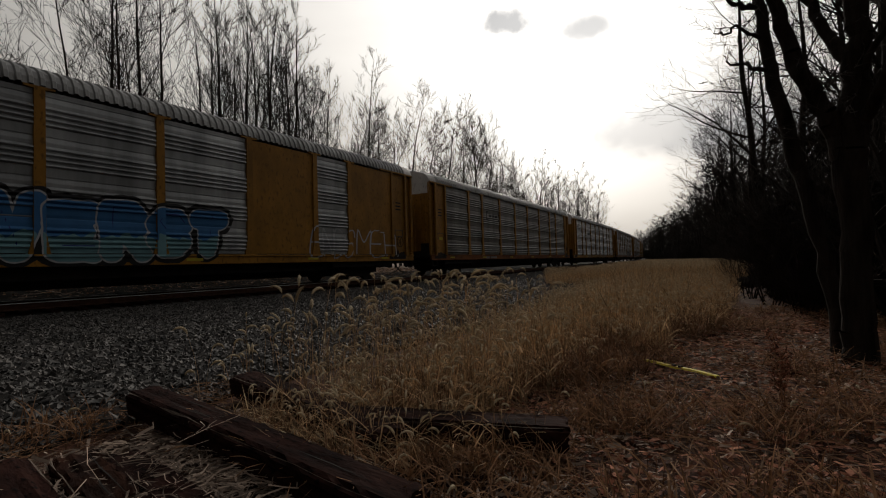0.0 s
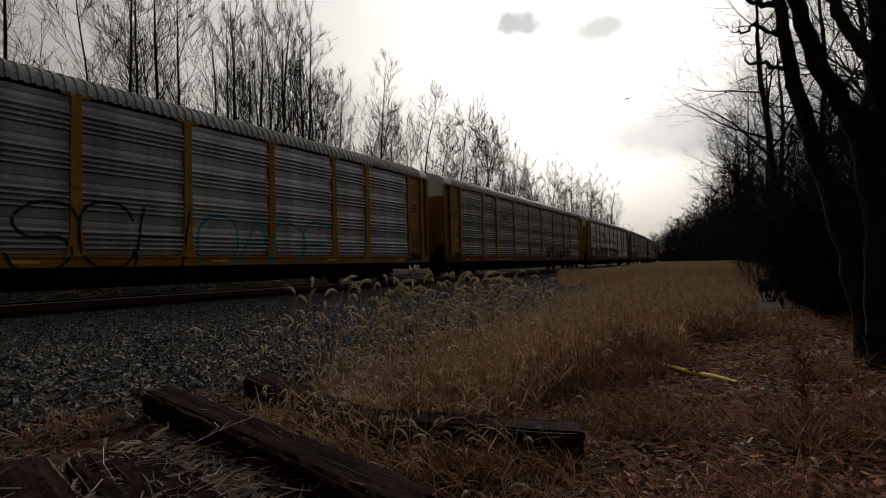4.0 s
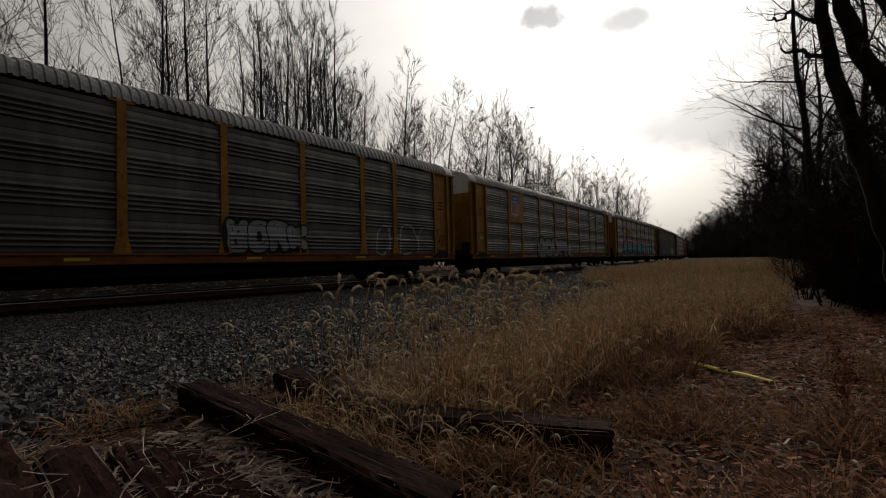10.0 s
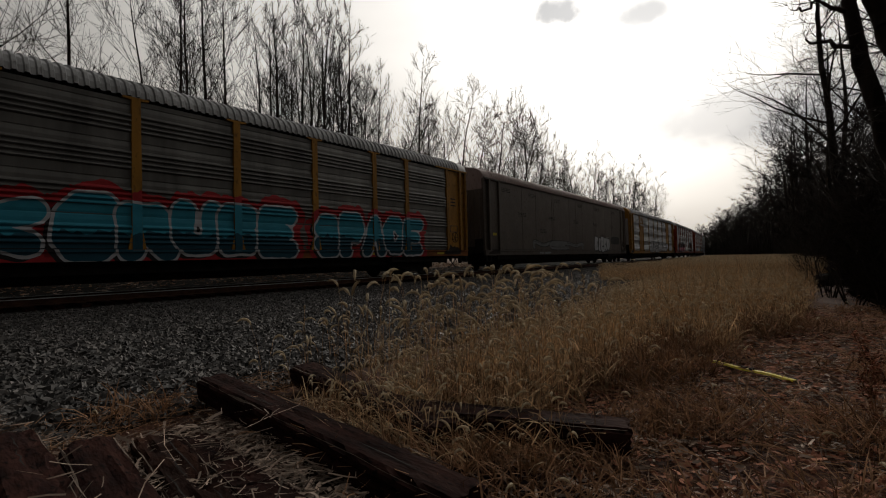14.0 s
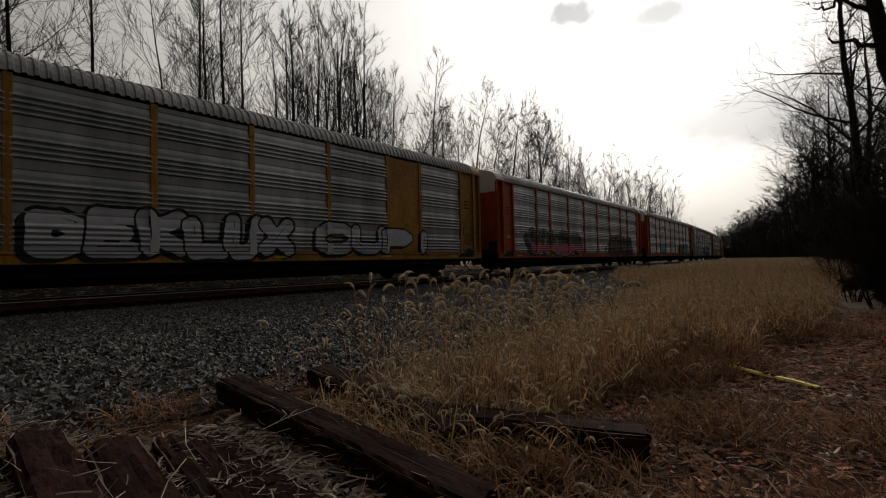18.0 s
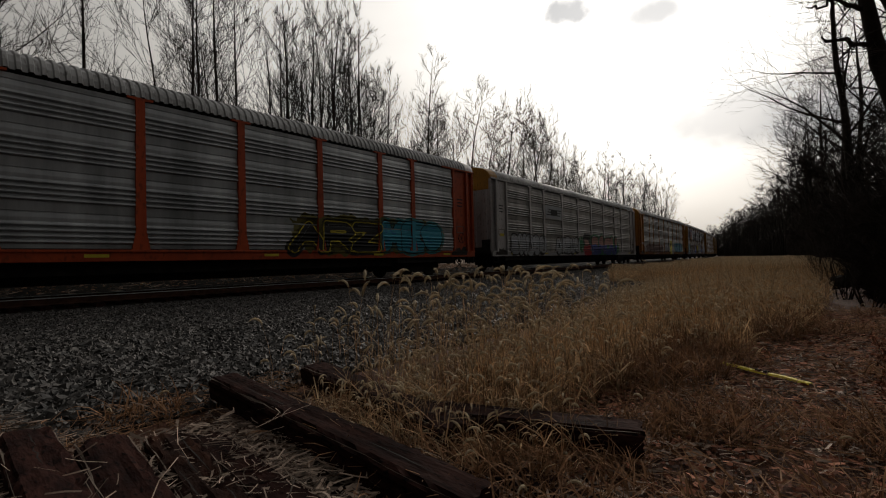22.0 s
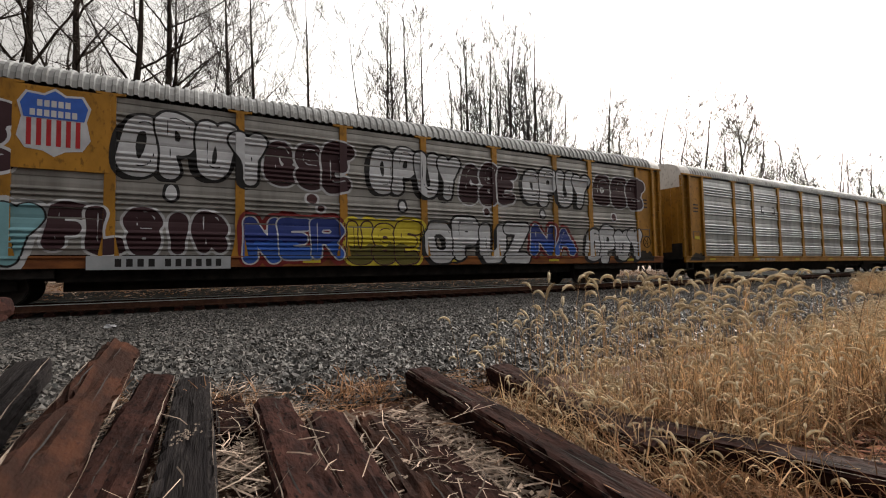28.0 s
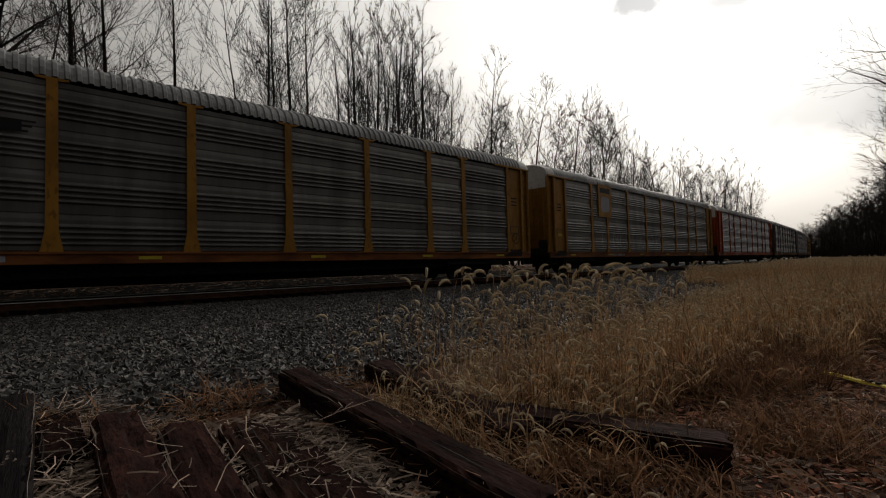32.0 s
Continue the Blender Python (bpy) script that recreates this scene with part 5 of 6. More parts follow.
step_me = boxes("corner_step", (-0.22, 0.22, -0.06, 0.06, 0.52, 0.55), (-0.24, -0.21, -0.05, 0.05, 0.52, 0.86), (0.21, 0.24, -0.05, 0.05, 0.52, 0.86))
coupler_me = boxes("coupler", (13.3, 13.9, -0.09, 0.09, 0.76, 0.94), (13.86, 14.24, -0.17, 0.15, 0.72, 0.99), bevel=0.02)
v, f = tubes([(13.5, -0.35, 0.72, 13.7, -0.42, 0.45, 0.025, 0.025), (13.7, -0.42, 0.45, 13.95, -0.40, 0.30, 0.025, 0.025), (13.95, -0.40, 0.30, 14.28, -0.36, 0.27, 0.025, 0.03)], 6)
hose_me = from_arrays("air_hose", v, f)


def brake_wheel_mesh():
    segs = [(0.24 * math.cos(a), 0, 0.24 * math.sin(a), 0.24 * math.cos(a + 0.4), 0, 0.24 * math.sin(a + 0.4), 0.014, 0.014) for a in [0.3927 * i for i in range(16)]]
    segs += [(0, 0, 0, 0.24 * math.cos(a), 0, 0.24 * math.sin(a), 0.012, 0.012) for a in [1.2566 * i for i in range(5)]]
    v, f = tubes(segs, 5)
    return from_arrays("brake_wheel", v, f)


brake_wheel_me = brake_wheel_mesh()


def frame_side_mesh():
    out = [(-1.18, 0.55), (-0.95, 0.62), (-0.55, 0.60), (-0.30, 0.80), (0.30, 0.80), (0.55, 0.60), (0.95, 0.62), (1.18, 0.55), (1.16, 0.36), (0.80, 0.33), (0.42, 0.20), (-0.42, 0.20), (-0.80, 0.33), (-1.16, 0.36)]
    return slab("side_frame", out, -0.07, 0.07)


frame_side_me = frame_side_mesh()
bolster_me = boxes("bolster", (-0.22, 0.22, -1.0, 1.0, 0.42, 0.68), bevel=0.03)
cap_ring_me = boxes("axle_box", (-0.13, 0.13, -0.06, 0.06, 0.30, 0.56), bevel=0.03)


def wheelset_mesh():
    bm = bmesh.new()
    turn = Matrix.Rotation(radians(90), 4, "X")
    for y in (-0.755, 0.755):
        bmesh.ops.create_cone(bm, cap_ends=True, segments=24, radius1=0.42, radius2=0.42, depth=0.12, matrix=Matrix.Translation((0, y, 0)) @ turn)
        bmesh.ops.create_cone(bm, cap_ends=True, segments=24, radius1=0.45, radius2=0.45, depth=0.03, matrix=Matrix.Translation((0, y * 0.92, 0)) @ turn)
        for k in range(6):
            a = k * math.pi / 3
            box_bm(bm, 0.2 * math.cos(a) - 0.03, 0.2 * math.cos(a) + 0.03, y + (0.06 if y > 0 else -0.075), y + (0.075 if y > 0 else -0.06), 0.2 * math.sin(a) - 0.03, 0.2 * math.sin(a) + 0.03)
    bmesh.ops.create_cone(bm, cap_ends=True, segments=12, radius1=0.085, radius2=0.085, depth=2.05, matrix=turn)
    return from_bm("wheelset", bm)


wheelset_me = wheelset_mesh()
wheelsets = []
SPUN = 72     # how many wheelsets, from the front, come near enough for their rolling to show

STROKES = {"A": "00 24 40,12 32", "B": "00 04 34 33 22 02,22 31 30 00", "C": "43 34 14 03 01 10 30 41", "D": "00 04 24 43 41 20 00", "E": "40 00 04 44,02 32", "F": "00 04 44,02 32",
           "G": "43 34 14 03 01 10 30 41 42 22", "H": "00 04,40 44,02 42", "I": "20 24", "J": "34 31 20 10 01", "K": "00 04,44 02 40", "L": "04 00 40", "M": "00 04 22 44 40", "N": "00 04 40 44",
           "O": "14 34 43 41 30 10 01 03 14", "P": "00 04 34 43 32 02", "R": "00 04 34 43 32 02,22 40", "S": "43 34 14 03 12 32 41 30 10 01", "T": "20 24,04 44", "U": "04 01 10 30 41 44",
           "V": "04 20 44", "W": "04 10 23 30 44", "X": "00 44,04 40", "Y": "20 22 04,22 44", "Z": "04 44 00 40"}


POST_W = 0.108


def panel_rows():
    """Heights at which the ribbed side bends, with steps of at most 9 cm between them."""
    rows = [0.80, 0.84, 0.92, 1.0, 1.068, 1.07, 1.13, 1.131]
    for z, _ in rib_profile():
        if z - rows[-1] > 0.021:
            rows += [rows[-1] + (z - rows[-1]) * (k + 1) / math.ceil((z - rows[-1]) / 0.09) for k in range(math.ceil((z - rows[-1]) / 0.09))]
    return np.array(rows)


ROWS_Z = panel_rows()
RIB_Z, RIB_Y = np.array(rib_profile()).T


def side_face(car_style, X, Z):
    """How far the painted side stands out from the panels' plane."""
    flat_x = np.zeros(X.shape, bool)
    for i in car_style.get("solid", ()):
        flat_x |= (X > BAYS[i][0]) & (X < BAYS[i][1])
    y = np.where(flat_x | bool(car_style.get("smooth")), 0.014, np.interp(Z, RIB_Z, RIB_Y))
    y = np.where(np.abs(X) > 11.9, -0.018, y)
    y = np.where(Z < 1.131, 0.052, y)
    y = np.where((Z > 1.069) & (Z < 1.131), 0.087, y)
    out = np.zeros(X.shape, bool)
    if not car_style.get("smooth"):
        for p in POSTS:
            out |= np.abs(X - p) < POST_W + 0.006
    for p in (-11.84, 11.84, -12.9, 12.9):
        out |= np.abs(X - p) < 0.079
    return np.where(out & (Z > 1.1), np.where(np.abs(X) > 11.5, 0.077, 0.052 if car_style.get("thin") else 0.067), y)


def smooth_line(pts):
    """Rounds a stroke through its points."""
    if len(pts) < 3:
        return pts
    out = []
    for i in range(len(pts) - 1):
        p0, p1, p2, p3 = pts[max(i - 1, 0)], pts[i], pts[i + 1], pts[min(i + 2, len(pts) - 1)]
        if pts[0] == pts[-1]:
            p0, p3 = pts[i - 1 if i else -2], pts[i + 2 if i + 2 < len(pts) else 1]
        for q in range(4):
            t = q / 4
            out.append(tuple(0.5 * (2 * b + (c - a) * t + (2 * a - 5 * b + 4 * c - d) * t * t + (3 * b - a - 3 * c + d) * t ** 3) for a, b, c, d in zip(p0, p1, p2, p3)))
    return out + [pts[-1]]


def letter_lines(ch, x0, x1, z0, z1, skew, round_off=True):
    cz = (z0 + z1) / 2
    lines = []
    for stroke in STROKES[ch].split(","):
        pts = []
        for q in stroke.split():
            z = z0 + (z1 - z0) * int(q[1]) / 4
            pts.append((x0 + (x1 - x0) * int(q[0]) / 4 + skew * (z - cz), z))
        lines.append(smooth_line(pts) if round_off else pts)
    return lines


def distance(lines, X, Z):
    """Distance of every grid point from a set of polylines."""
    best = np.full(X.shape, 9.0)
    for pts in lines:
        for (ax, az), (bx, bz) in zip(pts[:-1], pts[1:]):
            dx, dz = bx - ax, bz - az
            t = np.clip(((X - ax) * dx + (Z - az) * dz) / max(dx * dx + dz * dz, 1e-9), 0, 1)
            best = np.minimum(best, np.hypot(X - ax - t * dx, Z - az - t * dz))
    return best


class Side:
    """A grid over a stretch of a wagon's side, on which paint is laid coat over coat."""

    def __init__(self, car, k, x0, x1, z0, z1, step=0.05):
        self.car = car
        xs = set(np.round(np.arange(x0, x1 + step, step), 3).tolist())
        for p in POSTS:
            if x0 < p < x1:
                xs |= {p - POST_W - 0.007, p - POST_W - 0.005, p + POST_W + 0.005, p + POST_W + 0.007}
        zs = ROWS_Z[(ROWS_Z > z0) & (ROWS_Z < z1)]
        self.X, self.Z = np.meshgrid(sorted(xs), zs)
        self.Y = side_face(STYLE.get(k, {}), self.X, self.Z)
        self.coats = 0

    def wobble(self, seed, scale=2.0):
        rng = np.random.default_rng(seed)
        w = np.zeros(self.X.shape)
        for k in range(7):
            a, b, c = rng.uniform(-1, 1, 3)
            f = scale * (1 + k * 0.9)
            w += np.sin(self.X * f * (0.6 + abs(a)) + self.Z * f * b * 1.4 + 6.28 * c) / (1 + k * 0.7)
        return w / 2.6

    def coat(self, inside, paint_name, label):
        """Lays paint wherever inside is below zero, its rim cut along the zero line."""
        self.coats += 1
        if inside.shape[0] < 2 or not (inside < 0).any():
            return
        lift = -FACE - self.Y - 0.004 - 0.0011 * self.coats
        h, w = inside.shape
        node = np.stack([self.X, lift, self.Z], -1).reshape(-1, 3)
        val = inside.reshape(-1)
        i = (np.arange(w - 1)[None] + w * np.arange(h - 1)[:, None]).reshape(-1)
        cell = np.stack([i, i + 1, i + w + 1, i + w], 1)
        count = (val[cell] < 0).sum(1)
        faces = cell[count == 4].tolist()
        extra, made = [], {}
        for c in cell[(count > 0) & (count < 4)].tolist():
            poly = []
            for a, b in zip(c, c[1:] + c[:1]):
                va, vb = val[a], val[b]
                if va < 0:
                    poly.append(a)
                if (va < 0) != (vb < 0):
                    key = (min(a, b), max(a, b))
                    if key not in made:
                        t = va / (va - vb)
                        made[key] = len(node) + len(extra)
                        extra.append(node[a] * (1 - t) + node[b] * t)
                    poly.append(made[key])
            if len(poly) > 2:
                faces.append(poly)
        full = np.concatenate([node, np.array(extra).reshape(-1, 3)])
        used = np.unique(np.concatenate([np.array(q) for q in faces])) if faces else []
        if not len(used):
            return
        back = np.zeros(len(full), int)
        back[used] = np.arange(len(used))
        put("graffiti", from_arrays("graffiti", full[used], [[int(back[j]) for j in q] for q in faces]), SPRAY[paint_name], self.car, label=label)

    def blob(self, x0, x1, z0, z1, seed, rag=0.1):
        qx, qz = (self.X - (x0 + x1) / 2) / ((x1 - x0) / 2), (self.Z - (z0 + z1) / 2) / ((z1 - z0) / 2)
        return ((np.abs(qx) ** 4 + np.abs(qz) ** 4) ** 0.25 - 1) * (z1 - z0) / 2 + rag * self.wobble(seed, 3.0)


# look of a piece: outline, halo, shadow, the colour of the lower half, lines inside, rounded letters, stroke width
LOOK = {
    "white": dict(outline="black", shadow="black", line="black", wide=1.06, rim=0.012),
    "silver": dict(outline="black", shadow="black", line="black"),
    "ice": dict(outline="black", halo="white", line="black", wide=1.2),
    "plum": dict(outline="white", line="white", wide=1.12, rim=0.022),
    "navy": dict(outline="white", halo="blood", lower="blue", line="white", square=True, wide=0.8),
    "gold": dict(outline="maroon", halo="gold", lower="olive", line="maroon"),
    "black": dict(outline="silver", line="grey", wide=0.95),
    "blue": dict(outline="black", halo="silver", lower="navy", line="sky"),
    "cyan": dict(outline="white", shadow="black", lower="deep", cloud="red", square=True, wide=0.92, rim=0.035),
    "grey": dict(outline="black", line="black"),
    "azure": dict(outline="white", halo="black", lower="ice", line="navy", square=True),
    "green": dict(outline="black", halo="green", line="black"),
    "sky": dict(outline="black", halo="teal", line="blue"),
}
PIECE = {"WAGR": dict(outline="silver", halo="black", lower="pink", line="sky", square=True), "JEDNG": dict(outline="flesh", halo="black", square=True, wide=0.72), "EAOU": dict(outline="black", halo="green", upper="flesh", line="navy"),
         "OPUZ": dict(outline="black", shadow="black", square=True, wide=0.85), "GOOFN": dict(outline="black", halo="green", line="green", wide=0.85), "STASHR": dict(outline="silver", square=True, wide=0.9),
         "CUPI": dict(outline="black", shadow="black", square=True, wide=0.85, rim=0.02), "DEKLUX": dict(outline="black", shadow="black", square=True, wide=0.85), "ARZ": dict(outline="gold", halo="black", square=True, wide=0.75), "CHEY": dict(outline="black", square=True)}


def lettering(car, k, word, x0, x1, z0, z1, fill, edge, seed):
    """A sprayed word: cloud, shadow and halo behind, then letter over letter."""
    rng = random.Random(seed)
    n, h = len(word), z1 - z0
    side = Side(car, k, x0 - 0.5, x1 + 0.5, max(0.80, z0 - 0.3), z1 + 0.4, 0.06 if fill else 0.04)
    X, Z = side.X, side.Z
    if not fill:
        r = min(0.034, 0.045 * h)
        for i, ch in enumerate(word):
            a, b = x0 + (x1 - x0) * i / n, x0 + (x1 - x0) * (i + 0.92) / n
            dz = rng.uniform(-0.06, 0.06) * h
            side.coat(distance(letter_lines(ch, a, b, z0 + 0.05 + dz, z1 - 0.05 + dz, rng.uniform(-0.1, 0.25)), X, Z) - r, edge, "thin %s sprayed letter" % edge)
        return
    look_of = dict(LOOK.get(fill, LOOK["silver"]), **PIECE.get(word, {}))
    soft = not look_of.get("square")
    fields = []
    for i, ch in enumerate(word):
        a, b = x0 + (x1 - x0) * (i - 0.06) / n, x0 + (x1 - x0) * (i + 1.06) / n
        w = b - a
        r = min(0.235 * w, 0.2 * h) * look_of.get("wide", 1.0) * rng.uniform(0.94, 1.08)
        lo, hi = z0 + h * rng.uniform(0, 0.10) + r, z1 - h * rng.uniform(0, 0.14) - r
        lines = letter_lines(ch, a + r, b - r * 0.9, lo, hi, rng.uniform(-0.10, 0.14), soft)
        swell = 1 + (0.16 if soft else 0.05) * np.sin(2.4 * (Z - z0) / h * 3.14 + i) + (0.05 if soft else 0.10) * side.wobble(seed + i, 4.0)
        fields.append((ch, distance(lines, X, Z) - r * swell, r, lines))
    union = np.minimum.reduce([f[1] for f in fields])
    if look_of.get("cloud"):
        side.coat(union - 0.26 - 0.16 * side.wobble(seed + 40, 2.4) + 0.06 * side.wobble(seed + 41, 11.0), look_of["cloud"], "cloud of %s spray paint behind lettering" % look_of["cloud"])
    if look_of.get("halo"):
        side.coat(np.maximum(union - 0.12 - 0.05 * side.wobble(seed + 50, 3.0), -union - 0.12), look_of["halo"], "%s rim of a sprayed word" % look_of["halo"])
    if look_of.get("shadow"):
        sh = np.minimum.reduce([distance([[(px - dx, pz - dx * 0.7) for px, pz in q] for q in f[3]], X, Z) - f[2] for f in fields for dx in (0.06, 0.13)])
        side.coat(np.maximum(np.minimum(sh, union - 0.05), -union - 0.12), look_of["shadow"], "black sprayed shadow of the letters")
    for i, (ch, f, r, lines) in enumerate(fields):
        side.coat(np.maximum(f - 0.012 - look_of.get("rim", 0), -f - 0.11), look_of.get("outline", "black"), "%s outline of a sprayed letter" % look_of.get("outline", "black"))
        side.coat(f + 0.028, fill, "sprayed letter %s in %s paint" % (ch, fill))
        mid = (z0 + z1) / 2 + 0.08 * h * side.wobble(seed + 60 + i, 5.0)
        if look_of.get("lower"):
            side.coat(np.maximum(f + 0.03, Z - mid + 0.06 * h), look_of["lower"], "%s lower half of a sprayed letter" % look_of["lower"])
        if look_of.get("upper"):
            side.coat(np.maximum(f + 0.03, mid - Z), look_of["upper"], "%s upper half of a sprayed letter" % ("pale pink" if look_of["upper"] == "flesh" else look_of["upper"]))
        if look_of.get("line"):
            bent = [[(px + 0.22 * r, pz + 0.3 * r) for px, pz in q[: max(2, int(len(q) * 0.62))]] for q in lines[:1]]
            side.coat(np.maximum(distance(bent, X, Z) - 0.016, f + 0.05), look_of["line"], "thin %s line inside a sprayed letter" % look_of["line"])


def rect(name, x0, x1, z0, z1, y):
    return from_arrays(name, [(x0, y, z0), (x1, y, z0), (x1, y, z1), (x0, y, z1)], [(0, 1, 2, 3)])


def blob(x0, x1, z0, z1, y, seed):
    """A ragged cloud of paint behind lettering."""
    rng = np.random.default_rng(seed)
    n = 40
    ph = rng.uniform(0, 6.28, 4)
    v = [((x0 + x1) / 2, y, (z0 + z1) / 2)]
    for i in range(n):
        a = 2 * math.pi * i / n
        r = 1 + 0.03 * math.sin(5 * a + ph[0]) + 0.02 * math.sin(9 * a + ph[1]) + 0.015 * math.sin(14 * a + ph[2])
        ca, sa = math.cos(a), math.sin(a)
        k = 1 / (abs(ca) ** 5 + abs(sa) ** 5) ** 0.2
        v.append(((x0 + x1) / 2 + (x1 - x0) / 2 * r * k * ca, y, (z0 + z1) / 2 + (z1 - z0) / 2 * r * k * sa))
    return from_arrays("graffiti", v, [(0, 1 + i, 1 + (i + 1) % n) for i in range(n)])


def graffiti(car, k, word, x0, x1, z0, z1, fill, edge, seed):
    y = -1.642
    if word == "#box":      # railway company's mark: a bracketed box
        z0, z1 = z0 + 0.1, z1 - 0.05
        b = [(x0, x0 + 0.07, z0, z1), (x1 - 0.07, x1, z0, z1), (x0, x0 + 0.3, z1 - 0.07, z1), (x0, x0 + 0.3, z0, z0 + 0.07), (x1 - 0.3, x1, z1 - 0.07, z1), (x1 - 0.3, x1, z0, z0 + 0.07)]
        b += [(x0 + 0.42 + i * (x1 - x0 - 0.7) / 3, x0 + 0.42 + (i + 0.75) * (x1 - x0 - 0.7) / 3, z0 + 0.2, z1 - 0.2) for i in range(3)]
        me = boxes("company_mark", *[(a, c, y - 0.004, y, d, e) for a, c, d, e in b])
        put("company_mark", me, SPRAY["black"], car, label="faded black bracketed company mark")
        return
    if word in ("#bars", "#stripes"):
        h = (z1 - z0) / 5
        if word == "#stripes":
            put("company_mark", rect("company_mark", x0, x1, z0, z1, y), SPRAY["silver"], car, label="pale band behind the company mark")
        b = [(x0 + 0.3 * i * (x1 - x0) / 5, x1 - 0.2 * (4 - i) * (x1 - x0) / 5, y - 0.008, y - 0.004, z0 + h * (i + 0.2), z0 + h * (i + 0.62)) for i in range(1, 4)]
        b.append(((x0 + x1) / 2 - 0.5, (x0 + x1) / 2 + 0.5, y - 0.008, y - 0.004, z0 + 1.4 * h, z0 + 3.4 * h))
        put("company_mark", boxes("company_mark", *b), SPRAY["black"], car, label="dark slanting company mark")
        return
    if word == "#shield":   # company shield, plain shapes
        for dy, g, m in ((0, 1.06, "white"), (-0.004, 1.0, "red")):
            cx, cz, w, h = (x0 + x1) / 2, (z0 + z1) / 2, (x1 - x0) / 2 * g, (z1 - z0) / 2 * g
            o = [(-0.78, 0.86), (-0.3, 0.82), (0, 1), (0.3, 0.82), (0.78, 0.86), (1, 0.52), (0.88, 0.1), (1, -0.45), (0.78, -0.78), (0.3, -0.84), (0, -1), (-0.3, -0.84), (-0.78, -0.78), (-1, -0.45), (-0.88, 0.1), (-1, 0.52)]
            v = [(cx + a * w, y + dy, cz + b * h) for a, b in o]
            put("shield", from_arrays("shield", v, [tuple(range(16))]), SPRAY["white"], car, label="company shield in blue, white and red")
        cx, cz, w, h = (x0 + x1) / 2, (z0 + z1) / 2, (x1 - x0) / 2, (z1 - z0) / 2
        for i in range(6):
            a = -0.84 + 1.68 * i / 6
            put("stripe", rect("stripe", cx + (a + 0.05) * w, cx + (a + 0.19) * w, cz - 0.74 * h, cz + 0.08 * h, y - 0.008), SPRAY["red"], car)
        o = [(-0.78, 0.84), (-0.3, 0.8), (0, 0.97), (0.3, 0.8), (0.78, 0.84), (0.97, 0.52), (0.86, 0.1), (-0.86, 0.1), (-0.97, 0.52)]
        put("shield_field", from_arrays("shield_field", [(cx + a * w, y - 0.012, cz + b * h) for a, b in o], [tuple(range(9))]), SPRAY["blue"], car)
        for zz, count, half in ((0.56, 5, 0.5), (0.26, 7, 0.7)):
            for q in range(count):
                a, b = -half + 2 * half * q / count, -half + 2 * half * (q + 0.74) / count
                put("lettering_bar", rect("lettering_bar", cx + a * w, cx + b * w, cz + (zz - 0.1) * h, cz + (zz + 0.1) * h, y - 0.016), SPRAY["white"], car)
        return
    if word == "#board":
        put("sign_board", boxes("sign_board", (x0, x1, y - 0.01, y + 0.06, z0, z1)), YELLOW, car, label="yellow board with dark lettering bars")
        for i in range(2):
            c = x0 + (x1 - x0) * (0.42 + 0.3 * i)
            put("lettering_bar", boxes("lettering_bar", (c - 0.22, c + 0.22, y - 0.016, y - 0.010, z0 + 0.2, z0 + 0.3), (c - 0.22, c - 0.12, y - 0.016, y - 0.010, z0 + 0.2, z1 - 0.18), (c - 0.22, c + 0.22, y - 0.016, y - 0.010, z1 - 0.28, z1 - 0.18)), SPRAY["black"], car)
        return
    if word == "#cn":
        zt, zb = z1 - 0.05, z0 + 0.42
        b = [(x0 + 0.1, x0 + 0.8, zt - 0.12, zt), (x0 + 0.1, x0 + 0.22, zb, zt), (x0 + 0.1, x0 + 0.8, zb, zb + 0.12), (x0 + 0.95, x0 + 1.07, zb, zt), (x0 + 0.95, x0 + 1.5, zt - 0.12, zt), (x0 + 1.38, x0 + 1.5, zb, zt), (x0 + 1.38, x1 - 0.08, zb, zb + 0.12), (x1 - 0.2, x1 - 0.08, zb, zt)]
        put("company_mark", boxes("company_mark", *[(a, c, y - 0.004, y, d, e) for a, c, d, e in b]), SPRAY["white"], car, label="white looping company mark")
        put("lettering_bar", rect("lettering_bar", x0 + 0.1, x1 - 0.1, z0 + 0.1, z0 + 0.24, y), SPRAY["silver"], car)
        return
    if word == "#plate":
        put("number_panel", rect("number_panel", x0, x1, z0, z1, y - 0.03), SPRAY["silver"], car, label="pale panel with a row of dark bars")
        for i in range(10):
            a = x0 + 0.55 + (x1 - x0 - 0.8) * i / 10 + (0.12 if i > 3 else 0)
            put("lettering_bar", rect("lettering_bar", a, a + 0.13, z0 + 0.07, z1 - 0.07, y - 0.034), SPRAY["black"], car)
        return
    if word in ("#cloud", "#patch", "#figure", "#mask"):
        side = Side(car, k, x0 - 0.4, x1 + 0.4, max(0.80, z0 - 0.3), z1 + 0.3)
        w, h = x1 - x0, z1 - z0
    if word == "#drop":
        side = Side(car, k, x0 - 0.2, x1 + 0.2, z0 - 0.15, z1 + 0.15, 0.04)
        cx, r = (x0 + x1) / 2, (x1 - x0) / 2
        drop = np.hypot(side.X - cx, (side.Z - z0 - r) * np.where(side.Z > z0 + r, r / max(0.05, z1 - z0 - r), 1.0)) - r
        side.coat(drop - 0.045, edge, "%s rim of a sprayed drop" % edge)
        side.coat(drop + 0.02, fill, "sprayed %s drop under the letters" % fill)
        return
    if word == "#cloud":
        side.coat(side.blob(x0, x1, z0, z1, seed, 0.14) + 0.05 * side.wobble(seed + 1, 12.0), fill, "cloud of %s spray paint behind lettering" % fill)
        return
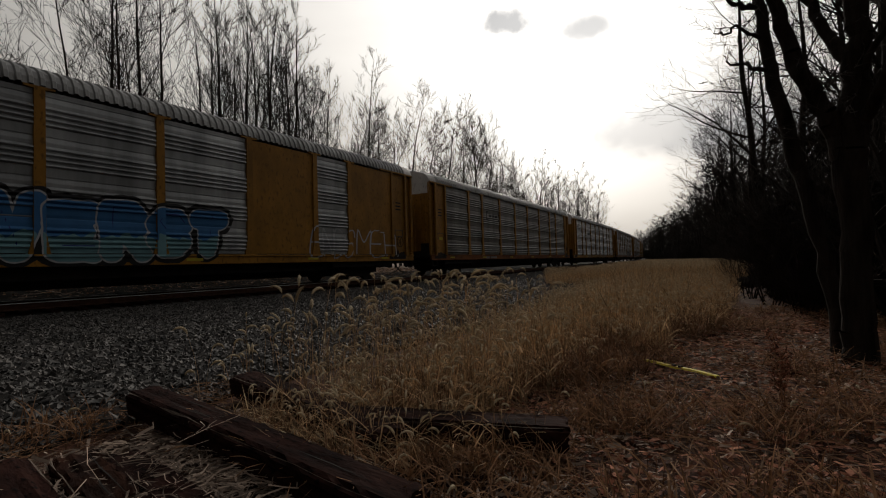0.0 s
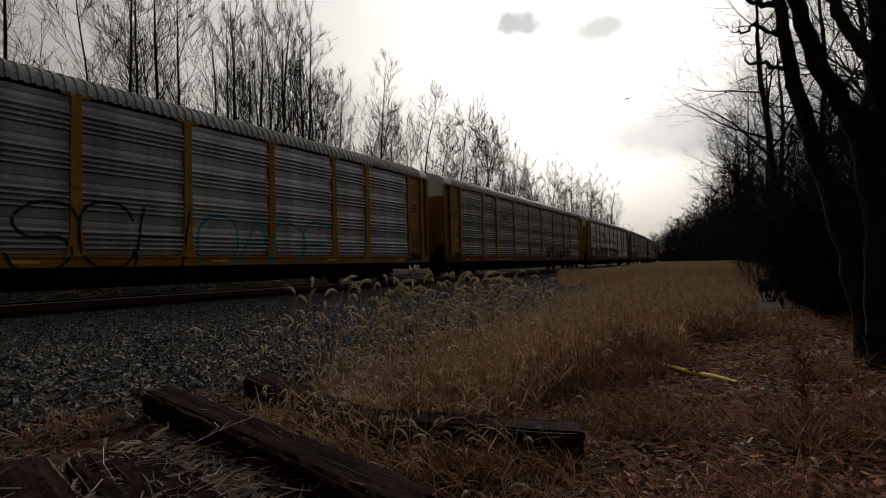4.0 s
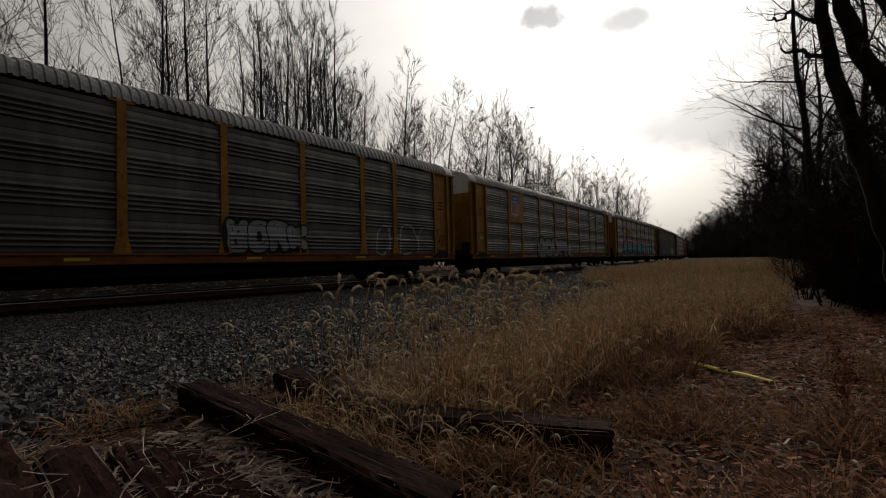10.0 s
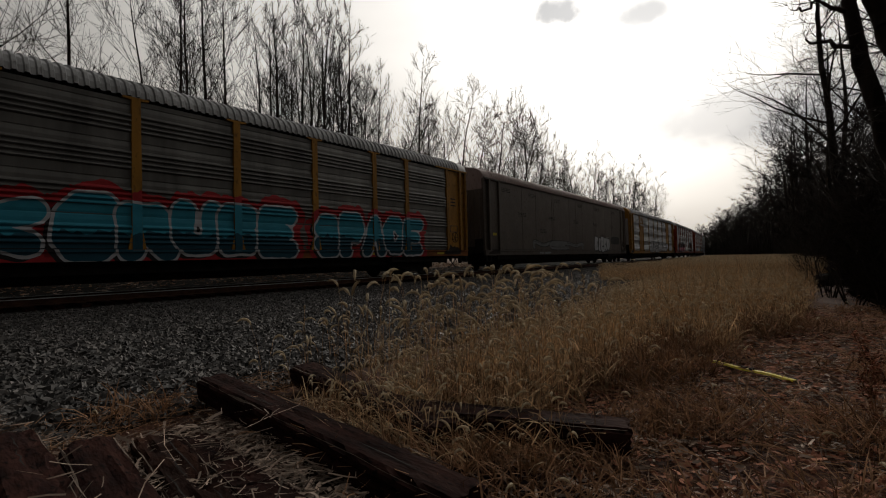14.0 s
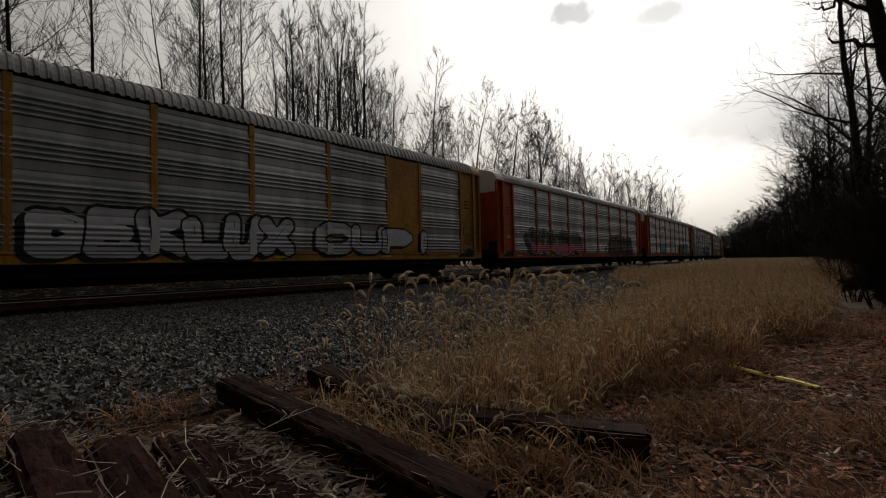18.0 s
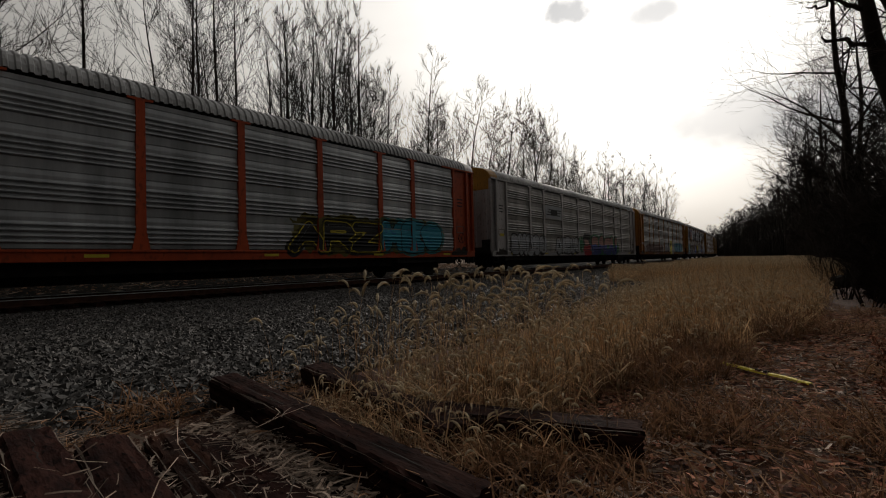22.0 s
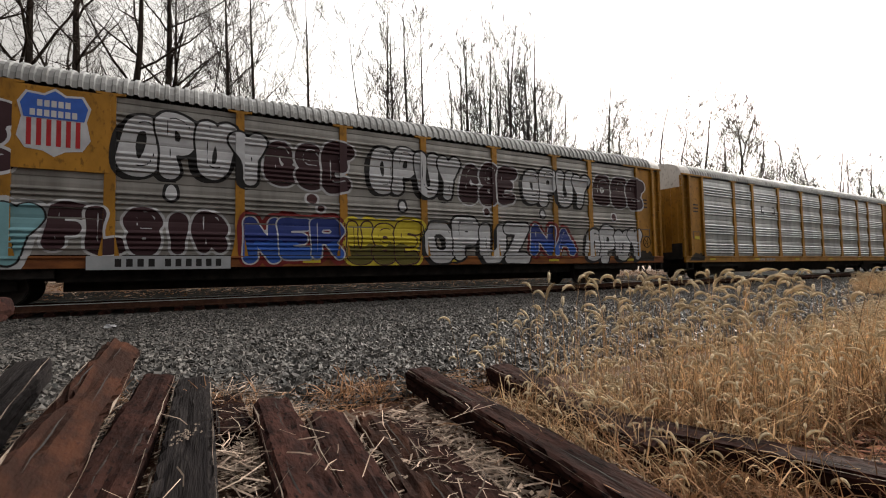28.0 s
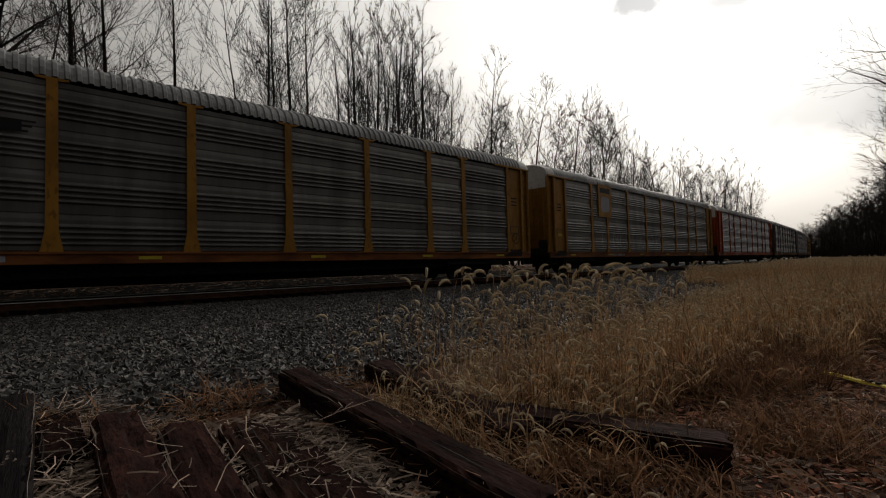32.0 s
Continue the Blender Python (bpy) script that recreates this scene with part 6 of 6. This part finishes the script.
    if word == "#patch":
        side.coat(side.blob(x0, x1, z0, z1, seed, 0.06), fill, "patch of pale blue spray paint")
        side.coat(np.maximum(side.blob(x0, x1, z0, z1, seed, 0.06) + 0.08, np.abs(side.wobble(seed + 2, 3.5)) - 0.12), "blue", "darker blue streaks in the patch")
        return
    if word == "#tag":
        put("placard", boxes("placard", (x0, x1, y - 0.01, y + 0.02, z0, z1)), SPRAY["white"], car, label="small white placard")
        put("lettering_bar", rect("lettering_bar", x0 + 0.06, x1 - 0.06, z0 + 0.08, z1 - 0.08, y - 0.014), SPRAY["black"], car)
        return
    if word == "#figure":   # plain rounded shapes of red, black and green paint
        for (a, b, c, d, m) in ((0.5, 1.25, 0.0, 0.3, "green"), (0.0, 0.95, -0.02, 0.5, "red"), (-0.05, 0.85, 0.45, 1.0, "black"), (0.15, 0.68, 0.46, 0.74, "flesh")):
            seed += 1
            side.coat(side.blob(x0 + a * w, x0 + b * w, z0 + c * h, z0 + d * h, seed, 0.05), m, "rounded blot of %s spray paint" % ("pink" if m == "flesh" else m))
        return
    if word == "#mask":
        for j, (a, b, c, d, m) in enumerate(((0.5, 1.0, 0.0, 0.9, "silver"), (0.0, 0.6, 0.0, 1.0, "lemon"), (0.12, 0.45, 0.55, 0.78, "maroon"))):
            side.coat(side.blob(x0 + a * w, x0 + b * w, z0 + c * h, z0 + d * h, seed + j, 0.07), m, "blot of %s spray paint" % {"lemon": "yellow", "silver": "grey", "maroon": "dark"}[m])
        return
    if word == "#emblem":
        put("sign_board", boxes("sign_board", (x0 + 0.3, x1 - 0.3, y - 0.01, y + 0.05, z0, z1)), YELLOW, car, label="yellow board with a pale emblem")
        put("emblem", blob(x0 + 0.6, x1 - 0.6, z0 + 0.3, z0 + 1.2, y - 0.014, seed), SPRAY["silver"], car)
        put("lettering_bar", rect("lettering_bar", x0 + 0.5, x1 - 0.5, z1 - 0.5, z1 - 0.2, y - 0.016), SPRAY["black"], car)
        return
    lettering(car, k, word, x0, x1, z0, z1, fill, edge, seed)


STYLE = {
    -1: dict(frame_paint=YELLOW, solid=(6, 8), panel=ZINC),
    0: dict(frame_paint=YELLOW, panel=DULL_ZINC, sill=SILL_RUST),
    1: dict(frame_paint=YELLOW, panel=ZINC, sill=YELLOW),
    2: dict(frame_paint=YELLOW, panel=DULL_ZINC, sill=SILL_RUST),
    3: dict(frame_paint=YELLOW, panel=ZINC, sill=SILL_RUST),
    4: dict(frame_paint=YELLOW, panel=DULL_ZINC, sill=SILL_RUST),
    5: dict(frame_paint=YELLOW, panel=DULL_ZINC, sill=SILL_RUST, board=1),
    6: dict(frame_paint=YELLOW, panel=DULL_ZINC, sill=SILL_RUST),
    7: dict(frame_paint=BROWN_GREY, panel=BROWN_GREY, smooth=True, sill=BROWN_GREY, cap=PINK_ROOF, roof=PINK_ROOF),
    8: dict(frame_paint=YELLOW, panel=ZINC, solid=(1, 7), thin=True, cap=YELLOW, door=PALE_GREY),
    9: dict(frame_paint=ORANGE, panel=ZINC),
    10: dict(frame_paint=ORANGE, panel=ZINC),
    11: dict(frame_paint=PALE_GREY, panel=WARM_ZINC, cap=YELLOW),
    12: dict(frame_paint=RUST_YELLOW, panel=WARM_ZINC, sill=SILL_RUST, cap=YELLOW, thin=True),
    13: dict(frame_paint=YELLOW, panel=WARM_ZINC, sill=SILL_RUST, board=1),
    14: dict(frame_paint=YELLOW, panel=ZINC, sill=YELLOW),
    15: dict(frame_paint=YELLOW, panel=DULL_ZINC, sill=SILL_RUST),
    16: dict(frame_paint=YELLOW, panel=DULL_ZINC, sill=SILL_RUST),
    17: dict(frame_paint=ORANGE, panel=ZINC),
}
GRAFFITI = [
    (-1, "VERST", -2.4, 3.29, 0.86, 2.6, "azure", "silver"),
    (-1, "ENDS", 6.88, 9.23, 1.04, 2.22, "", "white"),
    (-1, "MEH", 9.40, 12.18, 1.03, 2.18, "", "white"),
    (0, "#box", -6.52, -4.38, 3.37, 4.08, "black", ""),
    (1, "#bars", -6.67, -4.62, 3.48, 3.96, "black", ""),
    (1, "DISCH", -5.23, 1.37, 0.80, 2.46, "", "black"),
    (1, "OADE", 1.66, 6.95, 0.80, 2.36, "", "cyan"),
    (1, "BLURZ", -11.66, -9.68, 1.42, 1.94, "", "black"),
    (2, "STASHR", 2.26, 8.59, 0.85, 2.17, "black", "silver"),
    (2, "GOUM", -3.15, -1.27, 0.90, 1.82, "", "maroon"),
    (2, "#box", -6.68, -5.19, 3.34, 4.17, "black", ""),
    (3, "BLOTS", -12.09, -7.52, 0.82, 2.20, "black", "white"),
    (3, "SHIRE", -6.91, -2.53, 0.87, 2.48, "black", "white"),
    (3, "KTHOP", -1.49, 4.14, 1.14, 2.38, "black", "silver"),
    (3, "#box", -6.65, -4.83, 3.30, 4.12, "black", ""),
    (4, "#cloud", -11.75, -8.45, 0.9, 2.05, "blood", ""),
    (4, "#cloud", -9.9, -8.9, 0.85, 2.15, "red", ""),
    (4, "GREB", -8.46, -4.53, 0.99, 2.20, "green", "black"),
    (4, "WORK", 1.38, 4.32, 1.11, 2.25, "silver", "white"),
    (4, "CHEY", 7.88, 10.92, 1.11, 2.36, "", "white"),
    (5, "#shield", -8.71, -7.55, 3.46, 4.94, "", ""),
    (5, "GOOFN", -4.57, 1.82, 0.84, 2.36, "silver", "black"),
    (5, "SAL", 7.36, 12.18, 1.28, 2.07, "", "silver"),
    (6, "#board", -6.83, -4.25, 3.26, 4.07, "", ""),
    (6, "CHOK", -9.75, -3.31, 0.80, 2.42, "cyan", "red"),
    (6, "GRUBE", -3.01, 3.34, 0.80, 2.55, "cyan", "red"),
    (6, "SPACE", 4.15, 9.86, 0.80, 2.60, "cyan", "red"),
    (7, "EIEKO", 4.21, 8.14, 1.05, 2.35, "white", "sky"),
    (7, "MEM", -7.4, 1.2, 1.15, 1.85, "grey", "silver"),
    (8, "#cn", -8.80, -6.95, 3.85, 4.97, "", ""),
    (8, "DEKLUX", -3.88, 2.70, 0.87, 2.30, "white", "black"),
    (8, "CUPI", 3.68, 9.89, 0.99, 2.24, "white", "black"),
    (9, "#cloud", -10.69, -1.60, 0.98, 2.40, "black", ""),
    (9, "#cloud", -10.3, -9.5, 1.3, 2.2, "teal", ""),
    (9, "#cloud", -2.7, -1.8, 1.2, 1.9, "teal", ""),
    (9, "WAGR", -9.9, -2.0, 0.93, 2.65, "plum", "silver"),
    (9, "#cloud", 3.3, 10.4, 0.95, 1.75, "plum", ""),
    (9, "JEDNG", 3.71, 10.07, 1.02, 2.70, "black", "silver"),
    (10, "#patch", -6.96, -4.13, 1.15, 2.30, "sky", ""),
    (10, "#cloud", 2.9, 10.9, 1.0, 2.4, "olive", ""),
    (10, "ARZ", 3.05, 6.99, 1.04, 2.23, "black", "silver"),
    (10, "MEG", 7.15, 10.79, 1.04, 2.36, "sky", "black"),
    (11, "#stripes", -6.94, -4.37, 3.28, 4.12, "", ""),
    (11, "BNOSS", -11.35, -6.93, 0.85, 2.24, "silver", "black"),
    (11, "CHEUC", -5.26, -1.31, 0.95, 2.17, "silver", "black"),
    (11, "#cloud", -1.2, 7.9, 0.84, 2.3, "green", ""),
    (11, "#figure", -0.32, 1.30, 0.84, 2.48, "", ""),
    (11, "EAOU", 1.30, 7.45, 0.81, 2.47, "blue", "black"),
    (12, "#box", -6.38, -4.81, 3.46, 4.18, "black", ""),
    (12, "#cloud", -11.3, -2.2, 1.05, 2.0, "rust", ""),
    (12, "NOSS", -1.10, 1.57, 1.14, 2.27, "silver", "white"),
    (12, "#mask", 2.21, 4.50, 0.86, 2.62, "", ""),
    (12, "#patch", 4.92, 11.4, 1.13, 2.35, "teal", ""),
    (12, "#tag", -12.71, -12.19, 1.90, 2.13, "white", ""),
    (13, "#shield", -8.74, -7.48, 3.43, 4.93, "", ""),
    (13, "CSE", -11.81, -8.82, 2.85, 4.69, "plum", "black"),
    (13, "OPUY", -11.84, -8.40, 0.84, 2.42, "ice", "white"),
    (13, "FLSIR", -8.23, -4.54, 1.13, 2.35, "plum", "white"),
    (13, "#plate", -7.49, -4.43, 0.80, 1.13, "", ""),
    (13, "OPUY", -6.89, -3.57, 3.01, 4.72, "white", "black"),
    (13, "CSE", -3.57, -1.12, 3.05, 4.55, "plum", "black"),
    (13, "NER", -4.09, -1.39, 0.88, 2.38, "navy", "pink"),
    (13, "USE", -1.25, 1.15, 0.80, 2.32, "gold", "maroon"),
    (13, "OPUY", -0.49, 2.66, 2.96, 4.64, "white", "black"),
    (13, "CSE", 2.76, 5.13, 2.90, 4.53, "plum", "black"),
    (13, "OPUY", 5.50, 8.81, 2.98, 4.52, "white", "black"),
    (13, "CSE", 9.16, 12.27, 3.13, 4.51, "plum", "black"),
    (13, "OPUZ", 1.39, 5.67, 0.80, 2.48, "white", "black"),
    (13, "NA", 5.85, 8.02, 1.07, 2.34, "navy", "pink"),
    (13, "OPUY", 8.65, 12.08, 0.80, 2.43, "white", "black"),
    (13, "#drop", -5.95, -5.65, 2.52, 2.98, "white", "black"),
    (13, "#drop", -2.45, -2.1, 2.62, 2.95, "maroon", "white"),
    (13, "#drop", -2.15, -1.9, 2.4, 2.62, "maroon", "white"),
    (13, "#drop", 0.45, 0.72, 2.55, 2.92, "white", "black"),
    (13, "#drop", 3.7, 3.98, 2.55, 2.85, "maroon", "white"),
    (13, "#drop", 6.3, 6.55, 2.58, 2.9, "white", "black"),
    (13, "#drop", 10.2, 10.5, 2.6, 2.95, "maroon", "white"),
    (14, "#box", -6.30, -4.79, 3.40, 3.95, "black", ""),
    (15, "#bars", -6.00, -4.41, 3.60, 4.15, "black", ""),
    (16, "#emblem", -8.53, -6.29, 3.21, 5.14, "", ""),
    (16, "TUMON", -8.16, -3.44, 1.36, 2.34, "", "silver"),
    (16, "WAKEN", -3.00, 5.42, 1.32, 2.46, "", "silver"),
]


def truck(car, x):
    ob = put("truck", bolster_me, BLACK_IRON, car, pose(x, 0, 0))
    for y in (-1.02, 1.02):
        put("side_frame", frame_side_me, BLACK_IRON, ob, pose(0, y, 0))
    for dx in (-0.89, 0.89):
        w = put("wheelset", wheelset_me, WHEEL, ob, pose(dx, 0, 0.42))
        wheelsets.append((w, dx))


def autorack(k):
    st = STYLE.get(k, dict(frame_paint=(YELLOW, YELLOW, BROWN_GREY, PALE_GREY)[k % 4], panel=DULL_ZINC, sill=SILL_RUST))
    colour = st["frame_paint"]
    words = {YELLOW: "yellow", ORANGE: "orange-red", PALE_GREY: "pale grey", BROWN_GREY: "brown-grey", RUST_YELLOW: "rusty yellow"}[colour]
    many = sum(g[0] == k for g in GRAFFITI)
    label = "%s autorack wagon with %s sides%s" % (words, "smooth" if st.get("smooth") else "galvanised ribbed", ", heavily sprayed with graffiti" if many > 6 else ", graffiti along its base" if many > 1 else "")
    car = tagged(new("autorack_wagon"), label, "railway wagon", "moving freight train")
    put("underframe", under_me, BLACK_IRON, car)
    put("deck", floor_me, BLACK_IRON, car)
    put("roof", roof_me, st.get("roof", ROOF_ZINC), car)
    for turn in (0, 180):
        end = pose(0, 0, 0, 0, 0, turn)
        put("roof_cap", cap_me, st.get("cap", WHITE), car, end)
        for leaf in door_me:
            put("end_door", leaf, st.get("door", colour), car, end)
        put("door_slot", slot_me, BLACK_IRON, car, end, label="black upright gap in the end doors")
        put("soot_stain", end_soot_me, BLACK_IRON, car, end, label="black soot along the foot of the end doors")
        put("coupler", coupler_me, BLACK_IRON, car, end)
        put("air_hose", hose_me, HOSE, car, end)
        # this end's side: near side for 0, far side for 180
        for i, (x0, x1) in enumerate(BAYS):
            flat = st.get("smooth") or (i if turn == 0 else 8 - i) in st.get("solid", ()) and turn == 0
            me = (FLAT if flat else PANEL)[round(x1 - x0, 2)]
            put("side_panel", me, colour if flat and not st.get("smooth") else st["panel"], car, end @ pose((x0 + x1) / 2, -FACE, 0))
        if not st.get("smooth"):
            for x in POSTS:
                put("post", thin_post_me if st.get("thin") else post_me, colour, car, end @ pose(x, -FACE, 0))
        put("side_sill", sill_me, st.get("sill", colour), car, end @ pose(0, -FACE, 0))
        for x in (-12.25, 12.25):
            put("header_strip", header_me, colour, car, end @ pose(x, -FACE, 0))
        for sg in (-1, 1):
            put("corner_panel", corner_panel_me, colour, car, end @ pose(sg * 12.37, -FACE + 0.02, 0))
            put("corner_post", corner_post_me, colour, car, end @ pose(sg * 11.84, -FACE, 0))
            put("corner_post", corner_post_me, colour, car, end @ pose(sg * 12.90, -FACE, 0))
            put("corner_post", corner_post_me, colour, car, end @ pose(sg * 13.43, -FACE + 0.06, 0))
            put("ladder_bay", bay_back_me, colour, car, end @ pose(sg * 13.18, -FACE, 0))
            put("ladder", ladder_me, colour, car, end @ pose(sg * 13.17, -FACE, 0))
            put("corner_step", step_me, BLACK_IRON, car, end @ pose(sg * 13.1, -FACE, 0))
    if st.get("board"):
        put("sign_board", boxes("sign_board", (-8.97, -7.07, -1.632, -1.55, 3.1, 5.0)), colour, car, label="solid yellow board under the company shield")
    for x in (-10.0, 10.0):
        truck(car, x)
    # greasy soot round the hand brake, near the trailing end
    rs = random.Random(k + 50)
    for x, tall in ((-12.35, 0.15 + 0.2 * rs.random()), (12.35, 0.25 + 0.3 * rs.random())):
        side = Side(car, k, x - 0.8, x + 0.42, 0.86, 2.7)
        foot = side.Z - 1.12 - tall * (0.5 + 0.45 * side.wobble(700 + k, 3.2) + 0.25 * side.wobble(720 + k, 11.0)) + 0.5 * np.maximum(0, np.abs(side.X - x) - 0.25)
        side.coat(foot, "soot", "greasy black soot running down to the sill")
    put("brake_wheel", brake_wheel_me, BLACK_IRON, car, pose(12.35, -1.63, 1.75))
    put("placard", boxes("placard", (-12.55, -12.15, -1.56, -1.552, 1.95, 2.1)), SPRAY["gold"], car, label="small yellow placard")
    if st.get("smooth"):
        for x, z in ((-11, 4.5), (-7.5, 4.5), (-3.5, 4.5), (1, 4.5), (5, 4.5), (9.5, 4.5), (-9, 3.2), (-4.5, 3.2), (0, 3.2), (4.5, 3.2), (9, 3.2), (-6, 2.3), (6.5, 2.3)):
            put("air_holes", boxes("air_holes", *[(x + 0.09 * a, x + 0.09 * a + 0.04, -1.58, -1.57, z + 0.09 * b, z + 0.09 * b + 0.04) for a in range(-6, 6) for b in range(3)]), SPRAY["black"], car, label="field of small dark air holes")
        for x in (-9, -4.5, 0, 4.5, 9):
            put("seam", boxes("seam", (x - 0.02, x + 0.02, -1.582, -1.57, 1.16, 5.0)), BROWN_GREY, car)
        put("soot_stain", blob(8.6, 11.2, 1.7, 2.4, -1.58, 811), SPRAY["black"], car, label="large black soot stain")
        put("placard", boxes("placard", (7.2, 7.9, -1.585, -1.575, 2.3, 2.32), (7.2, 7.9, -1.585, -1.575, 2.0, 2.02), (7.2, 7.22, -1.585, -1.575, 2.0, 2.32), (7.88, 7.9, -1.585, -1.575, 2.0, 2.32), (7.54, 7.56, -1.585, -1.575, 2.0, 2.32)), SPRAY["white"], car, label="white outlined panel box")
    for j, (kk, word, x0, x1, z0, z1, fill, edge) in enumerate(GRAFFITI):
        if kk == k:
            graffiti(car, k, word, x0, x1, z0, z1, fill, edge, 300 + j)
    if not st.get("smooth"):
        put("sill_slot", boxes("sill_slot", *[(x - 1.2, x + 1.2, -1.612, -1.55, 1.135, 1.158) for x in (-10.3, -5.6, -2.8, 0, 2.8, 5.6, 10.3)]), BLACK_IRON, car, label="narrow black slots above the sill")
        for x in (-11.2, -6.9, -2.3, 2.3, 6.9, 11.2):
            put("reflector", boxes("reflector", (x - 0.25, x + 0.25, -FACE - 0.058, -FACE - 0.05, 0.94, 1.02)), SPRAY["gold"], car, label="yellow reflector strip")
        for sg in (-1, 1):
            put("card_box", boxes("card_box", *[(sg * 12.37 + a, sg * 12.37 + b, -1.556, -1.538, c, d) for a, b, c, d in ((-0.3, 0.3, 2.3, 2.33), (-0.3, 0.3, 2.0, 2.03), (-0.3, -0.27, 2.03, 2.3), (0.27, 0.3, 2.03, 2.3))]), BROWN_GREY, car)
    # reporting marks on the sill, one row of small bars
    put("lettering_bar", boxes("lettering_bar", *[(-6.7 + 0.17 * i + (0.12 if i > 3 else 0), -6.6 + 0.17 * i + (0.12 if i > 3 else 0), -FACE - 0.056, -FACE - 0.05, 0.90, 1.03) for i in range(10)]), SPRAY["silver"], car, label="row of pale marks on the sill")
    # stencilled data on the corner panels
    if not st.get("smooth"):
        for sg in (-1, 1):
            for j in range(3):
                put("stencil_bar", rect("stencil_bar", sg * 12.37 - 0.22, sg * 12.37 + 0.18, 3.6 - 0.16 * j, 3.66 - 0.16 * j, -1.5535), SPRAY["black"], car)
    return car


cars = {k: autorack(k) for k in range(-1, 24)}

S0, SPEED, PITCH = 20.907, 14.327, 28.55
DRIFT_T = [0, 3.5, 7, 11, 14, 17, 20, 23, 25, 28, 30, 32]
DRIFT = [-1.241, -0.702, -0.341, -0.079, -0.086, 0.057, 0.141, 0.128, 0.49, 0.229, 0.365, -0.22]


def travelled(t):
    """Place along the track of the leading gap at t seconds."""
    w = np.exp(-0.5 * ((np.arange(-3, 3.01, 0.25)) / 1.0) ** 2)
    d = np.interp(t + np.arange(-3, 3.01, 0.25), DRIFT_T, DRIFT)
    return S0 - SPEED * t + float((w * d).sum() / w.sum())


def motions():
    for k, car in cars.items():
        rows = []
        for i in range(33):
            s = travelled(i) + PITCH * (k + 0.5)
            x, y = line(s)
            rows.append((i, pose(x, y, RAIL, 0, 0, 90 + math.degrees(BEND * s))))
        walk(car, rows)
    # the wheels roll: one row for each frame, as they turn about 65 degrees in it
    spin = [math.degrees(travelled(i / FPS) / 0.42) for i in range(32 * FPS + 1)]
    for dx in (-0.89, 0.89):
        rolls = [(i / FPS, pose(dx, 0, 0.42, 0, a % 360, 0)) for i, a in enumerate(spin)]
        for w, d in wheelsets[:SPUN]:
            if d == dx:
                walk(w, rolls)
    rows = []
    for i in range(0, 33, 2):
        a, e, d = radians(2.4 + 2.29 * i), radians(18.05), 2600.0
        rows.append((i, pose(-math.sin(a) * d * math.cos(e), math.cos(a) * d * math.cos(e), d * math.sin(e), 0, 0, 178 + 2.29 * i)))
    walk(plane, rows)


motions()
